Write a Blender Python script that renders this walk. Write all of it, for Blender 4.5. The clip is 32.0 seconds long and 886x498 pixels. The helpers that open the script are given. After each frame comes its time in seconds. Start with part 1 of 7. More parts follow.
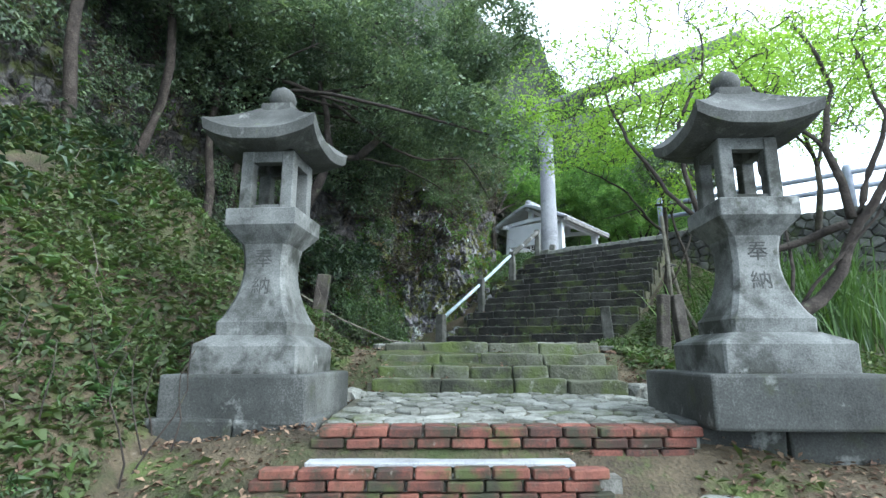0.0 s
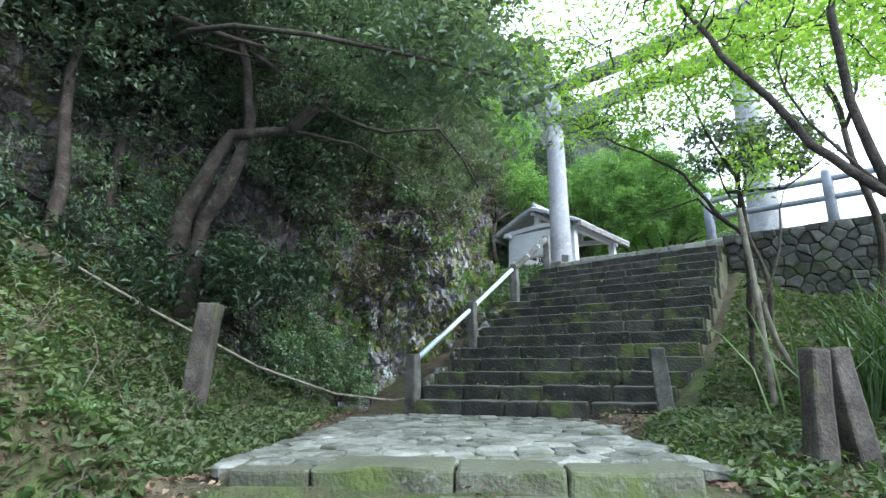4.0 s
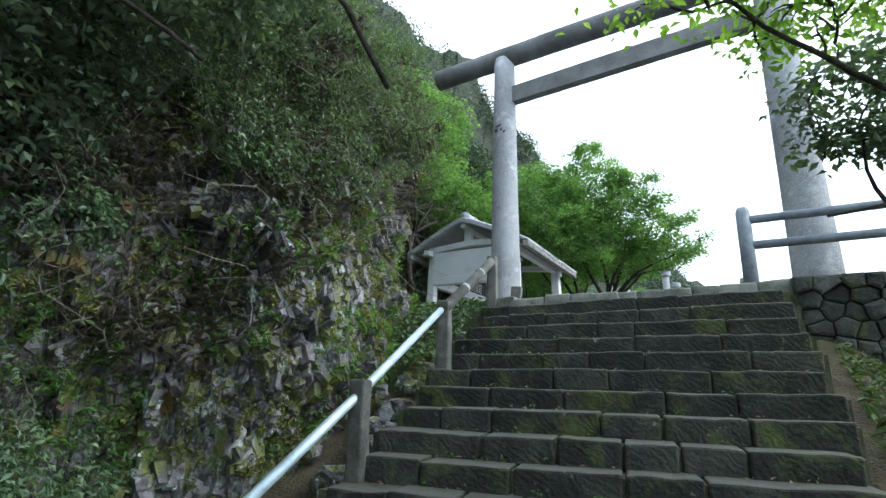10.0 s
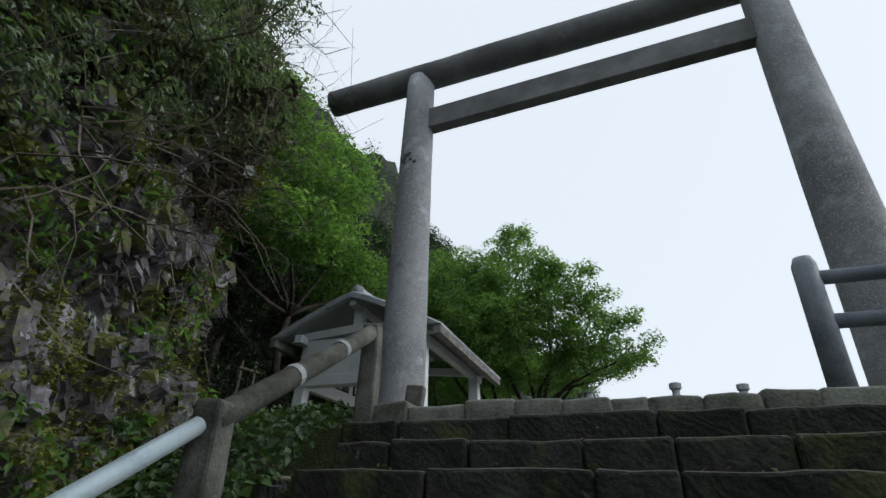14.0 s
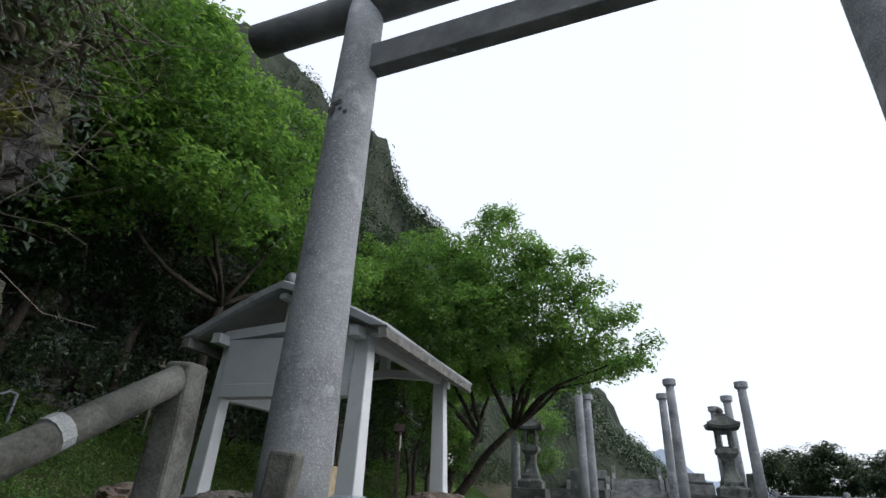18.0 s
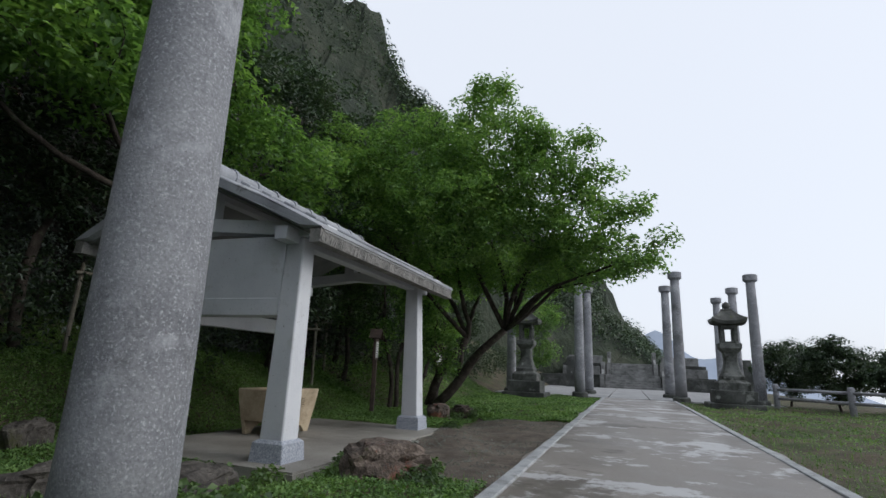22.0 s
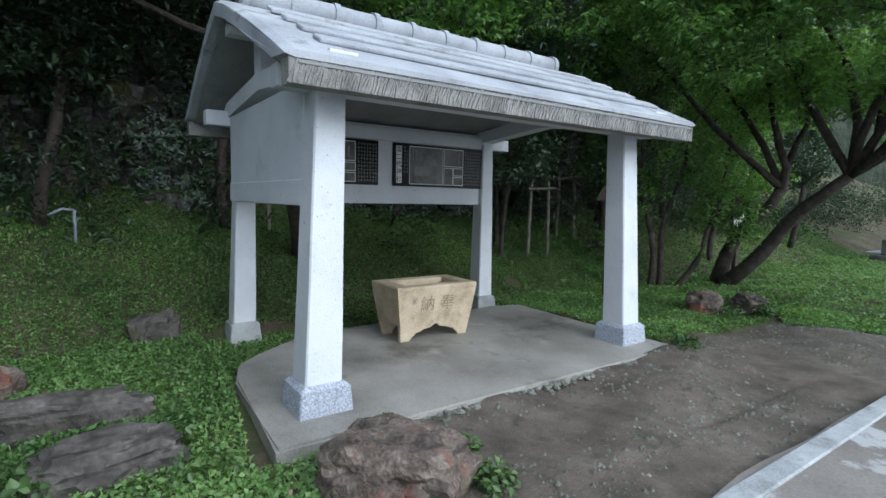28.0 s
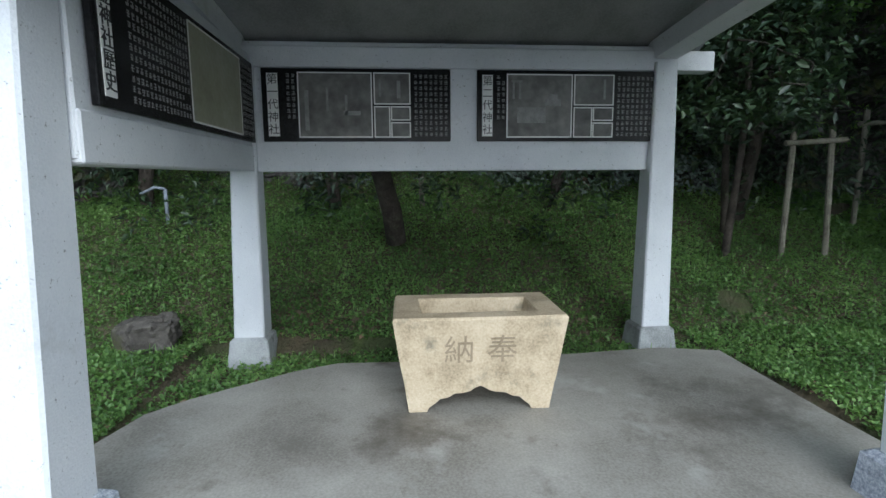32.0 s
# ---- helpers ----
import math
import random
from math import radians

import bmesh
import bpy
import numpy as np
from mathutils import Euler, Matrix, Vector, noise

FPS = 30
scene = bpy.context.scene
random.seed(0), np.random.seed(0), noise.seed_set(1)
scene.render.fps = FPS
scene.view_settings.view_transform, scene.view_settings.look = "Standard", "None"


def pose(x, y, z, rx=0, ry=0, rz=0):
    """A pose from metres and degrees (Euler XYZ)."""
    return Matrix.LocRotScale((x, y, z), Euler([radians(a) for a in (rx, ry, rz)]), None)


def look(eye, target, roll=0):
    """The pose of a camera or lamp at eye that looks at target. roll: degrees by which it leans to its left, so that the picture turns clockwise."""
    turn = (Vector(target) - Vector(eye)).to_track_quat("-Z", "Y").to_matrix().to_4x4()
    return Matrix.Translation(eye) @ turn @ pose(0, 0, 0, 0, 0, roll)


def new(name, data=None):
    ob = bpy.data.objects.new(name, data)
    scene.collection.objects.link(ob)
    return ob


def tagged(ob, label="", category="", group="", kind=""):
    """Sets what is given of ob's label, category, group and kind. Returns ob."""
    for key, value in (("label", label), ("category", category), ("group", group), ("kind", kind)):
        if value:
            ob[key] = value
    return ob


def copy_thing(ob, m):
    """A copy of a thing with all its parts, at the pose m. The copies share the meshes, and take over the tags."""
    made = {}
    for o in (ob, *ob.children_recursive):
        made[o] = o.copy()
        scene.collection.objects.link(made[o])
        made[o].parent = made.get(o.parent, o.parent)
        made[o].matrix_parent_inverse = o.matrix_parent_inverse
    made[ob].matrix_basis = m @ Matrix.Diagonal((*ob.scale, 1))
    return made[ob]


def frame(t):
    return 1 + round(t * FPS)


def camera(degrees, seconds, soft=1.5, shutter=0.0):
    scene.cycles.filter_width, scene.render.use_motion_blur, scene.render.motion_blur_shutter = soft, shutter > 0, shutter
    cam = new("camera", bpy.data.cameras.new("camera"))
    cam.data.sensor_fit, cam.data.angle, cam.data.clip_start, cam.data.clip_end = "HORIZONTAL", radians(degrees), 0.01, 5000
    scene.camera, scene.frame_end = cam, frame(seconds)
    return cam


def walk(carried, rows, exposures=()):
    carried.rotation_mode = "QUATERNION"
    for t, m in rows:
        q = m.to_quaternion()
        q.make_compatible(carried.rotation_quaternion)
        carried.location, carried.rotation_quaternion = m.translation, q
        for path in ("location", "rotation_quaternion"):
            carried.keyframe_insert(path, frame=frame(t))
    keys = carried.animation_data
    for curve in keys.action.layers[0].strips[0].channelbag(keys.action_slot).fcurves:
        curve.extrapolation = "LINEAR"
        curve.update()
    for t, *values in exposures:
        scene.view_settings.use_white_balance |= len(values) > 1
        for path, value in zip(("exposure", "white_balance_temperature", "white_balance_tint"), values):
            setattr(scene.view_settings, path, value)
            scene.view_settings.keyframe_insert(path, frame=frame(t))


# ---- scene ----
cam = camera(81.3, 32.0)
PATH = [
    (0, (5.898, 0.003, 1.052), (4.657, 1.519, 1.450), -0.0),
    (0.5, (5.617, 0.394, 1.134), (4.359, 1.897, 1.534), -0.0),
    (1, (5.438, 0.782, 1.250), (4.178, 2.282, 1.653), 0.1),
    (1.5, (5.232, 1.117, 1.281), (3.959, 2.607, 1.682), 0.1),
    (2, (5.040, 1.448, 1.339), (3.765, 2.935, 1.742), 0.1),
    (2.5, (4.810, 1.897, 1.419), (3.534, 3.382, 1.828), -0.0),
    (3, (4.567, 2.298, 1.485), (3.287, 3.778, 1.899), -0.2),
    (3.5, (4.371, 2.652, 1.607), (3.106, 4.140, 2.035), -0.4),
    (5.5, (3.348, 3.941, 2.020), (2.121, 5.445, 2.502), 0.2),
    (6, (3.071, 4.313, 2.114), (1.849, 5.823, 2.591), 0.2),
    (6.5, (2.736, 4.748, 2.192), (1.527, 6.268, 2.665), 0.3),
    (7, (2.392, 5.197, 2.236), (1.179, 6.715, 2.710), 0.2),
    (7.5, (2.157, 5.626, 2.339), (0.968, 7.162, 2.815), 0.6),
    (8, (1.988, 5.923, 2.405), (0.823, 7.475, 2.889), 0.7),
    (8.5, (1.829, 6.137, 2.551), (0.707, 7.716, 3.047), 0.9),
    (9, (1.762, 6.347, 2.640), (0.700, 7.964, 3.147), 1.0),
    (9.5, (1.652, 6.557, 2.713), (0.637, 8.204, 3.224), 1.2),
    (10, (1.414, 6.894, 2.879), (0.448, 8.568, 3.394), 1.3),
    (10.5, (1.246, 7.322, 2.944), (0.329, 9.022, 3.462), 1.3),
    (11, (1.003, 7.821, 2.939), (0.088, 9.522, 3.459), 1.2),
    (11.5, (0.840, 8.351, 2.952), (-0.056, 10.060, 3.476), 1.1),
    (12, (0.671, 8.844, 2.988), (-0.211, 10.551, 3.545), 1.2),
    (12.5, (0.486, 9.336, 3.044), (-0.366, 11.025, 3.691), 1.2),
    (13, (0.366, 9.823, 3.157), (-0.414, 11.503, 3.912), 1.5),
    (13.5, (0.181, 10.178, 3.275), (-0.514, 11.851, 4.121), 1.7),
    (14, (0.128, 10.472, 3.455), (-0.494, 12.137, 4.373), 1.7),
    (14.5, (0.147, 10.741, 3.651), (-0.423, 12.406, 4.599), 1.9),
    (16.5, (0.222, 11.668, 4.162), (-0.371, 13.337, 5.091), 3.4),
    (17, (0.234, 11.929, 4.238), (-0.363, 13.609, 5.143), 3.3),
    (17.5, (0.180, 12.133, 4.336), (-0.426, 13.826, 5.211), 3.1),
    (18, (0.120, 12.343, 4.422), (-0.494, 14.046, 5.274), 2.8),
    (18.5, (0.175, 12.545, 4.492), (-0.442, 14.268, 5.299), 2.8),
    (19, (0.168, 12.685, 4.619), (-0.456, 14.427, 5.379), 2.7),
    (19.5, (0.065, 12.972, 4.622), (-0.576, 14.721, 5.350), 2.9),
    (20, (0.000, 13.286, 4.733), (-0.648, 15.049, 5.420), 2.7),
    (20.5, (0.012, 13.565, 4.829), (-0.634, 15.343, 5.478), 2.5),
    (21, (-0.015, 13.792, 4.861), (-0.669, 15.590, 5.444), 2.6),
    (21.5, (-0.013, 14.009, 4.958), (-0.672, 15.830, 5.461), 2.6),
    (22, (0.010, 14.248, 5.107), (-0.649, 16.081, 5.559), 2.4),
    (22.5, (-0.027, 14.483, 5.161), (-0.704, 16.328, 5.531), 2.6),
    (23, (-0.020, 14.682, 5.290), (-0.711, 16.535, 5.590), 2.3),
    (23.5, (0.084, 14.929, 5.391), (-0.602, 16.790, 5.644), 2.4),
    (24, (0.135, 15.119, 5.487), (-0.546, 16.990, 5.681), 2.4),
    (24.5, (0.091, 15.415, 5.588), (-0.584, 17.293, 5.716), 2.4),
    (26.5, (0.151, 16.590, 5.695), (-0.924, 18.275, 5.635), 1.9),
    (27, (0.237, 16.974, 5.669), (-1.057, 18.496, 5.565), 1.5),
    (27.5, (0.232, 17.309, 5.626), (-1.252, 18.639, 5.454), 1.4),
    (28, (0.131, 17.703, 5.678), (-1.502, 18.841, 5.485), 1.2),
    (28.5, (0.016, 18.172, 5.707), (-1.701, 19.177, 5.504), 1.0),
    (29, (-0.245, 18.605, 5.696), (-2.021, 19.499, 5.485), 0.8),
    (29.5, (-0.497, 19.010, 5.688), (-2.325, 19.796, 5.483), 0.5),
    (30, (-0.707, 19.362, 5.663), (-2.586, 20.017, 5.464), 0.4),
    (30.5, (-0.957, 19.690, 5.653), (-2.881, 20.199, 5.453), -0.0),
    (31, (-1.142, 19.994, 5.618), (-3.092, 20.392, 5.416), -0.3),
    (31.5, (-1.315, 20.235, 5.580), (-3.281, 20.518, 5.348), -0.3),
    (32, (-1.606, 20.438, 5.548), (-3.580, 20.604, 5.272), -0.4),
]
EXPOSURES = [(0.0, 1.1, 5550, 4), (3.0, 1.3, 5550, 5), (6.0, 1.4, 5600, 6), (9.0, 1.0, 5700, 3), (11.0, 0.55, 5700, 2), (12.0, 0.35, 5700, 2), (13.0, -0.3, 5900, 4), (14.0, -0.7, 6150, 6), (16.5, -0.5, 6150, 8), (18.0, -0.43, 6150, 9), (19.5, -0.55, 6200, 9), (22.0, -0.72, 6150, 10),
             (24.5, -0.85, 5900, 10), (26.5, -0.3, 5500, 8), (27.0, -0.1, 5500, 7), (28.0, 0.22, 5550, 6), (30.0, 0.38, 5550, 5), (32.0, 0.52, 5600, 4)]
walk(cam, [(t, look(eye, target, roll)) for t, eye, target, roll in PATH], EXPOSURES)

# ---- world and sun: a bright hazy evening sky over the sea ----
world = bpy.data.worlds.new("sky")
scene.world = world
world.use_nodes = True
wn = world.node_tree.nodes
wl = world.node_tree.links
wn.clear()
sky = wn.new("ShaderNodeTexSky")
sky.sky_type = "NISHITA"
sky.sun_disc = False
SUN_EL, SUN_AZ = radians(31), radians(82)
sky.sun_elevation = SUN_EL
sky.sun_rotation = SUN_AZ
sky.air_density, sky.dust_density, sky.ozone_density = 1.0, 4.0, 1.0
haze = wn.new("ShaderNodeMixRGB")
haze.inputs[0].default_value = 0.75
haze.inputs[2].default_value = (13.0, 13.3, 13.9, 1)
bg = wn.new("ShaderNodeBackground")
bg.inputs["Strength"].default_value = 0.135
wo = wn.new("ShaderNodeOutputWorld")
wl.new(sky.outputs[0], haze.inputs[1])
wl.new(haze.outputs[0], bg.inputs[0])
wl.new(bg.outputs[0], wo.inputs[0])
sun_data = bpy.data.lights.new("sun", "SUN")
sun_data.energy = 1.85
sun_data.angle = radians(40)
sun_data.color = (1.0, 0.96, 0.9)
sun = new("sun", sun_data)
sun.matrix_world = look((0, 0, 0), (-math.sin(SUN_AZ) * math.cos(SUN_EL), -math.cos(SUN_AZ) * math.cos(SUN_EL), -math.sin(SUN_EL)))

# ---- materials ----
MATS = {}


def material(name, colors, scale=4.0, rough=0.8, bump=0.3, fine=40.0, spots=None, metal=0.0, island=0.0, obj=0.0, wet=0.0, gloss_noise=0.0, relief=0.02, chisel=0.0, top_color=None, facet=0.0):
    """Stone, earth, wood, paint: colours along a two-scale noise, optional spots of another colour, and a fine relief."""
    if name in MATS:
        return MATS[name]
    m = bpy.data.materials.new(name)
    m.use_nodes = True
    n, l = m.node_tree.nodes, m.node_tree.links
    bsdf = n["Principled BSDF"]
    geo = n.new("ShaderNodeNewGeometry")
    big = n.new("ShaderNodeTexNoise")
    big.inputs["Scale"].default_value = scale
    big.inputs["Detail"].default_value = 7
    big.inputs["Roughness"].default_value = 0.62
    small = n.new("ShaderNodeTexNoise")
    small.inputs["Scale"].default_value = fine
    small.inputs["Detail"].default_value = 4
    l.new(geo.outputs["Position"], big.inputs["Vector"])
    l.new(geo.outputs["Position"], small.inputs["Vector"])
    add = n.new("ShaderNodeMath")
    add.operation = "MULTIPLY_ADD"
    add.inputs[1].default_value = 0.45
    l.new(small.outputs[0], add.inputs[0])
    sub = n.new("ShaderNodeMath")
    sub.operation = "SUBTRACT"
    sub.inputs[1].default_value = 0.22
    l.new(big.outputs[0], sub.inputs[0])
    l.new(sub.outputs[0], add.inputs[2])
    fac = add.outputs[0]
    if island or obj:
        r = n.new("ShaderNodeNewGeometry" if island else "ShaderNodeObjectInfo")
        shift = n.new("ShaderNodeMath")
        shift.operation = "MULTIPLY_ADD"
        shift.inputs[1].default_value = island or obj
        l.new(r.outputs["Random Per Island" if island else "Random"], shift.inputs[0])
        back = n.new("ShaderNodeMath")
        back.operation = "SUBTRACT"
        back.inputs[1].default_value = (island or obj) / 2
        l.new(fac, back.inputs[0])
        l.new(back.outputs[0], shift.inputs[2])
        fac = shift.outputs[0]
    cracks = None
    if facet:
        warp = n.new("ShaderNodeVectorMath")
        warp.operation = "MULTIPLY_ADD"
        warp.inputs[1].default_value = (0.22, 0.22, 0.22)
        l.new(big.outputs["Color"], warp.inputs[0])
        l.new(geo.outputs["Position"], warp.inputs[2])
        tall = n.new("ShaderNodeMapping")
        tall.inputs["Rotation"].default_value = (0.25, -0.3, 0.2)
        tall.inputs["Scale"].default_value = (1.0, 1.0, 0.55)
        l.new(warp.outputs[0], tall.inputs[0])
        chip = n.new("ShaderNodeTexVoronoi")
        chip.inputs["Scale"].default_value = 5.5
        l.new(tall.outputs[0], chip.inputs["Vector"])
        one = n.new("ShaderNodeSeparateXYZ")
        l.new(chip.outputs["Color"], one.inputs[0])
        tone = n.new("ShaderNodeMath")
        tone.operation = "MULTIPLY_ADD"
        tone.inputs[1].default_value = facet
        l.new(one.outputs[0], tone.inputs[0])
        base = n.new("ShaderNodeMath")
        base.operation = "SUBTRACT"
        base.inputs[1].default_value = facet / 2
        l.new(fac, base.inputs[0])
        l.new(base.outputs[0], tone.inputs[2])
        fac = tone.outputs[0]
        rim = n.new("ShaderNodeTexVoronoi")
        rim.feature = "DISTANCE_TO_EDGE"
        rim.inputs["Scale"].default_value = 5.5
        l.new(tall.outputs[0], rim.inputs["Vector"])
        cracks = n.new("ShaderNodeMapRange")
        cracks.inputs["From Max"].default_value = 0.12
        cracks.inputs["To Max"].default_value = 0.5
        l.new(rim.outputs["Distance"], cracks.inputs["Value"])
        cracks = (cracks, one)
    ramp = n.new("ShaderNodeValToRGB")
    e = ramp.color_ramp.elements
    stops = np.linspace(0.3, 0.72, len(colors))
    while len(e) < len(colors):
        e.new(0.5)
    for el, s, c in zip(e, stops, colors):
        el.position, el.color = float(s), (*c, 1)
    l.new(fac, ramp.inputs[0])
    col = ramp.outputs[0]
    for k, (c, sc, lo, hi) in enumerate(spots or ()):
        sp = n.new("ShaderNodeTexNoise")
        sp.inputs["Scale"].default_value = sc
        sp.inputs["Detail"].default_value = 8
        sp.inputs["Roughness"].default_value = 0.68
        mv = n.new("ShaderNodeVectorMath")
        mv.operation = "ADD"
        mv.inputs[1].default_value = (17.3 * (k + 1), 5.1 * k, 9.7 * k)
        l.new(geo.outputs["Position"], mv.inputs[0])
        l.new(mv.outputs[0], sp.inputs["Vector"])
        mr = n.new("ShaderNodeMapRange")
        mr.inputs["From Min"].default_value, mr.inputs["From Max"].default_value = lo, hi
        l.new(sp.outputs[0], mr.inputs["Value"])
        mix = n.new("ShaderNodeMixRGB")
        mix.inputs[2].default_value = (*c, 1)
        l.new(mr.outputs[0], mix.inputs[0])
        l.new(col, mix.inputs[1])
        col = mix.outputs[0]
    # faces that point up are blended towards a second colour
    if top_color:
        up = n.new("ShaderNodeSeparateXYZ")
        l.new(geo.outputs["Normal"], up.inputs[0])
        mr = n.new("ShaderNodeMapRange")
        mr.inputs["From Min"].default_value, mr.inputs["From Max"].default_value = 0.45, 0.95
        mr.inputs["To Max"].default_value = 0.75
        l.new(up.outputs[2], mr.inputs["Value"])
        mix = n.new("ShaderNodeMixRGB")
        mix.inputs[2].default_value = (*top_color, 1)
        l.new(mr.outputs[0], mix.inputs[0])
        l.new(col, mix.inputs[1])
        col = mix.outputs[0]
    l.new(col, bsdf.inputs["Base Color"])
    bsdf.inputs["Roughness"].default_value = rough
    bsdf.inputs["Metallic"].default_value = metal
    if gloss_noise:
        mr = n.new("ShaderNodeMapRange")
        mr.inputs["From Min"].default_value, mr.inputs["From Max"].default_value = 0.35, 0.65
        mr.inputs["To Min"].default_value, mr.inputs["To Max"].default_value = rough - gloss_noise, rough
        l.new(big.outputs[0], mr.inputs["Value"])
        l.new(mr.outputs[0], bsdf.inputs["Roughness"])
    bp = n.new("ShaderNodeBump")
    bp.inputs["Strength"].default_value = bump
    bp.inputs["Distance"].default_value = relief
    height = add.outputs[0]
    if chisel:
        wave = n.new("ShaderNodeTexWave")
        wave.inputs["Scale"].default_value = 5
        wave.inputs["Distortion"].default_value = 14
        wave.inputs["Detail"].default_value = 2
        turn = n.new("ShaderNodeMapping")
        turn.inputs["Rotation"].default_value = (0.0, 0.9, 0.3)
        l.new(geo.outputs["Position"], turn.inputs[0])
        l.new(turn.outputs[0], wave.inputs[0])
        both = n.new("ShaderNodeMath")
        both.operation = "MULTIPLY_ADD"
        both.inputs[1].default_value = chisel
        l.new(wave.outputs[1], both.inputs[0])
        l.new(add.outputs[0], both.inputs[2])
        height = both.outputs[0]
    if cracks:
        deep = n.new("ShaderNodeMath")
        deep.operation = "ADD"
        l.new(cracks[0].outputs[0], deep.inputs[0])
        l.new(height, deep.inputs[1])
        lift = n.new("ShaderNodeMath")
        lift.operation = "MULTIPLY_ADD"
        lift.inputs[1].default_value = 0.5
        l.new(cracks[1].outputs[1], lift.inputs[0])
        l.new(deep.outputs[0], lift.inputs[2])
        height = lift.outputs[0]
    l.new(height, bp.inputs["Height"])
    l.new(bp.outputs[0], bsdf.inputs["Normal"])
    MATS[name] = m
    return m


def leaf_material(name, colors, rough=0.45, through_light=0.35):
    """Leaves: a colour of its own for each leaf, a soft shine, and light that comes through."""
    m = bpy.data.materials.new(name)
    m.use_nodes = True
    n, l = m.node_tree.nodes, m.node_tree.links
    bsdf, out = n["Principled BSDF"], n["Material Output"]
    geo = n.new("ShaderNodeNewGeometry")
    ramp = n.new("ShaderNodeValToRGB")
    e = ramp.color_ramp.elements
    while len(e) < len(colors):
        e.new(0.5)
    for el, s, c in zip(e, np.linspace(0.0, 1.0, len(colors)), colors):
        el.position, el.color = float(s), (*c, 1)
    big = n.new("ShaderNodeTexNoise")
    big.inputs["Scale"].default_value = 0.9
    big.inputs["Detail"].default_value = 3
    l.new(geo.outputs["Position"], big.inputs["Vector"])
    mid = n.new("ShaderNodeMath")
    mid.operation = "MULTIPLY_ADD"
    mid.inputs[1].default_value = 0.55
    l.new(geo.outputs["Random Per Island"], mid.inputs[0])
    half = n.new("ShaderNodeMath")
    half.operation = "MULTIPLY_ADD"
    half.inputs[1].default_value, half.inputs[2].default_value = 1.1, -0.33
    l.new(big.outputs[0], half.inputs[0])
    l.new(half.outputs[0], mid.inputs[2])
    l.new(mid.outputs[0], ramp.inputs[0])
    l.new(ramp.outputs[0], bsdf.inputs["Base Color"])
    bsdf.inputs["Roughness"].default_value = rough
    tr = n.new("ShaderNodeBsdfTranslucent")
    bright = n.new("ShaderNodeMixRGB")
    bright.blend_type = "MULTIPLY"
    bright.inputs[0].default_value = 1
    bright.inputs[2].default_value = (1.45, 1.5, 0.75, 1)
    l.new(ramp.outputs[0], bright.inputs[1])
    l.new(bright.outputs[0], tr.inputs[0])
    mix = n.new("ShaderNodeMixShader")
    mix.inputs[0].default_value = through_light
    l.new(bsdf.outputs[0], mix.inputs[1])
    l.new(tr.outputs[0], mix.inputs[2])
    l.new(mix.outputs[0], out.inputs[0])
    return m


MOSS = (0.075, 0.10, 0.022)
LICHEN = (0.42, 0.45, 0.40)
M_GRANITE = material("weathered_granite", [(0.029, 0.031, 0.028), (0.085, 0.09, 0.085), (0.15, 0.157, 0.15), (0.22, 0.228, 0.216)], 1.7, 0.85, 0.6, 90, [((0.024, 0.027, 0.021), 1.9, 0.49, 0.62), ((0.29, 0.305, 0.29), 3.4, 0.61, 0.72), ((0.05, 0.055, 0.04), 8, 0.6, 0.7)], relief=0.006)
M_CAP = material("dark_stained_granite", [(0.025, 0.027, 0.024), (0.062, 0.065, 0.06), (0.125, 0.13, 0.122)], 2.0, 0.88, 0.6, 80, [((0.22, 0.23, 0.215), 4.5, 0.58, 0.72), (MOSS, 3.1, 0.6, 0.74)], relief=0.008)
M_PLINTH = material("dark_damp_granite", [(0.017, 0.019, 0.017), (0.05, 0.054, 0.05), (0.14, 0.145, 0.137)], 1.3, 0.85, 0.6, 80, [((0.035, 0.043, 0.018), 3, 0.56, 0.74), ((0.20, 0.21, 0.198), 2.1, 0.60, 0.68)], relief=0.006)
# shade of carved grooves, painted as dark colour on flat characters
M_CARVED = material("painted_carving_shade", [(0.03, 0.032, 0.03), (0.075, 0.078, 0.074)], 6, 0.95, 0.3, 60)
M_STEP = material("mossy_step_stone", [(0.008, 0.0078, 0.007), (0.020, 0.020, 0.017), (0.052, 0.052, 0.045)], 3.0, 0.86, 0.9, 45, [(MOSS, 1.7, 0.52, 0.68), ((0.28, 0.29, 0.26), 9, 0.63, 0.76)], obj=0.2, relief=0.025, chisel=0.14, top_color=(0.10, 0.10, 0.085))
M_LOWSTEP = material("green_mossy_step_stone", [(0.022, 0.025, 0.016), (0.06, 0.065, 0.042), (0.115, 0.12, 0.092)], 3.0, 0.88, 0.9, 45, [((0.07, 0.095, 0.022), 1.9, 0.46, 0.64), ((0.30, 0.31, 0.27), 9, 0.6, 0.76)], obj=0.25, relief=0.025, chisel=0.08, top_color=(0.09, 0.095, 0.062))
M_FLAG = material("worn_flagstone", [(0.06, 0.064, 0.05), (0.155, 0.16, 0.14), (0.26, 0.268, 0.24)], 4.0, 0.8, 0.7, 50, [((0.075, 0.09, 0.035), 1.6, 0.54, 0.70)], obj=0.28, relief=0.018)
M_JOINT = material("dark_joint_earth", [(0.03, 0.03, 0.02), (0.075, 0.072, 0.05), (0.12, 0.11, 0.075)], 6, 0.95, 0.6, 60, [(MOSS, 3, 0.5, 0.65)])
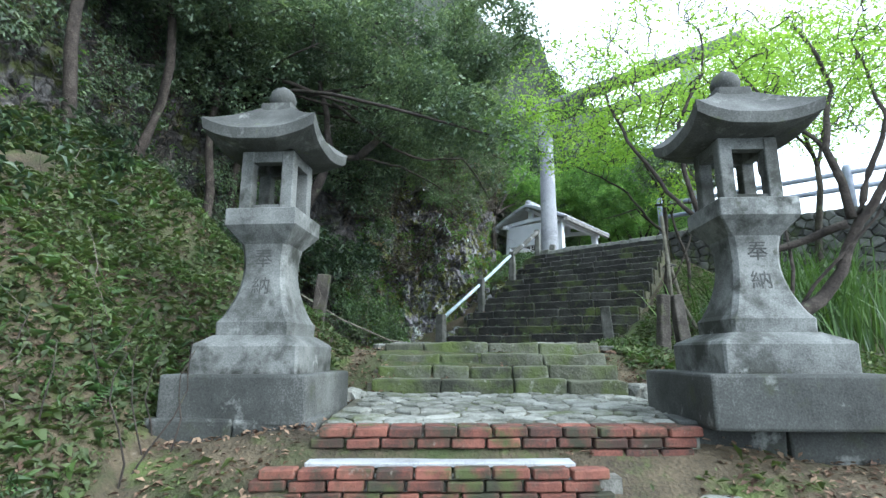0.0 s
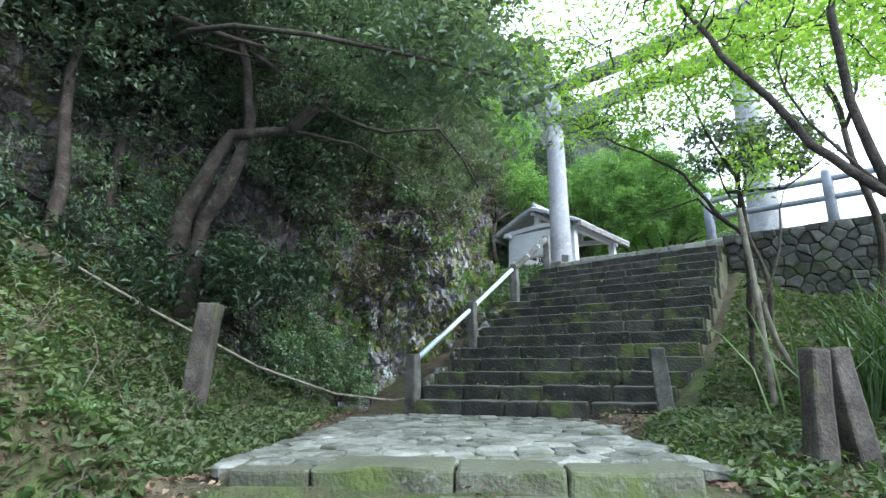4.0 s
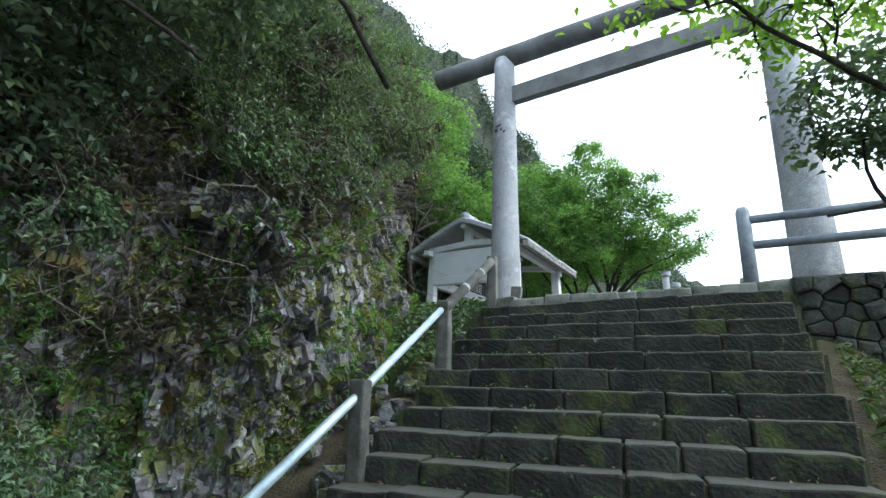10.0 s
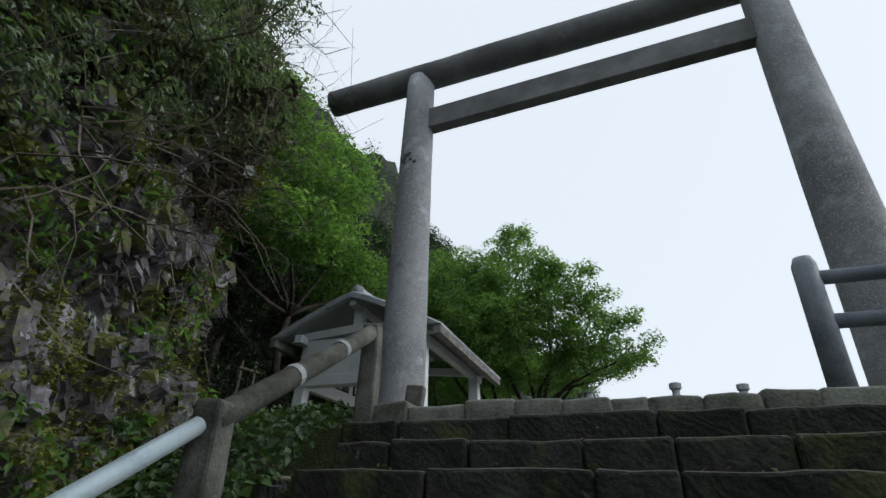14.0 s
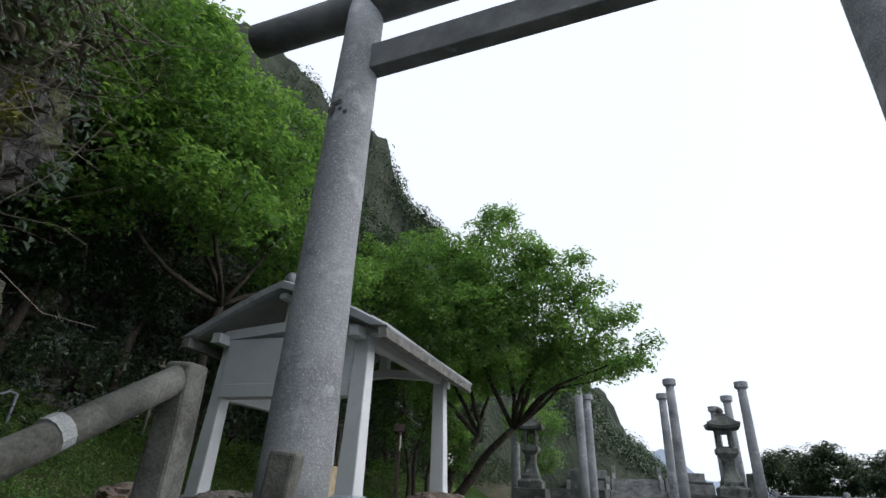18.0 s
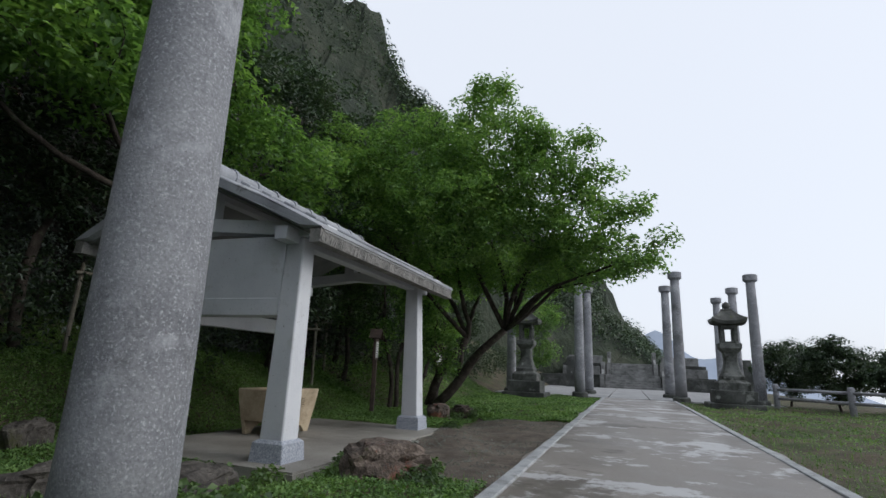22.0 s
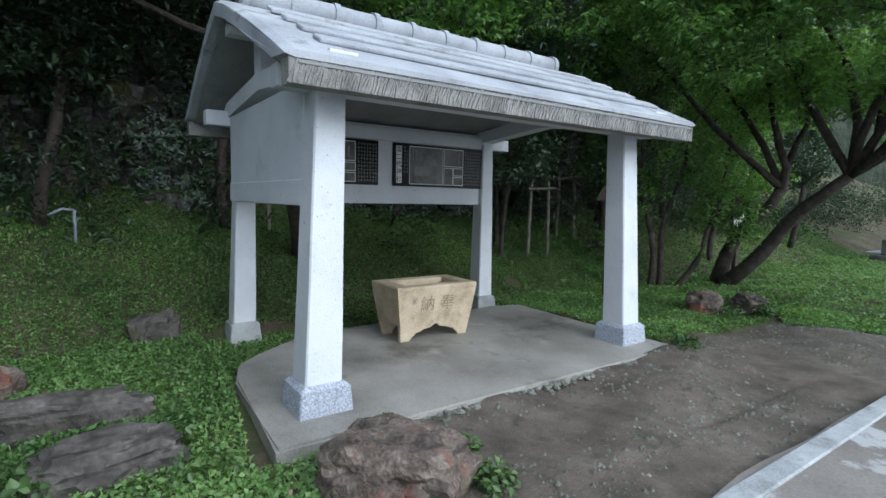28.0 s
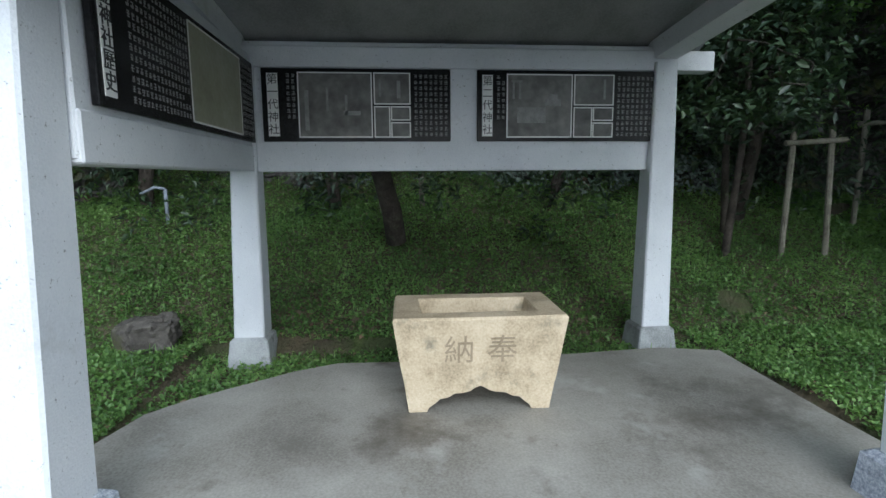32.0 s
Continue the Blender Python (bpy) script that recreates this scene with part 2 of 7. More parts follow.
M_BRICK = material("old_red_brick", [(0.045, 0.024, 0.018), (0.125, 0.045, 0.032), (0.20, 0.078, 0.054)], 7, 0.88, 0.8, 70, [((0.03, 0.032, 0.018), 4.5, 0.46, 0.62), ((0.24, 0.22, 0.19), 12, 0.62, 0.76), ((0.055, 0.068, 0.02), 2.6, 0.56, 0.66)], obj=0.4, relief=0.010)
M_MORTAR = material("grey_mortar", [(0.05, 0.05, 0.04), (0.14, 0.138, 0.12), (0.22, 0.215, 0.2)], 8, 0.9, 0.6, 80, [(MOSS, 3, 0.5, 0.66)])
M_CEMENT = material("pale_cement", [(0.18, 0.188, 0.19), (0.32, 0.335, 0.345), (0.42, 0.435, 0.445)], 3, 0.85, 0.5, 90, [((0.10, 0.10, 0.085), 5, 0.58, 0.72)])
M_WHITE = material("white_stippled_paint", [(0.50, 0.52, 0.56), (0.585, 0.605, 0.64), (0.65, 0.665, 0.69)], 1.2, 0.75, 1.0, 95, [((0.19, 0.195, 0.195), 42, 0.625, 0.68), ((0.42, 0.43, 0.43), 2.0, 0.62, 0.76)], relief=0.006)
M_ROOF = material("whitewashed_cement_roof", [(0.23, 0.24, 0.265), (0.32, 0.335, 0.365), (0.40, 0.415, 0.44)], 1.6, 0.78, 0.5, 60, [((0.12, 0.12, 0.112), 3.2, 0.57, 0.70), ((0.15, 0.14, 0.13), 14, 0.64, 0.72)], relief=0.01)
M_FASCIA = material("combed_grey_cement", [(0.12, 0.12, 0.113), (0.21, 0.205, 0.195), (0.31, 0.30, 0.285)], 5, 0.9, 0.7, 60)
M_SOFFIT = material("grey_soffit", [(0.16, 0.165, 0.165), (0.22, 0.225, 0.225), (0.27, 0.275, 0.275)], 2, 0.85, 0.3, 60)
M_PEBBLE = material("speckled_base_plaster", [(0.17, 0.19, 0.23), (0.33, 0.36, 0.42), (0.55, 0.58, 0.63)], 60, 0.8, 1.0, 130, relief=0.006)
M_TORII = material("grey_washed_concrete", [(0.13, 0.135, 0.15), (0.22, 0.226, 0.245), (0.34, 0.35, 0.37)], 1.0, 0.85, 0.8, 46, [((0.50, 0.51, 0.54), 55, 0.54, 0.66), ((0.10, 0.10, 0.10), 1.3, 0.58, 0.74), ((0.42, 0.43, 0.46), 3.0, 0.55, 0.72), ((0.09, 0.09, 0.095), 80, 0.60, 0.70)], relief=0.012)
M_BEAM = material("dark_weathered_concrete", [(0.06, 0.062, 0.064), (0.12, 0.123, 0.127), (0.2, 0.205, 0.21)], 1.4, 0.88, 0.7, 90, [((0.28, 0.285, 0.29), 2.5, 0.6, 0.76)], relief=0.01)
M_POST = material("old_concrete_post", [(0.035, 0.036, 0.03), (0.09, 0.09, 0.08), (0.17, 0.17, 0.155)], 4, 0.9, 0.8, 60, [((0.03, 0.03, 0.022), 2.2, 0.5, 0.66)], relief=0.012)
M_OLDPOST = material("brown_weathered_post", [(0.02, 0.017, 0.013), (0.055, 0.048, 0.04), (0.11, 0.10, 0.085)], 5, 0.92, 1.0, 50, [((0.06, 0.07, 0.025), 3, 0.58, 0.7)], relief=0.02)
M_PIPE = material("silver_painted_pipe", [(0.42, 0.52, 0.60), (0.56, 0.67, 0.74), (0.63, 0.73, 0.79)], 5, 0.42, 0.1, 50, metal=0.35)
M_FENCE = material("grey_painted_rail", [(0.14, 0.16, 0.20), (0.22, 0.245, 0.30), (0.29, 0.32, 0.37)], 4, 0.6, 0.3, 50)
M_TROUGH = material("yellow_sandstone", [(0.25, 0.20, 0.13), (0.44, 0.36, 0.25), (0.55, 0.47, 0.35)], 3, 0.85, 0.7, 70, [((0.16, 0.15, 0.11), 4, 0.58, 0.74)], relief=0.008)
# darker copy of the sandstone, for shade in the carved strokes
M_CARVEDSAND = material("sandstone_groove_shade", [(0.20, 0.16, 0.105), (0.30, 0.245, 0.175)], 6, 0.95, 0.3, 60)
M_SLAB = material("damp_concrete_slab", [(0.15, 0.14, 0.122), (0.26, 0.248, 0.225), (0.35, 0.338, 0.312)], 1.1, 0.74, 0.4, 70, [((0.10, 0.088, 0.072), 0.8, 0.55, 0.66), ((0.36, 0.352, 0.335), 1.5, 0.60, 0.72), ((0.13, 0.12, 0.10), 6.0, 0.62, 0.74)], relief=0.006, gloss_noise=0.15)
M_PATH = material("patchy_concrete_path", [(0.11, 0.095, 0.08), (0.175, 0.157, 0.14), (0.245, 0.228, 0.21)], 0.9, 0.6, 0.35, 60, [((0.40, 0.40, 0.405), 0.75, 0.54, 0.57), ((0.105, 0.093, 0.08), 0.6, 0.55, 0.59), ((0.36, 0.355, 0.35), 2.2, 0.61, 0.65)], relief=0.006, gloss_noise=0.25)
M_PAVING = material("pale_paving_slab", [(0.20, 0.20, 0.20), (0.27, 0.272, 0.275), (0.34, 0.343, 0.345)], 1.0, 0.7, 0.3, 60, obj=0.15)
M_SOIL = material("trodden_soil", [(0.045, 0.036, 0.027), (0.095, 0.077, 0.06), (0.16, 0.133, 0.107)], 2.6, 0.95, 1.0, 75, [((0.20, 0.175, 0.15), 22, 0.62, 0.70), ((0.05, 0.045, 0.032), 4, 0.56, 0.66)], relief=0.025)
M_ROCK = material("wet_cliff_rock", [(0.03, 0.026, 0.028), (0.085, 0.079, 0.087), (0.17, 0.163, 0.18), (0.32, 0.317, 0.335)], 3.4, 0.62, 1.0, 22,
                  [((0.13, 0.14, 0.03), 2.1, 0.52, 0.58), ((0.27, 0.14, 0.05), 0.9, 0.60, 0.65), ((0.40, 0.46, 0.37), 4.2, 0.57, 0.62), ((0.03, 0.027, 0.025), 2.4, 0.56, 0.62), ((0.16, 0.19, 0.045), 7.5, 0.56, 0.62), ((0.46, 0.48, 0.46), 15.0, 0.61, 0.67)], relief=0.07, facet=0.34)
# browner rock with less lichen, its tones also lowered for deep shade
M_DARKROCK = material("shade_darkened_brown_cliff_rock", [(0.016, 0.014, 0.013), (0.04, 0.036, 0.034), (0.08, 0.074, 0.072), (0.15, 0.143, 0.143)], 3.0, 0.65, 1.0, 18,
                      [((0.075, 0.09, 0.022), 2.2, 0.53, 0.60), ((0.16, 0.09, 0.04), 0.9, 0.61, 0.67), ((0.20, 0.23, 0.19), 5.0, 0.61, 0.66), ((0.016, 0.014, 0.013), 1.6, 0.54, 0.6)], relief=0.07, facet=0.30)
M_BOULDER = material("brown_boulder", [(0.02, 0.016, 0.013), (0.065, 0.05, 0.04), (0.13, 0.10, 0.082), (0.22, 0.18, 0.15)], 5, 0.85, 1.0, 45, [((0.17, 0.065, 0.04), 2.5, 0.54, 0.62), ((0.09, 0.10, 0.035), 4, 0.6, 0.7), ((0.30, 0.27, 0.23), 12, 0.63, 0.70)], obj=0.2, relief=0.03)
M_BARK = material("dark_bark", [(0.013, 0.010, 0.008), (0.036, 0.028, 0.022), (0.075, 0.062, 0.052)], 7, 0.92, 1.0, 40, [((0.13, 0.15, 0.09), 2.5, 0.6, 0.72)], relief=0.03)
M_WOOD = material("dark_stained_wood", [(0.02, 0.014, 0.011), (0.055, 0.036, 0.028), (0.09, 0.06, 0.048)], 9, 0.75, 0.4, 60)
M_GREYWOOD = material("grey_bamboo_stake", [(0.09, 0.08, 0.06), (0.17, 0.155, 0.125), (0.24, 0.22, 0.18)], 9, 0.85, 0.4, 60)
M_BLACK = material("polished_black_granite", [(0.006, 0.006, 0.007), (0.012, 0.012, 0.013), (0.02, 0.02, 0.021)], 30, 0.22, 0.0, 90)
M_BLACK.node_tree.nodes["Principled BSDF"].inputs["Specular IOR Level"].default_value = 0.12
M_LETTER = material("etched_pale_lettering", [(0.16, 0.16, 0.155), (0.27, 0.27, 0.26)], 20, 0.7, 0.1, 90)
M_PHOTO = material("etched_grey_picture", [(0.05, 0.048, 0.044), (0.12, 0.116, 0.109), (0.22, 0.213, 0.20)], 2.4, 0.5, 0.05, 14)
M_MAP = material("etched_olive_map", [(0.22, 0.22, 0.15), (0.28, 0.28, 0.20), (0.34, 0.34, 0.27)], 3, 0.4, 0.05, 30)
M_PLATE = material("white_title_plate", [(0.70, 0.70, 0.68), (0.78, 0.78, 0.76)], 10, 0.5, 0.05, 60)
M_INK = material("black_ink", [(0.015, 0.015, 0.015), (0.03, 0.03, 0.03)], 10, 0.6, 0.05, 60)
M_DEADLEAF = material("fallen_leaf_brown", [(0.07, 0.04, 0.025), (0.15, 0.095, 0.06), (0.24, 0.17, 0.11)], 5, 0.85, 0.2, 30, island=0.5)
M_HILL = material("wooded_hillside", [(0.010, 0.016, 0.009), (0.022, 0.033, 0.017), (0.05, 0.055, 0.038)], 0.25, 0.95, 0.9, 2.2, [((0.10, 0.095, 0.085), 0.12, 0.6, 0.72)], relief=0.6)
# the sea's colour already holds the haze over it
M_SEA = material("haze_tinted_water", [(0.30, 0.36, 0.45), (0.34, 0.40, 0.49), (0.38, 0.44, 0.52)], 0.01, 0.4, 0.05, 0.2)
# distance haze is painted into the mountain's pale blue
M_FARHILL = material("haze_tinted_mountain", [(0.36, 0.41, 0.50), (0.40, 0.45, 0.54), (0.44, 0.49, 0.57)], 0.01, 0.95, 0.1, 0.05)

# green leaf whose colour is lowered to hold the shade of dense growth
L_DEEP = leaf_material("shade_darkened_green_leaf", [(0.012, 0.024, 0.016), (0.028, 0.052, 0.03), (0.055, 0.092, 0.045), (0.095, 0.14, 0.065)], 0.40, 0.22)
L_DARK = leaf_material("dark_evergreen_leaf", [(0.033, 0.052, 0.038), (0.076, 0.114, 0.078), (0.142, 0.196, 0.125), (0.235, 0.30, 0.18)], 0.40, 0.32)
L_MID = leaf_material("undergrowth_leaf", [(0.022, 0.045, 0.017), (0.05, 0.095, 0.03), (0.088, 0.155, 0.045), (0.145, 0.225, 0.07)], 0.45, 0.3)
L_BRIGHT = leaf_material("spring_maple_leaf", [(0.04, 0.085, 0.03), (0.092, 0.18, 0.055), (0.16, 0.28, 0.085), (0.28, 0.41, 0.14)], 0.45, 0.52)
L_FRESH = leaf_material("fresh_cherry_leaf", [(0.09, 0.16, 0.035), (0.16, 0.27, 0.055), (0.25, 0.38, 0.08), (0.36, 0.48, 0.14)], 0.5, 0.65)
L_GLOSS = leaf_material("glossy_shrub_leaf", [(0.04, 0.075, 0.046), (0.09, 0.15, 0.088), (0.16, 0.235, 0.13), (0.25, 0.33, 0.19)], 0.3, 0.3)
L_GOLD = leaf_material("golden_moss_leaf", [(0.06, 0.065, 0.015), (0.13, 0.135, 0.03), (0.21, 0.215, 0.05), (0.28, 0.29, 0.08)], 0.7, 0.25)
L_IVY = leaf_material("pale_ivy_leaf", [(0.05, 0.075, 0.06), (0.10, 0.14, 0.12), (0.17, 0.215, 0.19), (0.25, 0.29, 0.27)], 0.4, 0.15)
L_GRASS = leaf_material("lawn_leaf", [(0.042, 0.088, 0.027), (0.094, 0.182, 0.052), (0.158, 0.275, 0.08), (0.24, 0.37, 0.125)], 0.5, 0.32)
L_MOSSY = leaf_material("moss_and_seedling_leaf", [(0.022, 0.034, 0.013), (0.05, 0.072, 0.024), (0.085, 0.118, 0.04), (0.15, 0.19, 0.075)], 0.55, 0.3)
L_DRY = leaf_material("dry_twig_and_leaf", [(0.05, 0.04, 0.03), (0.10, 0.085, 0.065), (0.18, 0.155, 0.125)], 0.8, 0.1)

def terrain_material():
    """Ground: soil, turned green with grass and moss where a broad noise says so."""
    return material("leafy_earth", [(0.035, 0.028, 0.018), (0.075, 0.06, 0.036), (0.125, 0.10, 0.062)], 2.4, 0.95, 1.0, 40,
                    [((0.04, 0.055, 0.016), 0.7, 0.48, 0.60), ((0.07, 0.095, 0.024), 2.6, 0.54, 0.66), ((0.16, 0.135, 0.10), 9, 0.62, 0.72)], relief=0.06)


M_GROUND = terrain_material()

# ---- mesh helpers ----
def smooth_flags(me, on=True):
    me.polygons.foreach_set("use_smooth", [on] * len(me.polygons))


def as_mesh(name, verts, faces, mat, smooth=False):
    me = bpy.data.meshes.new(name)
    me.from_pydata([tuple(v) for v in verts], [], faces)
    me.materials.append(mat)
    if smooth:
        smooth_flags(me)
    me.update()
    return me


def thing(name, label, category, m=None, group="", kind=""):
    ob = new(name)
    ob.empty_display_size = 0.2
    if m is not None:
        ob.matrix_basis = m
    return tagged(ob, label, category, group, kind)


def part(name, me, mat, parent, label="", m=None, smooth=False):
    """Links a bmesh or mesh as one mesh object under a thing or a part."""
    if isinstance(me, bmesh.types.BMesh):
        bm, me = me, bpy.data.meshes.new(name)
        bmesh.ops.recalc_face_normals(bm, faces=bm.faces)
        bm.to_mesh(me)
        bm.free()
        me.materials.append(mat)
        if smooth:
            smooth_flags(me)
    ob = new(name, me)
    ob.parent = parent
    if m is not None:
        ob.matrix_basis = m
    if label:
        ob["label"] = label
    return ob


def solo(name, me, mat, label, category, m=None, group="", kind="", smooth=False):
    ob = part(name, me, mat, None, "", m, smooth)
    return tagged(ob, label, category, group, kind)


def box(sx, sy, sz, m=None, bevel=0.0, seg=1, at=(0, 0, 0), taper=1.0):
    """A box on the ground of its own place, with bevelled edges; taper narrows its top."""
    bm = bmesh.new()
    bmesh.ops.create_cube(bm, size=1)
    for v in bm.verts:
        k = taper if v.co.z > 0 else 1.0
        v.co = Vector((v.co.x * sx * k + at[0], v.co.y * sy * k + at[1], (v.co.z + 0.5) * sz + at[2]))
    if bevel:
        bmesh.ops.bevel(bm, geom=bm.edges[:], offset=bevel, segments=seg, affect="EDGES", profile=0.5)
    if m is not None:
        bmesh.ops.transform(bm, matrix=m, verts=bm.verts)
    return bm


def join(*bms):
    out = bms[0]
    for b in bms[1:]:
        me = bpy.data.meshes.new("join")
        b.to_mesh(me)
        b.free()
        out.from_mesh(me)
        bpy.data.meshes.remove(me)
    return out


def rough(bm, amount, scale=3.0, cuts=0, seed=0.0):
    """Worn stone: edges cut finer and points moved by a noise."""
    if cuts:
        bmesh.ops.subdivide_edges(bm, edges=bm.edges[:], cuts=cuts, use_grid_fill=True)
    off = Vector((seed * 3.7, seed * 1.3, seed * 7.1))
    for v in bm.verts:
        v.co += noise.noise_vector(v.co * scale + off) * amount
    return bm


def tube(points, radii, sides=8, cap=True):
    """A round limb along points, each with its radius."""
    bm = bmesh.new()
    rings = []
    pts = [Vector(p) for p in points]
    up = Vector((0.13, 0.31, 0.94))
    for i, p in enumerate(pts):
        t = (pts[min(i + 1, len(pts) - 1)] - pts[max(i - 1, 0)]).normalized()
        a = t.cross(up)
        if a.length < 0.15:
            a = t.cross(Vector((1, 0, 0)))
        a.normalize()
        b = t.cross(a)
        r = radii[i] if hasattr(radii, "__len__") else radii
        rings.append([bm.verts.new(p + a * (math.cos(k * math.tau / sides) * r) + b * (math.sin(k * math.tau / sides) * r)) for k in range(sides)])
    for u, w in zip(rings, rings[1:]):
        for k in range(sides):
            bm.faces.new((u[k], u[(k + 1) % sides], w[(k + 1) % sides], w[k]))
    if cap:
        bm.faces.new(rings[0][::-1])
        bm.faces.new(rings[-1])
    return bm


def loft(sections, closed=True):
    """Skin over rings of equal length."""
    bm = bmesh.new()
    rings = [[bm.verts.new(p) for p in s] for s in sections]
    n = len(rings[0])
    for u, w in zip(rings, rings[1:]):
        for k in range(n if closed else n - 1):
            bm.faces.new((u[k], u[(k + 1) % n], w[(k + 1) % n], w[k]))
    bm.faces.new(rings[0][::-1])
    bm.faces.new(rings[-1])
    return bm


def square_ring(half, z, corner=0.0, lift=0.0):
    """A square ring with cut corners."""
    c = min(corner, half * 0.9)
    out = []
    for sx, sy in ((1, -1), (1, 1), (-1, 1), (-1, -1)):
        a = (sx * half, sy * (half - c), z + lift)
        b = (sx * (half - c), sy * half, z + lift)
        out += [a, b] if sx * sy > 0 else [b, a]
    return out


def cells(w, h, size, rng, squeeze=1.0):
    """Irregular stones that fill a w x h sheet: convex cells round jittered points."""
    nx, ny = max(1, round(w / size)), max(1, round(h / (size * squeeze)))
    pts = {}
    for i in range(-1, nx + 1):
        for j in range(-1, ny + 1):
            pts[i, j] = np.array([(i + 0.5 + (j % 2) * 0.4 + rng.uniform(-0.34, 0.34)) * w / nx, (j + 0.5 + rng.uniform(-0.3, 0.3)) * h / ny])
    out = []
    for (i, j), p in pts.items():
        if not (0 <= p[0] <= w and 0 <= p[1] <= h):
            continue
        poly = [np.array(q, float) for q in ((0, 0), (w, 0), (w, h), (0, h))]
        for di in range(-2, 3):
            for dj in range(-2, 3):
                q = pts.get((i + di, j + dj))
                if q is None or (di == 0 and dj == 0):
                    continue
                mid, nrm = (p + q) / 2, q - p
                new_poly = []
                for a, b in zip(poly, poly[1:] + poly[:1]):
                    da, db = (a - mid) @ nrm, (b - mid) @ nrm
                    if da <= 0:
                        new_poly.append(a)
                    if (da < 0) != (db < 0) and da != db:
                        new_poly.append(a + (b - a) * da / (da - db))
                poly = new_poly
                if len(poly) < 3:
                    break
            if len(poly) < 3:
                break
        if len(poly) >= 3:
            out.append((p, poly))
    return out


def cobble(poly, centre, thick, gap, rng, dome=0.3):
    """One stone from a flat cell: sides, a chamfer and a slightly domed top. The top is at z = 0, its centre at the origin."""
    c = sum(poly) / len(poly)
    pts = []
    for a, b in zip(poly, poly[1:] + poly[:1]):
        if np.hypot(*(b - a)) > 0.02:
            pts += [a, (a + b) / 2 + rng.uniform(-0.006, 0.006, 2)]
    n = len(pts)
    if n < 3:
        return None
    def ring(inset, z):
        res = []
        for q in pts:
            d = q - c
            r = np.hypot(*d) + 1e-6
            k = max(0.2, (r - inset) / r)
            res.append((*(d * k), z + rng.uniform(-0.004, 0.004)))
        return res
    verts = ring(gap, -thick) + ring(gap, -0.2 * thick * dome - 0.008) + ring(gap + 0.010, -0.004) + ring(gap + 0.04, 0.003 * dome * 3)
    faces = []
    for k in range(3):
        for i in range(n):
            faces.append((k * n + i, k * n + (i + 1) % n, (k + 1) * n + (i + 1) % n, (k + 1) * n + i))
    faces.append(tuple(range(3 * n, 4 * n)))
    return c, verts, faces


def leaf_mesh(name, centres, normals, sizes, mat, rng, slim=0.5, droop=0.25):
    """Many small bent leaves in one mesh: each two triangles folded along its rib."""
    n = len(centres)
    centres, normals = np.asarray(centres, float), np.asarray(normals, float)
    normals /= np.linalg.norm(normals, axis=1)[:, None] + 1e-9
    spin = rng.normal(size=(n, 3))
    along = np.cross(normals, spin)
    along /= np.linalg.norm(along, axis=1)[:, None] + 1e-9
    side = np.cross(normals, along)
    s = np.asarray(sizes, float)[:, None] * np.ones((n, 1))
    tip = centres + along * s * 0.5 - normals * s * droop
    tail = centres - along * s * 0.5
    lift = normals * s * 0.10
    a = centres + side * s * slim * 0.5 + lift
    b = centres - side * s * slim * 0.5 + lift
    verts = np.stack([tail, a, tip, b], 1).reshape(-1, 3)
    me = bpy.data.meshes.new(name)
    me.vertices.add(4 * n)
    me.vertices.foreach_set("co", verts.astype(np.float32).ravel())
    base = 4 * np.arange(n)[:, None]
    loops = (base + np.array([[0, 1, 2, 0, 2, 3]])).ravel()
    me.loops.add(6 * n)
    me.loops.foreach_set("vertex_index", loops.astype(np.int32))
    me.polygons.add(2 * n)
    me.polygons.foreach_set("loop_start", np.arange(0, 6 * n, 3, dtype=np.int32))
    me.materials.append(mat)
    me.update(calc_edges=True)
    return me


def blade_mesh(name, roots, heights, mat, rng, width=0.012, lean=0.5):
    """Grass blades and reeds: narrow strips of three bending pieces."""
    n = len(roots)
    roots = np.asarray(roots, float)
    ang = rng.uniform(0, math.tau, n)
    out = np.stack([np.cos(ang), np.sin(ang), np.zeros(n)], 1)
    side = np.stack([-np.sin(ang), np.cos(ang), np.zeros(n)], 1)
    h = np.asarray(heights, float)[:, None]
    ln = rng.uniform(0.2, 1.0, (n, 1)) * lean
    rows = []
    for k, (u, w) in enumerate(((0, 1.0), (0.45, 0.9), (0.8, 0.6), (1.0, 0.08))):
        mid = roots + np.array([0, 0, 1.0]) * h * (u - 0.35 * ln * u * u) + out * h * ln * u * u
        rows += [mid - side * width * w, mid + side * width * w]
    verts = np.stack(rows, 1).reshape(-1, 3)
    me = bpy.data.meshes.new(name)
    me.vertices.add(8 * n)
    me.vertices.foreach_set("co", verts.astype(np.float32).ravel())
    quads = np.array([0, 1, 3, 2, 2, 3, 5, 4, 4, 5, 7, 6])
    me.loops.add(12 * n)
    me.loops.foreach_set("vertex_index", ((8 * np.arange(n)[:, None]) + quads[None]).astype(np.int32).ravel())
    me.polygons.add(3 * n)
    me.polygons.foreach_set("loop_start", np.arange(0, 12 * n, 4, dtype=np.int32))
    me.materials.append(mat)
    me.update(calc_edges=True)
    return me



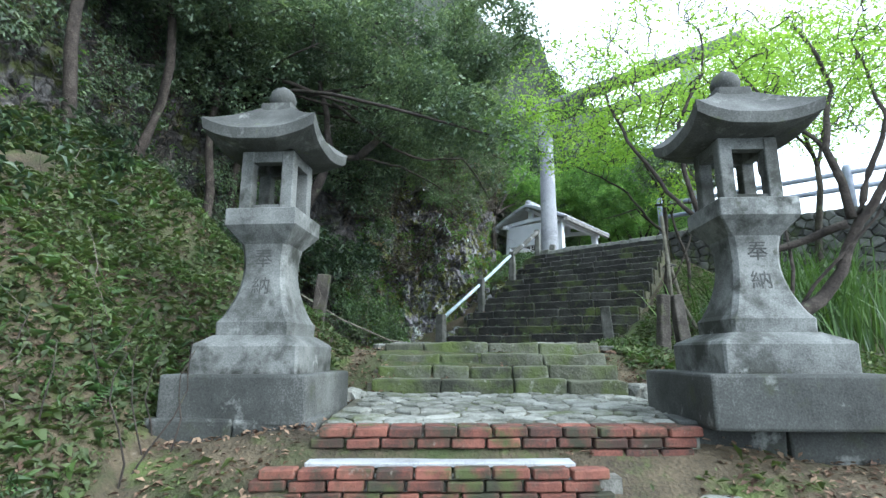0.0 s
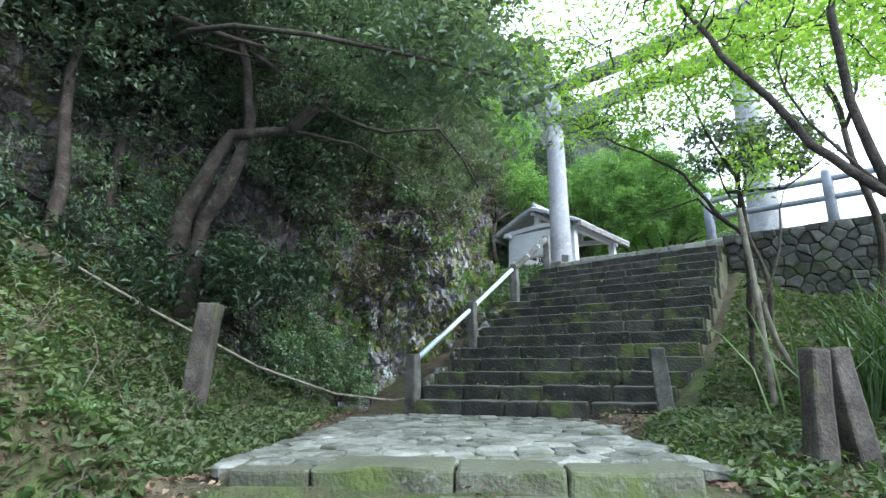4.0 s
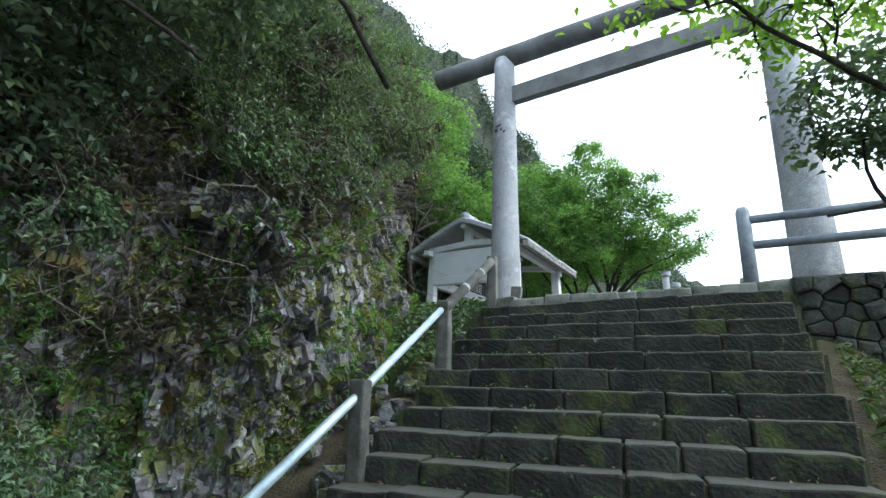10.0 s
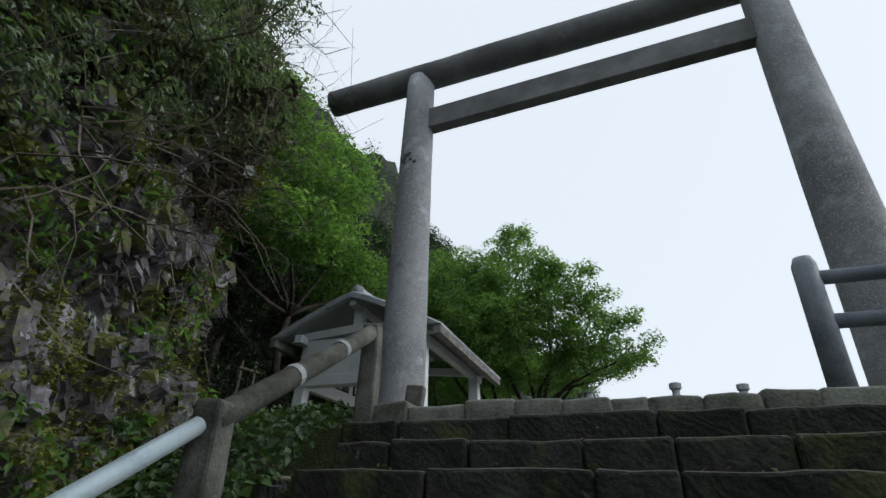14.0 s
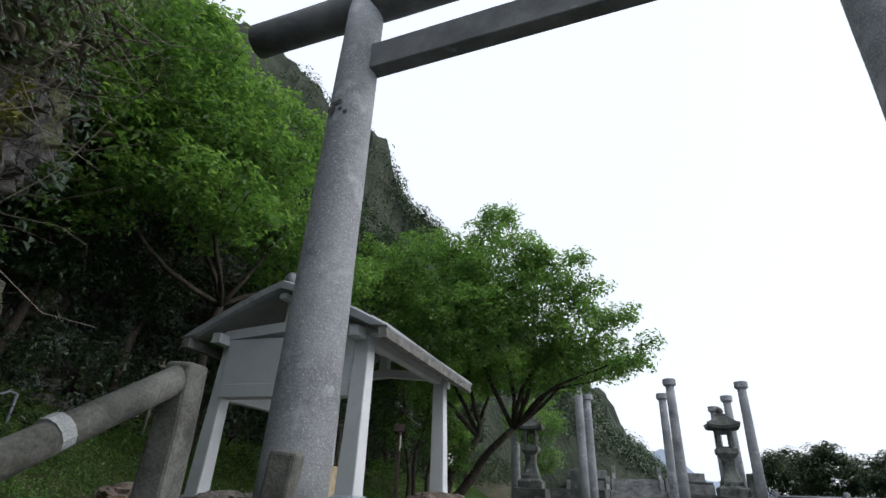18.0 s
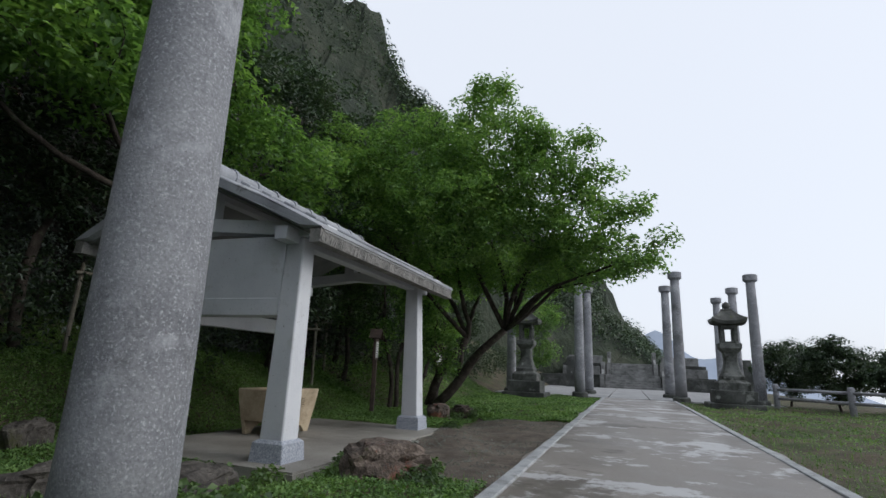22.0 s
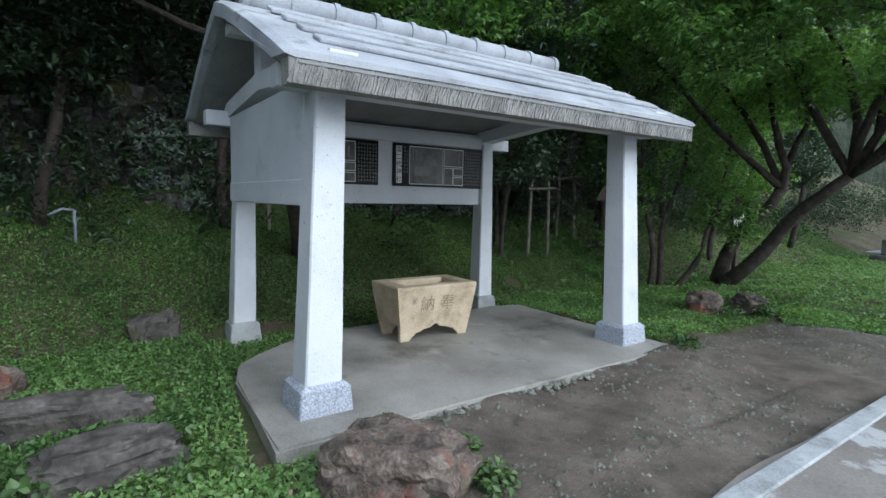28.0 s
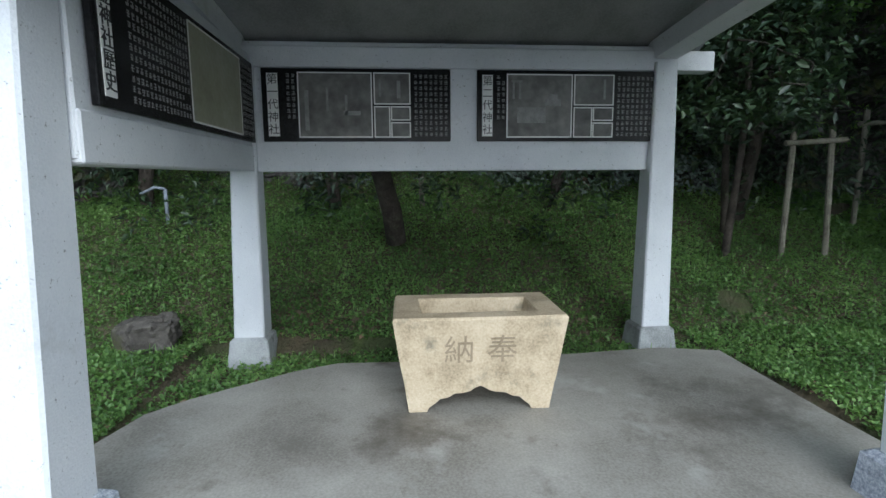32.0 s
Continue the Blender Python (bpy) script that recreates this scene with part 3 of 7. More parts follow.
def twig_mesh(name, starts, aims, lengths, radii, mat, rng, bend=0.25, knots=6):
    """Many thin crooked twigs in one mesh, three-sided and tapering."""
    n = len(starts)
    starts, aims = np.asarray(starts, float), np.asarray(aims, float)
    aims = aims / (np.linalg.norm(aims, axis=1)[:, None] + 1e-9)
    ln = np.asarray(lengths, float)[:, None] * np.ones((n, 1))
    rad = np.asarray(radii, float)[:, None] * np.ones((n, 1))
    side = np.cross(aims, rng.normal(size=(n, 3)))
    side /= np.linalg.norm(side, axis=1)[:, None] + 1e-9
    other = np.cross(aims, side)
    ph = rng.uniform(0, 6.28, (n, 2))
    rows = []
    for k in range(knots):
        s = k / (knots - 1)
        sway = side * (np.sin(ph[:, :1] + 4.2 * s) - np.sin(ph[:, :1])) + other * (np.sin(ph[:, 1:] + 5.3 * s) - np.sin(ph[:, 1:]))
        c = starts + aims * ln * s + sway * ln * bend * 0.5
        r = rad * (1 - 0.75 * s)
        for a in range(3):
            rows.append(c + side * r * math.cos(a * math.tau / 3) + other * r * math.sin(a * math.tau / 3))
    verts = np.stack(rows, 1).reshape(-1, 3)
    m = knots * 3
    quad = np.array([(k * 3 + a, k * 3 + (a + 1) % 3, k * 3 + 3 + (a + 1) % 3, k * 3 + 3 + a) for k in range(knots - 1) for a in range(3)])
    faces = (np.arange(n)[:, None, None] * m + quad[None]).reshape(-1, 4)
    me = bpy.data.meshes.new(name)
    me.from_pydata(verts.tolist(), [], faces.tolist())
    me.materials.append(mat)
    return me


def bricks_mesh(name, boxes, mat):
    """Many small slanted boxes in one mesh: (centre, half sizes, slant)."""
    verts, faces = [], []
    for (cx, cy, cz), (hx, hy, hz), slant in boxes:
        o = len(verts)
        verts += [(cx + sx * hx, cy + sy * hy + sz * hz * slant, cz + sz * hz) for sx in (-1, 1) for sy in (-1, 1) for sz in (-1, 1)]
        faces += [(o, o + 1, o + 3, o + 2), (o + 4, o + 6, o + 7, o + 5), (o, o + 4, o + 5, o + 1), (o + 2, o + 3, o + 7, o + 6), (o, o + 2, o + 6, o + 4), (o + 1, o + 5, o + 7, o + 3)]
    return as_mesh(name, verts, faces, mat)
# ---- plan: y runs up the stairs and along the upper path, x to the right; the lower approach is turned by TURN ----
TURN = 39.3
CT, ST = math.cos(radians(TURN)), math.sin(radians(TURN))
LOWER = pose(5.9, 0, 0, 0, 0, TURN)


def low(u, v, z=0.0):
    """A place of the lower approach in the world."""
    return Vector((5.9 + u * CT - v * ST, u * ST + v * CT, z))


def ramp(x, xs, zs):
    return np.interp(x, xs, zs)


def sstep(x, a, b):
    t = np.clip((x - a) / (b - a), 0, 1)
    return t * t * (3 - 2 * t)


def lowpass(x, y):
    """A gentle unevenness."""
    return 0.05 * np.sin(1.3 * x + 0.4 * np.sin(y)) * np.cos(1.1 * y + 0.7) + 0.025 * np.sin(3.7 * x + 1.9 * y) + 0.02 * np.sin(5.3 * y - 2.1 * x)


def ground_z(x, y):
    """Height of the bare ground."""
    x, y = np.asarray(x, float), np.asarray(y, float)
    u, v = (x - 5.9) * CT + y * ST, -(x - 5.9) * ST + y * CT
    core = ramp(v, [-40, -6, 3.2, 3.75, 5.7, 6.4, 9.0], [-4.0, -1.15, 0.08, 0.46, 0.55, 1.08, 0.98])
    soft = ramp(v, [-40, -6, 2.0, 4.5, 7.0, 10.0], [-4.0, -1.15, 0.0, 0.5, 1.05, 1.25])
    right = sstep(u, 1.9, 2.6)
    z = core * (1 - right) + soft * right
    z = z - 0.22 * np.clip(u - 6, 0, 30)
    edge = ramp(v, [2.5, 4.8, 6.2, 9], [-2.05, -2.1, -1.15, -1.3])
    d = np.clip(edge - u, 0, 40)
    near = sstep(v, 5.0, 8.0)
    bank = (1 - near) * ramp(d, [0, 0.4, 1.0, 2.0, 3.2, 6, 14], [0, 0.55, 1.35, 2.25, 2.9, 3.6, 6]) + near * ramp(d, [0, 0.7, 1.3, 2.1, 3.0, 4.5, 7, 14], [0, 0.2, 0.55, 1.35, 2.15, 2.9, 3.6, 6])
    z = z + bank
    side = 1.0 + np.clip(y - 9.6, 0, 4.6) * np.where(x < 0, 0.60, 0.40 + 0.14 * np.exp(-((x - 2.2) / 0.7) ** 2))
    z = np.where(y > 9.0, np.maximum(z * (1 - sstep(y, 9.0, 10.2)) + side * sstep(y, 9.0, 10.2), np.where(np.abs(x) < 2.1, -9, z * 0)), z)
    under = np.where((np.abs(x) < 2.15), 0.85 + np.clip(y - 9.6, 0, 4.7) * 0.58, z)
    z = np.where((y > 9.2) & (y < 14.5), np.minimum(z, np.where(np.abs(x) < 2.15, under, z)), z)
    up = 4.06 + ramp(x, [-60, -16, -9, -8.2, -6.3, -5.9, 14, 22, 60, 140], [9, 7, 5.2, 4.95, 4.12, 0, 0, -3.5, -30, -62]) * 1.0
    up = np.where(x > -5.9, 4.06 + ramp(x, [-5.9, 13, 22, 60, 140], [0, 0, -4.0, -30, -62]), np.where(x > -6.3, 4.06, ramp(x, [-60, -16, -9, -8.2, -6.3], [14, 9, 5.3, 5.0, 4.08])))
    top_edge = np.where(x > 2.0, 14.45, 14.3)
    z = np.where(y > top_edge, up, z)
    z = np.where((x > 2) & (y < 14.5), z - 0.25 * np.clip(x - 9, 0, 60), z)
    far = sstep(np.hypot(x, y - 15), 70, 160)
    z = z * (1 - far) + far * -62
    flat = (np.abs(x - 0.4) < 2.1) & (y > 9)
    calm = np.where(flat | ((u > -0.9) & (u < 2.1) & (v > 2) & (y < 9.5)), 0.25, 1.0)
    lumps = 0.09 * np.sin(4.1 * x + 1.3 * np.sin(3.1 * y)) * np.cos(3.7 * y - 0.8 * x) + 0.05 * np.sin(9.1 * x + 2 * np.sin(5 * y)) * np.cos(8.3 * y)
    z = z + (lowpass(x, y) * calm + lumps * sstep(d, 0.2, 1.0) * (y < 9.5)) * (1 - far)
    sunk = ((x > -6.15) & (x < -3.0) & (y > 18.7) & (y < 23.1)) | ((x > -1.15) & (x < 1.95) & (y > 17.4) & (y < 40.2)) | ((x > -6.3) & (x < 6.3) & (y > 40.2) & (y < 61))
    return np.where(sunk, np.minimum(z, 3.98), z)


def grid_lines(lo, hi, fine_lo, fine_hi, step, grow=1.35):
    out = list(np.arange(fine_lo, fine_hi + 1e-6, step))
    s, p = step, fine_lo
    while p > lo:
        s *= grow
        p -= s
        out.insert(0, p)
    s, p = step, out[-1]
    while p < hi:
        s *= grow
        p += s
        out.append(p)
    return np.array(out)


def sheet(name, xs, ys, zf, mat, smooth=True):
    gx, gy = np.meshgrid(xs, ys)
    gz = zf(gx, gy)
    nx, ny = len(xs), len(ys)
    verts = np.stack([gx, gy, gz], -1).reshape(-1, 3)
    i = (np.arange(ny - 1)[:, None] * nx + np.arange(nx - 1)[None]).ravel()
    faces = np.stack([i, i + 1, i + nx + 1, i + nx], 1)
    me = bpy.data.meshes.new(name)
    me.from_pydata(verts.tolist(), [], faces.tolist())
    me.materials.append(mat)
    if smooth:
        smooth_flags(me)
    return me


def ground_height(x, y):
    return float(ground_z(np.array([x]), np.array([y]))[0])


ground = solo("ground", sheet("ground", grid_lines(-1500, 1500, -12, 12, 0.2), grid_lines(-1500, 1500, -6, 40, 0.2), ground_z, M_GROUND), None,
              "leafy earth bank, terraces and lawn on a hillside", "ground", kind="structure")

# ---- the cliff: one rock face that follows the approach and the lawn ----
CLIFF = [((4.2, -10.5), 9), ((0.9, -3.8), 11), ((-1.9, 0.2), 12), ((-4.2, 3.6), 12), ((-4.5, 6.3), 12), ((-3.75, 8.5), 12), ((-2.85, 10.0), 12.5), ((-2.55, 11.4), 12.5), ((-2.7, 12.8), 12.5),
         ((-3.3, 14.0), 12.5), ((-5.2, 14.9), 13), ((-8.0, 15.6), 14), ((-9.4, 17.6), 14), ((-9.2, 22), 14), ((-8.8, 26), 15), ((-9.2, 31), 16), ((-10.5, 38), 17), ((-12.5, 50), 18)]


def along_cliff(step):
    pts = [np.array(p) for p, _ in CLIFF]
    out = []
    for k in range(len(pts) - 1):
        p0, p1, p2, p3 = pts[max(k - 1, 0)], pts[k], pts[k + 1], pts[min(k + 2, len(pts) - 1)]
        n = max(2, int(np.hypot(*(p2 - p1)) / step))
        for t in np.arange(n) / n:
            q = 0.5 * (2 * p1 + (p2 - p0) * t + (2 * p0 - 5 * p1 + 4 * p2 - p3) * t * t + (3 * p1 - p0 - 3 * p2 + p3) * t ** 3)
            out.append((q, CLIFF[k][1] * (1 - t) + CLIFF[k + 1][1] * t))
    out.append((pts[-1], CLIFF[-1][1]))
    return out


def fracture(p, size, depth):
    """Broken facets: each cell of a warped lattice stands out by its own amount and leans its own way."""
    q = Vector((p.x / size[0], p.y / size[1], p.z / size[2])) + noise.noise_vector(p * (0.9 / size[0])) * 0.45
    w = noise.cell_vector(q)
    loc = Vector((q.x % 1.0 - 0.5, q.y % 1.0 - 0.5, q.z % 1.0 - 0.5))
    return depth * ((w.x - 0.5) + (w.y - 0.5) * 1.3 * (loc.x + loc.y) + (w.z - 0.3) * 1.2 * loc.z)


def cliff_points():
    line, q = [], along_cliff(0.075)
    for p, top in q:
        gap = 0.07 if 8.0 < p[1] < 15.2 and p[0] > -6 else 0.17
        if not line or np.hypot(*(p - line[-1][0])) >= gap:
            line.append((p, top))
    q = np.array([p for p, _ in line])
    tan = np.gradient(q, axis=0)
    for _ in range(6):
        tan[1:-1] = (tan[:-2] + 2 * tan[1:-1] + tan[2:]) / 4
    tan /= np.linalg.norm(tan, axis=1)[:, None]
    out = np.stack([tan[:, 1], -tan[:, 0]], 1)
    rows = 100
    verts = np.zeros((rows, len(q), 3))
    nrm = np.zeros((rows, len(q), 3))
    for i, (p, top) in enumerate(line):
        foot = ground_height(p[0] + out[i, 0] * 0.3, p[1] + out[i, 1] * 0.3) - 0.5
        for j in range(rows):
            t = j / (rows - 1)
            z = foot + (top - foot) * t ** 1.45
            back = 0.22 * (z - foot) - 0.95 * math.exp(-((z - foot - 4.2) / 1.6) ** 2) * 0.55
            if z - foot > 6:
                back += 0.35 * (z - foot - 6)
            base = Vector((p[0], p[1], z))
            push = -back + noise.noise(base * 0.55) * 0.5 + fracture(base, (0.75, 0.75, 1.1), 0.42) + fracture(base + Vector((3.1, 7.7, 0.4)), (0.27, 0.27, 0.46), 0.20) + fracture(base, (0.13, 0.13, 0.2), 0.07) + noise.noise(base * 6.5) * 0.04
            verts[j, i] = (p[0] + out[i, 0] * push, p[1] + out[i, 1] * push, z + noise.noise(base * 3) * 0.05)
            nrm[j, i] = (out[i, 0], out[i, 1], 0.25)
    return verts, nrm


cliff_v, cliff_n = cliff_points()
nr, nc = cliff_v.shape[:2]
ci = (np.arange(nr - 1)[:, None] * nc + np.arange(nc - 1)[None]).ravel()
cliff_me = bpy.data.meshes.new("cliff")
cliff_me.from_pydata(cliff_v.reshape(-1, 3).tolist(), [], np.stack([ci, ci + 1, ci + nc + 1, ci + nc], 1).tolist())
cliff_me.materials.append(M_ROCK)
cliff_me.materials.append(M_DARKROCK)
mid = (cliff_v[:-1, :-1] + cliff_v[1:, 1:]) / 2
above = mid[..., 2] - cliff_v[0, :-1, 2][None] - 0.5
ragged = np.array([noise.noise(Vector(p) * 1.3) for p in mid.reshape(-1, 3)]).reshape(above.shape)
# faces outside this zone take the rock with shade in its colour
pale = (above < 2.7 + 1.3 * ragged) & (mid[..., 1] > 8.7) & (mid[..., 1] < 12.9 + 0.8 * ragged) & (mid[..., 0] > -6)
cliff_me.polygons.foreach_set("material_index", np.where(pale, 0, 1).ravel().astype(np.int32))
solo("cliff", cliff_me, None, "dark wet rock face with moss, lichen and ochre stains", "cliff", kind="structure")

# ---- stairs: fifteen rows of worn stone blocks ----
RISE, FOOT_Z, STEPS = 0.203, 1.05, 15


def nosing(k, x):
    """The front edge of step k, which swings round towards the approach at the foot."""
    y0 = ramp(k, [1, 7, 10, 15], [9.42, 11.42, 12.48, 14.18])
    slope = ramp(k, [1, 7, 10, 15], [0.30, 0.17, 0.09, -0.01])
    return y0 + slope * x


def step_block(length, depth, height, seed, wear=0.014):
    bm = box(length, depth, height, at=(0, 0, -height), bevel=0.022, seg=2)
    long_edges = [e for e in bm.edges if abs(e.verts[0].co.x - e.verts[1].co.x) > 0.12]
    bmesh.ops.subdivide_edges(bm, edges=long_edges, cuts=max(3, int(length / 0.12)), use_grid_fill=True)
    off = Vector((seed * 1.7, seed * 0.9, seed * 2.3))
    for v in bm.verts:
        nv = noise.noise_vector(v.co * 4.5 + off) * wear + noise.noise_vector(v.co * 13 + off) * wear * 0.5
        if v.co.y > 0:
            nv *= 0.2
        v.co += nv
    return bm


def row_lengths(total, rng, lo=0.42, hi=1.05):
    out, left = [], total
    while left > hi:
        out.append(rng.uniform(lo, hi))
        left -= out[-1]
    if left < lo * 0.6 and out:
        out[-1] += left
    else:
        out.append(left)
    return out


rng = np.random.default_rng(5)
stairs = thing("stone_stairs", "broad flight of worn dark stone steps with moss", "stairs", kind="structure")
core = bmesh.new()
for k in range(1, STEPS + 1):
    x0 = ramp(k, [1, 4, 8, 15], [-1.55, -1.62, -1.75, -2.0]) + rng.uniform(-0.08, 0.08)
    x1 = ramp(k, [1, 5, 15], [1.9, 2.15, 2.0]) + rng.uniform(-0.08, 0.08)
    z = FOOT_Z + RISE * k
    x = x0
    tilt = math.atan(ramp(k, [1, 7, 10, 15], [0.30, 0.17, 0.09, -0.01]))
    for n, ln in enumerate(row_lengths(x1 - x0, rng)):
        xc = x + ln / 2
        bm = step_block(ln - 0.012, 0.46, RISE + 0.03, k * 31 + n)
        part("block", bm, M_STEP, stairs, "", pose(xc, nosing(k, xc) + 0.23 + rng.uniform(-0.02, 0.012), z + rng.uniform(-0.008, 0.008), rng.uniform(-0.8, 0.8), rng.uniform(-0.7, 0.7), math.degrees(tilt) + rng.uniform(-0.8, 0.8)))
        x += ln
    quad = [(x0 - 0.05, nosing(k, x0) + 0.06), (x1 + 0.05, nosing(k, x1) + 0.06), (x1 + 0.05, 14.6), (x0 - 0.05, 14.6)]
    low_ring = [core.verts.new((a, b, 0.6)) for a, b in quad]
    top_ring = [core.verts.new((a, b, z - 0.035)) for a, b in quad]
    for i in range(4):
        core.faces.new((low_ring[i], low_ring[(i + 1) % 4], top_ring[(i + 1) % 4], top_ring[i]))
    core.faces.new(top_ring)
part("core", core, M_JOINT, stairs, "dark earth in the joints")

# top kerb of rubble along the head of the stairs
kerb = thing("rubble_kerb", "row of rough grey stones at the head of the stairs", "kerb", kind="structure")
x = -1.95
while x < 2.0:
    ln = rng.uniform(0.22, 0.5)
    bm = rough(box(ln + 0.012, 0.36, 0.26, at=(0, 0, -0.22), bevel=0.03, seg=2), 0.022, 5, 1, x)
    part("stone", bm, M_FLAG, kerb, "", pose(x + ln / 2, 14.58 + rng.uniform(-0.02, 0.02), 4.215 + rng.uniform(-0.025, 0.02), 0, rng.uniform(-3, 3), rng.uniform(-4, 4)), smooth=True)
    x += ln

# ---- lower flight: four mossy rows ----
lower = thing("lower_steps", "short flight of four green mossy stone steps", "stairs", LOWER, kind="structure")
lower_core = bmesh.new()
for k in range(4):
    z = 0.64 + 0.1375 * (k + 1)
    v0 = [5.72, 5.95, 6.18, 6.42][k]
    u0, u1 = [-0.78, -0.74, -0.74, -0.72][k], [1.98, 1.95, 1.92, 1.9][k]
    x = u0
    for n, ln in enumerate(row_lengths(u1 - u0, rng, 0.4, 1.05)):
        bm = step_block(ln - 0.016, 0.36, 0.18, 700 + k * 13 + n, 0.02)
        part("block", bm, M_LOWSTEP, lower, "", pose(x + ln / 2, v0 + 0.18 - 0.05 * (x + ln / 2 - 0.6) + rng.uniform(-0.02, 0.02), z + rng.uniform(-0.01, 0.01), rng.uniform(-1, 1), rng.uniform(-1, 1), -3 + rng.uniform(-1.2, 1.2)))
        x += ln
    lower_core = join(lower_core, box(u1 - u0 + 0.1, 0.7, z - 0.06, at=((u0 + u1) / 2, v0 + 0.46, 0.02)))
part("core", lower_core, M_JOINT, lower, "mossy earth in the joints")

# ---- brick steps ----
BRICK = box(0.222, 0.11, 0.063, bevel=0.009, at=(0, 0, -0.031))
rough(BRICK, 0.007, 11, 1, 3)
brick_me = bpy.data.meshes.new("brick")
BRICK.to_mesh(brick_me)
BRICK.free()
brick_me.materials.append(M_BRICK)
bricks = thing("brick_steps", "two low steps of old red brick with pale mortar", "stairs", LOWER, kind="structure")
part("core", join(box(2.62, 0.30, 0.50, at=(0.44, 3.86, 0.0)), box(2.2, 0.42, 0.325, at=(0.0, 3.60, -0.02))), M_MORTAR, bricks, "grey mortar bed")
part("tread_slab", rough(box(1.72, 0.24, 0.03, at=(-0.02, 3.60, 0.345), bevel=0.006), 0.004, 6, 2), M_CEMENT, bricks, "pale cement tread slab")
for row, (u0, u1, v0, z, shift) in enumerate([(-0.84, 1.74, 3.70, 0.532, 0.0), (-0.84, 1.74, 3.70, 0.462, 0.11), (0.98, 1.74, 3.70, 0.392, 0.0), (0.98, 1.74, 3.70, 0.322, 0.11),
                                              (-1.1, 1.08, 3.385, 0.335, 0.05), (-1.1, 1.08, 3.385, 0.265, 0.16), (-1.08, 1.05, 3.385, 0.195, 0.0)]):
    x = u0 + 0.115 - shift * 0.5
    while x < u1 - 0.05:
        part("brick", brick_me, None, bricks, "", pose(x, v0 + rng.uniform(-0.006, 0.006), z + rng.uniform(-0.003, 0.003), rng.uniform(-1, 1), rng.uniform(-1, 1), rng.uniform(-1.2, 1.2)))
        x += 0.236 + rng.uniform(-0.004, 0.006)
for x in np.arange(-0.73, 1.7, 0.236):
    part("brick", brick_me, None, bricks, "", pose(float(x), 3.83, 0.534, 0, 0, rng.uniform(-1, 1)))


# ---- flagged terraces ----
def paving(name, label, u0, v0, w, h, size, z_of, mat, m, squeeze=0.8, keep=lambda u, v: True, thick=0.06, gap=0.006, bed_z=-0.016, limit=300):
    t = thing(name, label, "paving", m, kind="structure")
    bed = sheet(name + "_bed", np.linspace(u0, u0 + w, 12), np.linspace(v0, v0 + h, 12), lambda a, b: z_of(a, b) + bed_z, M_JOINT)
    part("bed", bed, None, t, "mossy joints")
    for p, poly in cells(w, h, size, rng, squeeze):
        if not keep(u0 + p[0], v0 + p[1]):
            continue
        made = cobble(poly, p, thick, gap, rng)
        if made is None:
            continue
        c, vs, fs = made
        z = z_of(u0 + c[0], v0 + c[1])
        part("flagstone", as_mesh("flagstone", vs, fs, mat), None, t, "", pose(u0 + c[0], v0 + c[1], float(z) + rng.uniform(-0.012, 0.012), rng.uniform(-2, 2), rng.uniform(-2, 2), 0))
    return t


paving("flagged_terrace", "uneven worn flagstones between the stone lanterns", -0.88, 3.9, 2.85, 1.95, 0.22, lambda a, b: 0.565 + (np.asarray(b) - 3.9) * 0.04 + 0 * np.asarray(a), M_FLAG, LOWER)


def upper_flag_z(a, b):
    p = 1.19 - (np.asarray(b) - 6.5) * 0.035
    return np.clip(p, 1.05, 1.19) - 0.11 * sstep(np.asarray(a, float), 1.9, 2.4) * (1 - sstep(np.asarray(b, float), 8.2, 9.2))


def before_stairs(u, v):
    w = low(u, v)
    return w.y < float(nosing(1, w.x)) + 0.05 and w.x > -1.72 - max(0.0, 7.5 - w.y) * 0.2 and w.x < 3.4 - 0.3 * max(0.0, w.y - 8.0)


paving("landing_paving", "cobbled stone landing at the foot of the stairs", -0.9, 6.6, 3.6, 4.9, 0.26, upper_flag_z, M_FLAG, LOWER, keep=before_stairs, bed_z=-0.025)
paving("foot_paving", "rough mossy slabs before the brick steps", -1.0, 0.2, 2.9, 3.1, 0.5, lambda a, b: 0.16 + (np.asarray(b) - 3.2) * 0.12 + 0 * np.asarray(a), M_FLAG, LOWER, squeeze=0.9)


paving("side_paving", "sunken slabs among leaf litter beside the brick steps", 1.12, 2.5, 1.5, 1.1, 0.42, lambda a, b: 0.17 + (np.asarray(b) - 3.2) * 0.10 + 0 * np.asarray(a), M_FLAG, LOWER, squeeze=0.8)


# ---- rubble retaining wall on the right of the stair head ----
def rubble_wall(name, label, w, h, size, m, mat, thick=0.5, top=None):
    t = thing(name, label, "wall", m, kind="structure")
    part("core", box(w, thick, h, at=(w / 2, thick / 2 + 0.07, 0)), M_JOINT, t, "dark earth in the joints")
    turn_up = pose(0, 0, 0, 90)
    for p, poly in cells(w, h, size, rng, 0.8):
        made = cobble(poly, p, 0.12, 0.006, rng, 0.5)
        if made is None:
            continue
        c, vs, fs = made
        part("stone", as_mesh("stone", vs, fs, mat, False), None, t, "", pose(c[0], rng.uniform(-0.03, 0.03), c[1]) @ turn_up @ pose(0, 0, 0, rng.uniform(-5, 5), rng.uniform(-5, 5), 0))
    return t


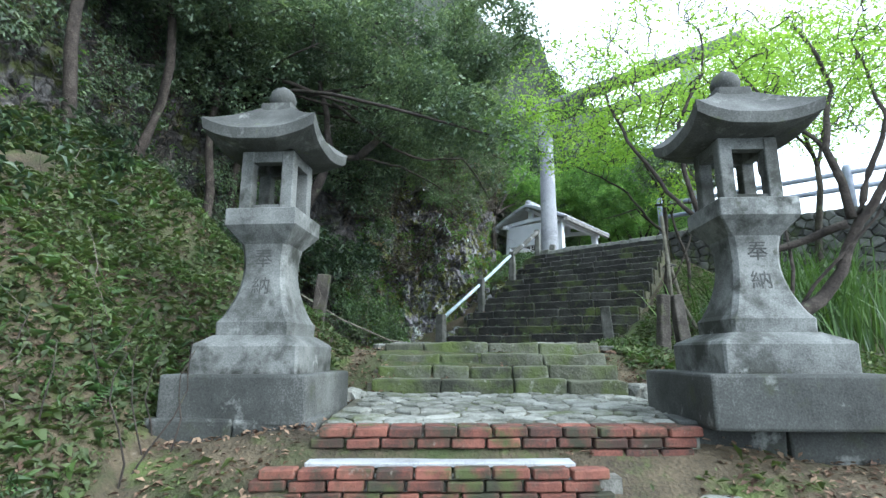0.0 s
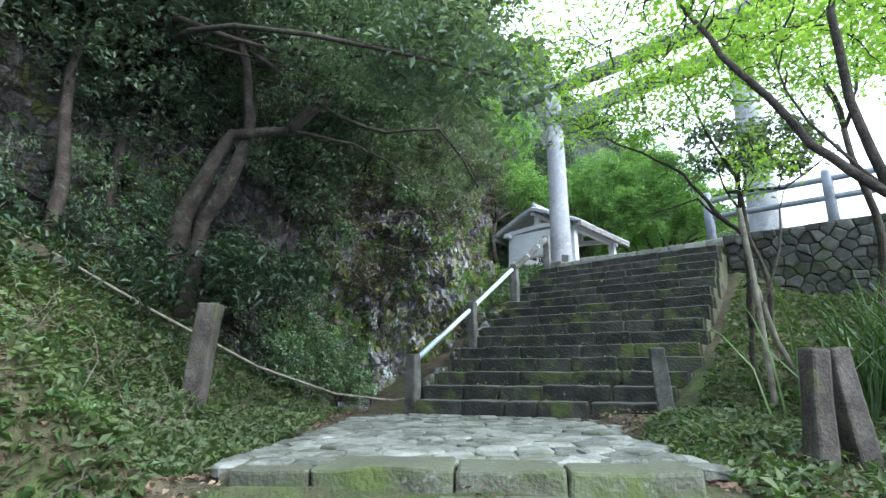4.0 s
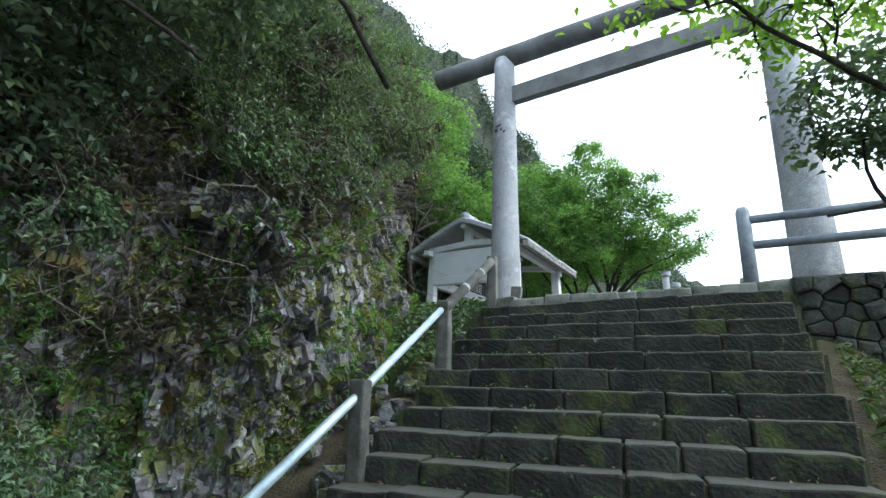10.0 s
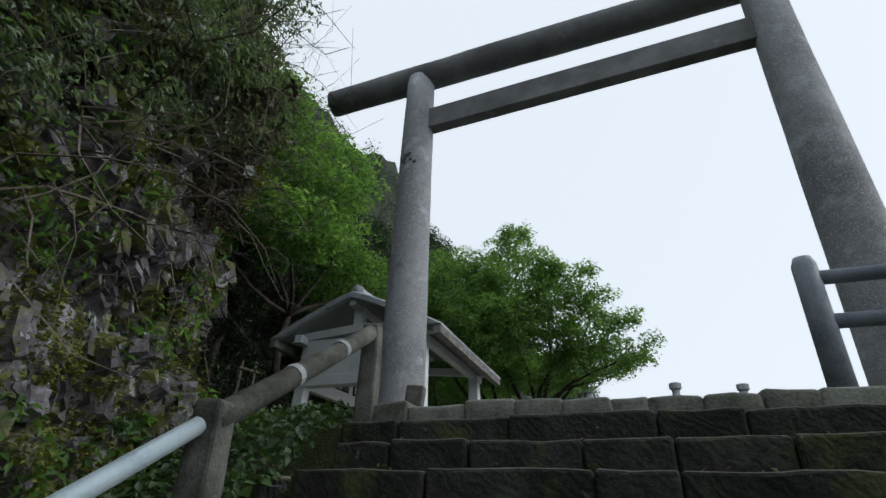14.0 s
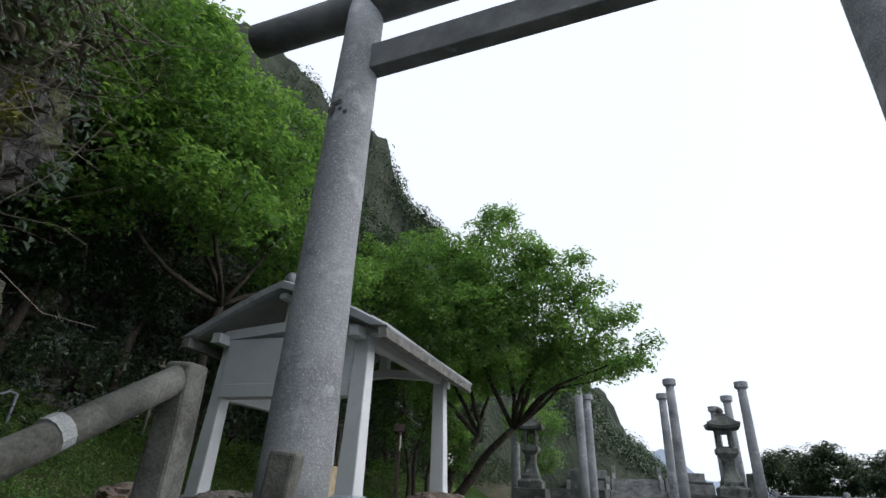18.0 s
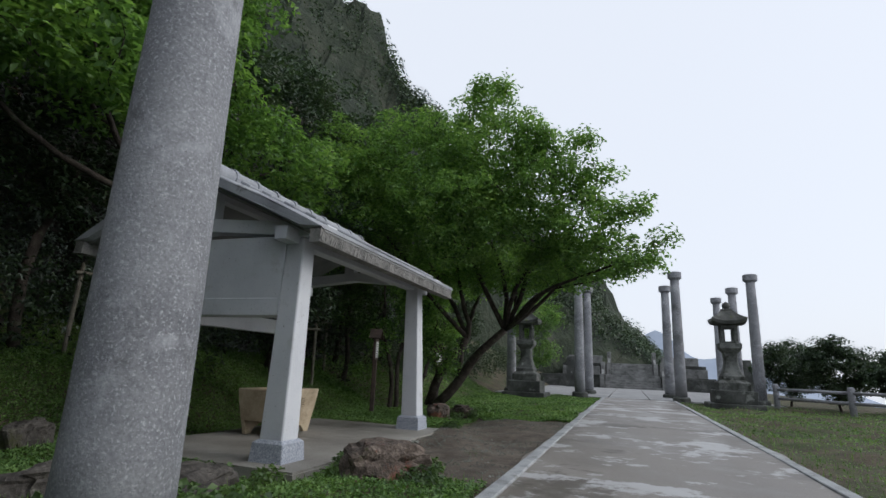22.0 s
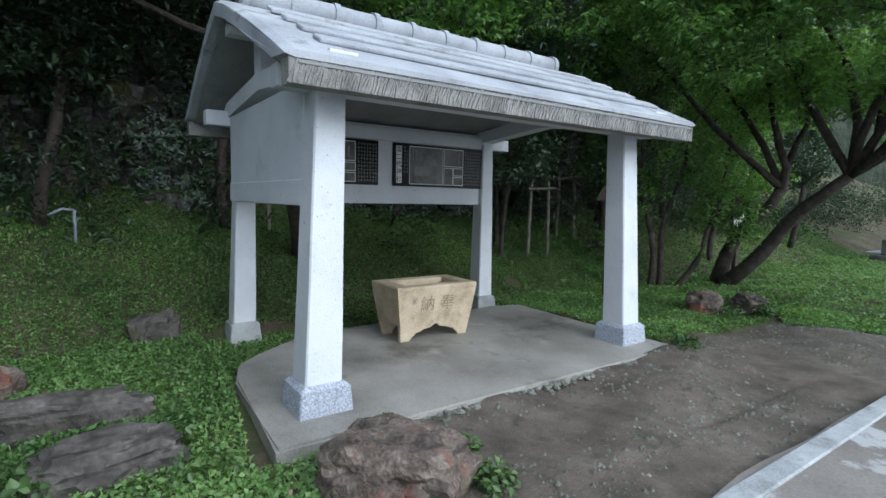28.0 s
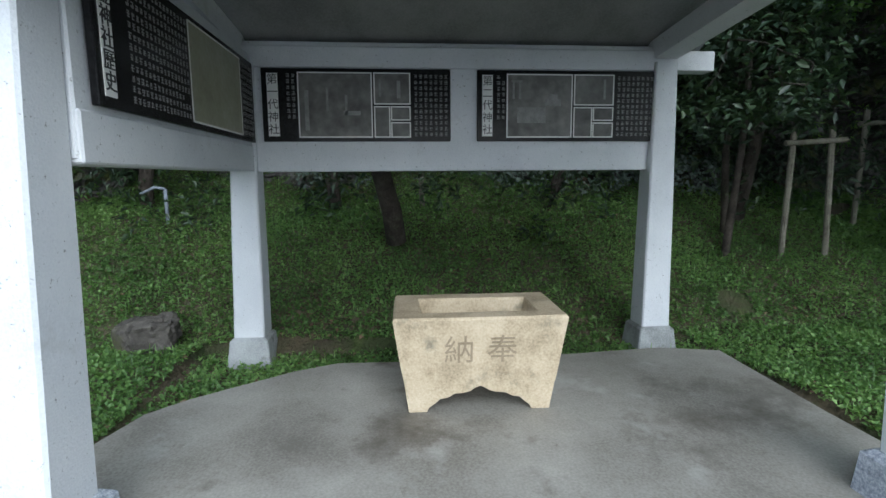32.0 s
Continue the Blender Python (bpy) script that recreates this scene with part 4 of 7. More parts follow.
M_RUBBLE = material("dark_rubble_stone", [(0.02, 0.02, 0.019), (0.055, 0.055, 0.052), (0.12, 0.12, 0.115)], 3, 0.85, 0.8, 40, [(MOSS, 2, 0.55, 0.7), ((0.3, 0.31, 0.29), 6, 0.62, 0.75)], obj=0.3, relief=0.03)
rubble_wall("retaining_wall", "dark rubble stone retaining wall beside the stair head", 8.0, 2.4, 0.23, pose(2.02, 14.25, 1.85), M_RUBBLE)

# ---- upper path, lawn slab, far paving ----
def edged_path(x0, x1, y0, y1):
    xs = np.linspace(x0, x1, 14)
    ys = np.arange(y0, y1 + 0.01, 0.25)
    wob = lambda y: 0.03 * np.sin(1.7 * y) + 0.02 * np.sin(4.1 * y + 1)
    top = [[(x + (wob(y) if i in (0, len(xs) - 1) else 0), y, 4.12 + 0.006 * math.sin(2 * x + y)) for i, x in enumerate(xs)] for y in ys]
    verts, faces = [], []
    for row in top:
        verts += [(row[0][0] - 0.01, row[0][1], 3.95)] + row + [(row[-1][0] + 0.01, row[-1][1], 3.95)]
    n = len(xs) + 2
    for j in range(len(ys) - 1):
        for i in range(n - 1):
            faces.append((j * n + i, j * n + i + 1, (j + 1) * n + i + 1, (j + 1) * n + i))
    return as_mesh("path", verts, faces, M_PATH)


solo("path", edged_path(-1.18, 1.98, 17.3, 40.3), None, "damp patchy concrete path across the lawn", "path", kind="structure")
for n, sx in enumerate((-1.1, 1.9)):
    solo("path_edging_%d" % (n + 1), rough(box(0.14, 22.9, 0.06, at=(sx, 28.8, 4.08), bevel=0.01), 0.012, 2, 0), M_CEMENT, "pale cement edging strip of the path", "edging", kind="structure")
# bare trodden soil between the pavilion floor and the path
def soil_z(x, y):
    return ground_z(x, y) + 0.016 - 0.05 * (1 - sstep(x, -3.3, -2.9)) - 0.05 * (1 - sstep(y, 18.7, 19.5)) - 0.06 * sstep(y, 25.6, 27.5)


solo("bare_soil", sheet("bare_soil", np.linspace(-3.4, -1.1, 40), np.linspace(18.6, 27.6, 110), soil_z, M_SOIL), None, "brown trodden soil between the pavilion and the path", "soil", kind="structure")
rs = np.random.default_rng(8)
peb_v, peb_f = [], []
for _ in range(5200):
    x, y = rs.uniform(-3.1, -1.2), rs.uniform(18.9, 27)
    if noise.noise(Vector((x, y * 0.7, 1))) < -0.15:
        continue
    r = 0.005 + 0.02 * rs.random() ** 3
    z = float(soil_z(np.array([x]), np.array([y]))[0])
    o = len(peb_v)
    a0 = rs.uniform(0, 6)
    peb_v += [(x + r * math.cos(a0 + k * math.tau / 5), y + r * math.sin(a0 + k * math.tau / 5), z - 0.002) for k in range(5)] + [(x, y, z + r * 0.8)]
    peb_f += [(o + k, o + (k + 1) % 5, o + 5) for k in range(5)]
tagged(part("pebbles", as_mesh("pebbles", peb_v, peb_f, M_FLAG), None, None), "small grey pebbles on the bare soil", "pebbles", "", "stuff")
# ---- things ----
# ---- stone lantern ----
def stone_lantern(name, label, m, mat=None, plinth_mat=None, extra=0.0, marks=True, group="stone lanterns", plinth=0.58, base=0.44):
    mat, plinth_mat, cap_mat = mat or M_GRANITE, plinth_mat or M_PLINTH, M_CAP
    t = thing(name, label, "stone lantern", m, group)
    z = 0.0
    if extra:
        part("plinth_step", rough(box(1.5, 1.5, extra, bevel=0.02, seg=2), 0.008, 3, 1), plinth_mat, t)
        z += extra
    part("plinth", rough(box(2 * plinth, 2 * plinth, 0.35, at=(0, 0, z), bevel=0.02, seg=2), 0.007, 3, 2, 1), plinth_mat, t, "dark stained plinth block")
    z += 0.35
    part("base", loft([square_ring(base, z, 0.015), square_ring(base + 0.005, z + 0.2, 0.02), square_ring(base - 0.01, z + 0.22, 0.02), square_ring(0.33, z + 0.285, 0.02)]), mat, t)
    z += 0.283
    rings = [square_ring(0.315, z, 0.02), square_ring(0.32, z + 0.10, 0.025), square_ring(0.295, z + 0.135, 0.03)]
    for k in range(13):
        s = k / 12
        half = 0.163 + 0.13 * (1 - s) ** 2.3 + 0.045 * s ** 3
        rings.append(square_ring(half, z + 0.14 + 0.597 * s, 0.035))
    shaft = part("shaft", loft(rings), mat, t, "waisted shaft with two carved characters")
    zs = z
    z += 0.737
    part("table", loft([square_ring(0.20, z - 0.004, 0.02), square_ring(0.30, z + 0.12, 0.01), square_ring(0.315, z + 0.14, 0.01), square_ring(0.315, z + 0.27, 0.01), square_ring(0.30, z + 0.28, 0.01)]), mat, t)
    z += 0.28
    for sx in (-1, 1):
        for sy in (-1, 1):
            part("corner_post", box(0.11, 0.11, 0.51, at=(sx * 0.185, sy * 0.185, z - 0.003), bevel=0.008), mat, t)
    part("sill", box(0.44, 0.44, 0.05, at=(0, 0, z - 0.002), bevel=0.006), mat, t)
    part("lintel", join(*[box(*((0.26, 0.09) if a else (0.09, 0.26)), 0.10, at=((0, s * 0.187, z + 0.41) if a else (s * 0.187, 0, z + 0.41))) for a in (0, 1) for s in (-1, 1)]), mat, t)
    z += 0.502
    n = 12
    rings = []
    for k, (half, rise) in enumerate([(0.25, 0.0), (0.43, 0.02), (0.465, 0.03), (0.48, 0.115), (0.41, 0.17), (0.31, 0.26), (0.22, 0.35), (0.14, 0.43)]):
        ring = []
        for side in range(4):
            a = side * math.pi / 2
            for j in range(n):
                s = -1 + 2 * j / n
                px, py = half, s * half
                sweep = (abs(s) ** 2.8) * 0.10 * (half / 0.48) ** 2
                grow = 1 + 0.05 * abs(s) ** 3
                ring.append(((px * math.cos(a) - py * math.sin(a)) * grow, (px * math.sin(a) + py * math.cos(a)) * grow, z + rise + sweep))
        rings.append(ring)
    part("roof", rough(loft(rings), 0.005, 6), cap_mat, t, "dark stained roof with upturned corners")
    z += 0.43
    part("neck", loft([square_ring(0.155, z - 0.03, 0.015), square_ring(0.15, z + 0.055, 0.02)]), cap_mat, t)
    prof = [(0.075, 0.055), (0.08, 0.068), (0.10, 0.085), (0.122, 0.12), (0.125, 0.155), (0.108, 0.20), (0.075, 0.235), (0.04, 0.255), (0.012, 0.275)]
    part("finial", loft([[(r * math.cos(a * math.tau / 16), r * math.sin(a * math.tau / 16), z + h) for a in range(16)] for r, h in prof]), cap_mat, t, "onion-shaped finial", smooth=True)
    if marks:
        for text, h in (("奉", 0.47), ("納", 0.25)):
            face = zs + 0.14 + h
            s = h / 0.597
            half = 0.163 + 0.13 * (1 - s) ** 2.3 + 0.045 * s ** 3
            lean = math.degrees(math.atan(2.3 * 0.13 * (1 - s) ** 1.3 / 0.597 - 3 * 0.045 * s * s / 0.597))
            # no groove is cut: the dark colour stands for its shade
            part("carved_character", text_mesh(text, 0.17), M_CARVED, shaft, "carved offering character, its groove shade painted on", pose(0, -half - 0.002, face, 90 - lean, 0, 0))
    return t


def text_mesh(text, size, mat=None, align="CENTER"):
    cu = bpy.data.curves.new("text", "FONT")
    cu.body, cu.size, cu.extrude = text, size, 0.002
    cu.align_x, cu.align_y = align, "CENTER"
    ob = bpy.data.objects.new("text", cu)
    me = bpy.data.meshes.new_from_object(ob)
    bpy.data.objects.remove(ob)
    bpy.data.curves.remove(cu)
    me.materials.clear()
    me.materials.append(mat or M_CARVED)
    return me


stone_lantern("stone_lantern", "tall grey granite lantern on a stained plinth by the bank", LOWER @ pose(-1.504, 4.486, 0.534, 0, 0, -5.1) @ Matrix.Diagonal((0.98, 0.98, 1.046, 1)))
stone_lantern("stone_lantern", "tall grey granite lantern beside the brick steps", LOWER @ pose(2.44, 4.10, 0.562, 0, 0, -3) @ Matrix.Diagonal((0.96, 0.96, 1.015, 1)), plinth=0.68, base=0.475)
# low wall that carries the lanterns
for nm, uu, vv, ln, turn in (("lantern_footing_1", -1.75, 3.95, 1.7, 0), ("lantern_footing_2", 3.35, 3.62, 3.4, -7)):
    w = thing(nm, "row of dark dressed stones under a lantern", "wall", LOWER @ pose(uu, vv, 0, 0, 0, turn), kind="structure")
    x = -ln / 2
    while x < ln / 2 - 0.1:
        b = min(rng.uniform(0.45, 0.8), ln / 2 - x)
        part("block", rough(box(b - 0.012, 0.5, 0.62, at=(0, 0, -0.03), bevel=0.02, seg=2), 0.012, 4, 2, x), M_PLINTH, w, "", pose(x + b / 2, 0.2, 0))
        x += b

# ---- torii ----
torii = thing("torii_gate", "tall grey concrete gate with two round pillars", "gate")
for x, y, wide in ((-2.66, 16.54, 1.0), (2.54, 16.34, 1.08)):
    pts, rad = [], []
    for k in range(13):
        s = k / 12
        pts.append((x * (1 - 0.012 * s), y, 4.1 + 6.05 * s))
        rad.append((0.315 - 0.085 * s) * wide)
    pil = part("pillar", rough(tube(pts, rad, 28), 0.006, 2.5), M_TORII, torii, "pale washed concrete pillar", smooth=True)
    part("pillar_base", rough(loft([[(x + r * math.cos(a * math.tau / 24), y + r * math.sin(a * math.tau / 24), h) for a in range(24)] for r, h in ((0.5, 3.95), (0.5, 4.17), (0.47, 4.2))]), 0.006, 3), M_PEBBLE, pil, "speckled round footing")
part("crossbeam", rough(box(5.0, 0.2, 0.40, m=pose(-0.07, 16.44, 9.06, 0, -1.5, -2.3), bevel=0.012), 0.006, 2, 2), M_BEAM, torii, "square lower crossbeam")
part("top_beam", rough(tube([(-4.42 + 0.45 * k, 16.62 - 0.018 * k, 10.22 + 0.002 * k) for k in range(20)], 0.235, 20), 0.012, 1.4), M_BEAM, torii, "dark round top beam", smooth=True)
# black plugs on the pillar paint the dark inside of small holes
for k in range(9):
    a = rng.uniform(-0.5, 0.5)
    part("hole", loft([[(r * math.cos(q * math.tau / 7), d, r * math.sin(q * math.tau / 7)) for q in range(7)] for r, d in ((0.03, -0.006), (0.018, 0.0))]), M_INK, torii, "black plug painted for the shade in a small hole", pose(-2.65 + 0.262 * math.sin(a), 16.54 - 0.262 * math.cos(a), 8.33 + rng.uniform(-0.09, 0.12)))

coil = thing("wire_coil", "small coil of dark wire at the foot of the gate pillar", "wire", pose(-2.2, 16.02, 4.22))
for k in range(5):
    part("wire", tube([(0.05 * math.cos(a) * (1 + 0.1 * k) + 0.1 * a / 6, 0.035 * math.sin(a + k), 0.02 + 0.012 * k + 0.02 * math.sin(2 * a)) for a in np.linspace(0, 6.0, 14)], 0.006, 5), M_INK, coil)

# ---- stair railing ----
def stone_post(name, label, x, y, z0, z1, w=0.16, lean=(0, 0), mat=None, turn=0, category="post", group="railing posts"):
    bm = rough(box(w, w, z1 - z0 + 0.15, at=(0, 0, -0.15), bevel=0.02, seg=2, taper=0.92), 0.014, 5, 2, x + y)
    return solo(name, bm, mat or M_POST, label, category, pose(x, y, z0, lean[0], lean[1], turn), group)


POSTS = [(-1.67, 9.18, 1.02, 1.94, 0.2), (-1.65, 10.76, 2.06, 2.93, 0.165), (-1.80, 12.54, 3.06, 3.93, 0.17), (-2.0, 14.44, 4.11, 4.96, 0.17)]
for x, y, z0, z1, w in POSTS:
    stone_post("railing_post", "old square concrete railing post on the stairs", x, y, z0, z1, w, turn=8)
stone_post("short_post", "broken square concrete post beside the gate", -1.98, 15.35, 4.08, 4.62, 0.19, (4, 5), turn=12)
stone_post("stair_post", "leaning square stone post at the stair foot", 2.0, 9.86, 1.02, 1.96, 0.20, (3, -4), turn=20)
rail = thing("handrail", "silver painted pipe handrail on concrete posts", "handrail")
part("pipe", tube([(-1.67, 9.18, 1.81), (-1.66, 10.76, 2.80), (-1.81, 12.46, 3.80)], 0.043, 14), M_PIPE, rail, "silver pipe", smooth=True)
part("old_rail", rough(tube([(-1.78, 12.5, 3.82), (-1.84, 13.1, 4.15), (-1.92, 13.8, 4.54), (-1.99, 14.4, 4.88)], 0.068, 12), 0.01, 5), M_POST, rail, "cracked concrete rail", smooth=True)
for f_ in (0.35, 0.68):
    part("joint_band", tube([(-1.78 - 0.21 * f_, 12.5 + 1.9 * f_, 3.82 + 1.06 * f_), (-1.785 - 0.21 * f_, 12.55 + 1.9 * f_, 3.85 + 1.06 * f_)], 0.074, 12), M_CEMENT, rail, "pale joint band")

# ---- fence at the stair head ----
fence = thing("stair_fence", "grey painted two-rail fence above the retaining wall", "fence")
for x in (1.63, 3.8, 5.95, 8.05):
    part("post", tube([(x, 15.22, 4.0), (x, 15.22, 5.42), (x, 15.22, 5.49)], [0.1, 0.095, 0.07], 14), M_FENCE, fence, smooth=True)
for z in (4.92, 5.30):
    part("rail", tube([(1.61, 15.22, z), (4, 15.22, z), (8.15, 15.22, z)], 0.062, 12), M_FENCE, fence, smooth=True)

# ---- shelter ----
SH = thing("water_pavilion", "white cement pavilion with a gabled roof over a water trough", "pavilion")
FLOOR = 4.115
slab_pts = [(-2.94, 18.62), (-2.92, 23.05), (-4.4, 23.02), (-5.53, 23.08), (-5.66, 22.6), (-5.56, 21.8), (-5.52, 20.4), (-5.56, 19.94), (-5.41, 19.62), (-5.17, 19.32), (-4.97, 19.02), (-4.77, 18.83), (-4.32, 18.70), (-3.5, 18.66)]
def slab_mesh():
    bm = bmesh.new()
    lo_r = [bm.verts.new((x, y, 3.95)) for x, y in slab_pts]
    hi_r = [bm.verts.new((x, y, FLOOR - 0.004)) for x, y in slab_pts]
    for i in range(len(slab_pts)):
        bm.faces.new((lo_r[i], lo_r[(i + 1) % len(slab_pts)], hi_r[(i + 1) % len(slab_pts)], hi_r[i]))
    top = bm.faces.new(hi_r)
    bmesh.ops.bevel(bm, geom=[e for e in bm.edges if all(v in hi_r for v in e.verts)], offset=0.02, segments=2, affect="EDGES")
    return bm
solo("pavilion_floor", slab_mesh(), M_SLAB, "damp worn concrete floor slab under the pavilion", "floor slab", kind="structure")
PILLARS = [(-3.47, 19.09, -0.03, 0.08), (-3.46, 22.70, -0.04, -0.10), (-6.02, 19.17, 0.03, 0.05), (-5.98, 22.68, 0.0, 0.0)]
for x, y, dx, dy in PILLARS:
    front = x > -5
    bz = 0.21 if front else 0.12
    b = 0.215 if front else 0.18
    post = part("pillar", rough(loft([[(px + x + dx * s, py + y + dy * s, pz) for px, py, pz in square_ring((0.142 if front else 0.125) - 0.03 * s, FLOOR + bz - 0.01 + (2.38 - bz) * s, 0.012)] for s in np.linspace(0, 1, 7)]), 0.004, 4), M_WHITE, SH)
    part("pillar_base", loft([[(px + x, py + y, pz) for px, py, pz in square_ring(b, FLOOR - 0.14, 0.01)], [(px + x, py + y, pz) for px, py, pz in square_ring(b - 0.025, FLOOR + bz - 0.03, 0.01)],
                              [(px + x, py + y, pz) for px, py, pz in square_ring(b - 0.06, FLOOR + bz, 0.01)]]), M_PEBBLE if front else M_CEMENT, post, "speckled splayed base block")
WALL_LO, WALL_HI = 5.60, 6.62
part("back_wall", box(0.16, 3.42, WALL_HI - WALL_LO, at=(-6.03, 20.94, WALL_LO), bevel=0.008), M_WHITE, SH, "white back wall that carries two dark panels")
part("side_wall", box(2.30, 0.23, 0.90, at=(-4.77, 19.165, WALL_LO + 0.02), bevel=0.008), M_WHITE, SH, "white side wall")
part("side_wall_band", box(2.29, 0.255, 0.20, at=(-4.77, 19.165, WALL_LO + 0.005), bevel=0.008), M_WHITE, SH)
for y in (19.13, 22.68):
    prof = [(-6.42, 6.50), (-6.42, 6.62), (-6.1, 6.66), (-4.73, 6.78), (-3.36, 6.66), (-3.08, 6.62), (-3.08, 6.50), (-3.36, 6.50), (-4.73, 6.62), (-6.1, 6.50)]
    part("tie_beam", loft([[(a, y + s * 0.1, b) for a, b in prof] for s in (-1, 1)]), M_WHITE, SH, "curved tie beam with projecting ends")
    part("king_post", box(0.2, 0.16, 0.55, at=(-4.83, y, 6.72), bevel=0.006), M_WHITE, SH)
for x in (-3.53, -6.0):
    part("wall_plate", box(0.16, 4.3, 0.16, at=(x, 20.96, 6.42), bevel=0.006), M_WHITE, SH, "white eave beam")
part("ridge_beam", box(0.14, 4.3, 0.16, at=(-4.85, 20.95, 7.08), bevel=0.006), M_WHITE, SH)


RIDGE_X = -4.85


def roof_profile(top, y_edge):
    """Half outline of the roof: from the front eave over the ridge to the back eave."""
    pts = []
    for s in np.linspace(-1, 1, 15):
        x = RIDGE_X + (1.90 if s > 0 else 1.74) * s
        z = 7.40 - 0.86 * abs(s) ** 1.12 - 0.03 * (1 - abs(s)) ** 2
        pts.append((x, z if top else z - 0.16 + 0.115 * max(0.0, (abs(s) - 0.85) / 0.15)))
    return pts


RY0, RY1 = 18.70, 23.10
def roof_shell():
    secs = []
    for y, dz in ((RY0, -0.03), (RY0 + 0.06, 0.0), (20.9, -0.015), (RY1 - 0.06, 0.0), (RY1, -0.03)):
        top = [(x, y, z + dz) for x, z in roof_profile(True, y)]
        bot = [(x, y, z - dz * 0.5) for x, z in reversed(roof_profile(False, y))]
        secs.append(top + bot)
    return loft(secs)
roof_part = part("roof", rough(roof_shell(), 0.006, 2, 1), M_ROOF, SH, "thick whitewashed cement roof")
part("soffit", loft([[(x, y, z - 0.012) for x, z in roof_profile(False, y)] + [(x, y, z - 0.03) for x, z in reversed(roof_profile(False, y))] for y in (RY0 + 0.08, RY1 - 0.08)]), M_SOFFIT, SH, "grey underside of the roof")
for sgn in (1, -1):
    for k, s in enumerate((0.30, 0.47, 0.64, 0.80)):
        x = RIDGE_X + sgn * (1.90 if sgn > 0 else 1.74) * s
        z = 7.40 - 0.86 * s ** 1.12
        part("roof_course", rough(box(0.16, RY1 - RY0 - 0.5 - 0.02 * k, 0.035, at=(0, 0, -0.004), bevel=0.012, seg=2), 0.004, 3, 1), M_ROOF, roof_part, "raised whitewashed roof course", pose(x, (RY0 + RY1) / 2 + 0.05, z, 0, sgn * 27))
    x = RIDGE_X + sgn * (1.885 if sgn > 0 else 1.725)
    fascia = part("eave_fascia", box(0.13, RY1 - RY0 - 0.05, 0.155, at=(x - sgn * 0.065, (RY0 + RY1) / 2, 6.345)), M_FASCIA, SH, "eave edge of grey cement like cut thatch")
    comb = []
    y = RY0 + 0.05
    while y < RY1 - 0.05:
        wd = rng.uniform(0.006, 0.016)
        comb.append(((x + sgn * 0.002, y, 6.4235 + rng.uniform(-0.006, 0.006)), (0.003 + rng.uniform(0, 0.007), wd / 2, 0.076), rng.uniform(0.15, 0.55)))
        y += wd + 0.003
    tagged(part("combed_texture", bricks_mesh("combed_texture", comb, M_FASCIA), None, fascia, "slanting combed grooves"), kind="stuff")
ridge_len = RY1 - RY0 - 0.42
ridge_cap = part("ridge_cap", rough(tube([(RIDGE_X, RY0 + 0.2 + ridge_len * k / 14, 7.44) for k in range(15)], 0.112, 14), 0.008, 3), M_ROOF, SH, "round ridge cap", smooth=True)
for k in range(10):
    y = RY0 + 0.24 + (ridge_len - 0.08) * k / 9
    part("ridge_band", tube([(RIDGE_X, y - 0.028, 7.44), (RIDGE_X, y + 0.028, 7.44)], 0.132, 16), M_ROOF, ridge_cap, "raised band on the ridge")

# ---- trough ----
def trough_mesh():
    bm = bmesh.new()
    def ring(hx, hy, z):
        return [bm.verts.new((sx * hx, sy * hy, z)) for sx, sy in ((1, -1), (1, 1), (-1, 1), (-1, -1))]
    a = ring(0.262, 0.462, 0.185)
    b = ring(0.315, 0.525, 0.60)
    c = ring(0.305, 0.515, 0.615)
    d = ring(0.19, 0.37, 0.615)
    e = ring(0.18, 0.36, 0.60)
    g = ring(0.14, 0.31, 0.36)
    for p, q in ((a, b), (b, c), (c, d), (d, e), (e, g)):
        for i in range(4):
            bm.faces.new((p[i], p[(i + 1) % 4], q[(i + 1) % 4], q[i]))
    bm.faces.new(g)
    bm.faces.new(a[::-1])
    bmesh.ops.subdivide_edges(bm, edges=bm.edges[:], cuts=2, use_grid_fill=True)
    return rough(bm, 0.006, 7)


trough = thing("water_trough", "empty yellow sandstone trough with two carved characters on its face", "trough", pose(-4.84, 20.915, FLOOR, 0, 0, -1))
basin = part("basin", trough_mesh(), M_TROUGH, trough)
for sx in (-1, 1):
    half = [(0.461, 0.19), (0.437, 0.0), (0.325, 0.0), (0.312, 0.03), (0.278, 0.055), (0.245, 0.088), (0.20, 0.094), (0.155, 0.122), (0.105, 0.124), (0.06, 0.136), (0.03, 0.158), (0.0, 0.170)]
    prof = [(-a, b) for a, b in half] + half[-2::-1]
    part("foot_apron", loft([[(sx * (0.262 - 0.055 * k - 0.16 * (0.19 - b)), a, b) for a, b in prof] for k in (0, 1)]), M_TROUGH, trough, "scalloped foot apron")
for text, y in (("納", -0.13), ("奉", 0.13)):
    part("carved_character", text_mesh(text, 0.19, M_CARVEDSAND), None, basin, "carved offering character, its groove shade painted on", pose(0.2927, y, 0.40, 90 + 7.8, 0, 90))

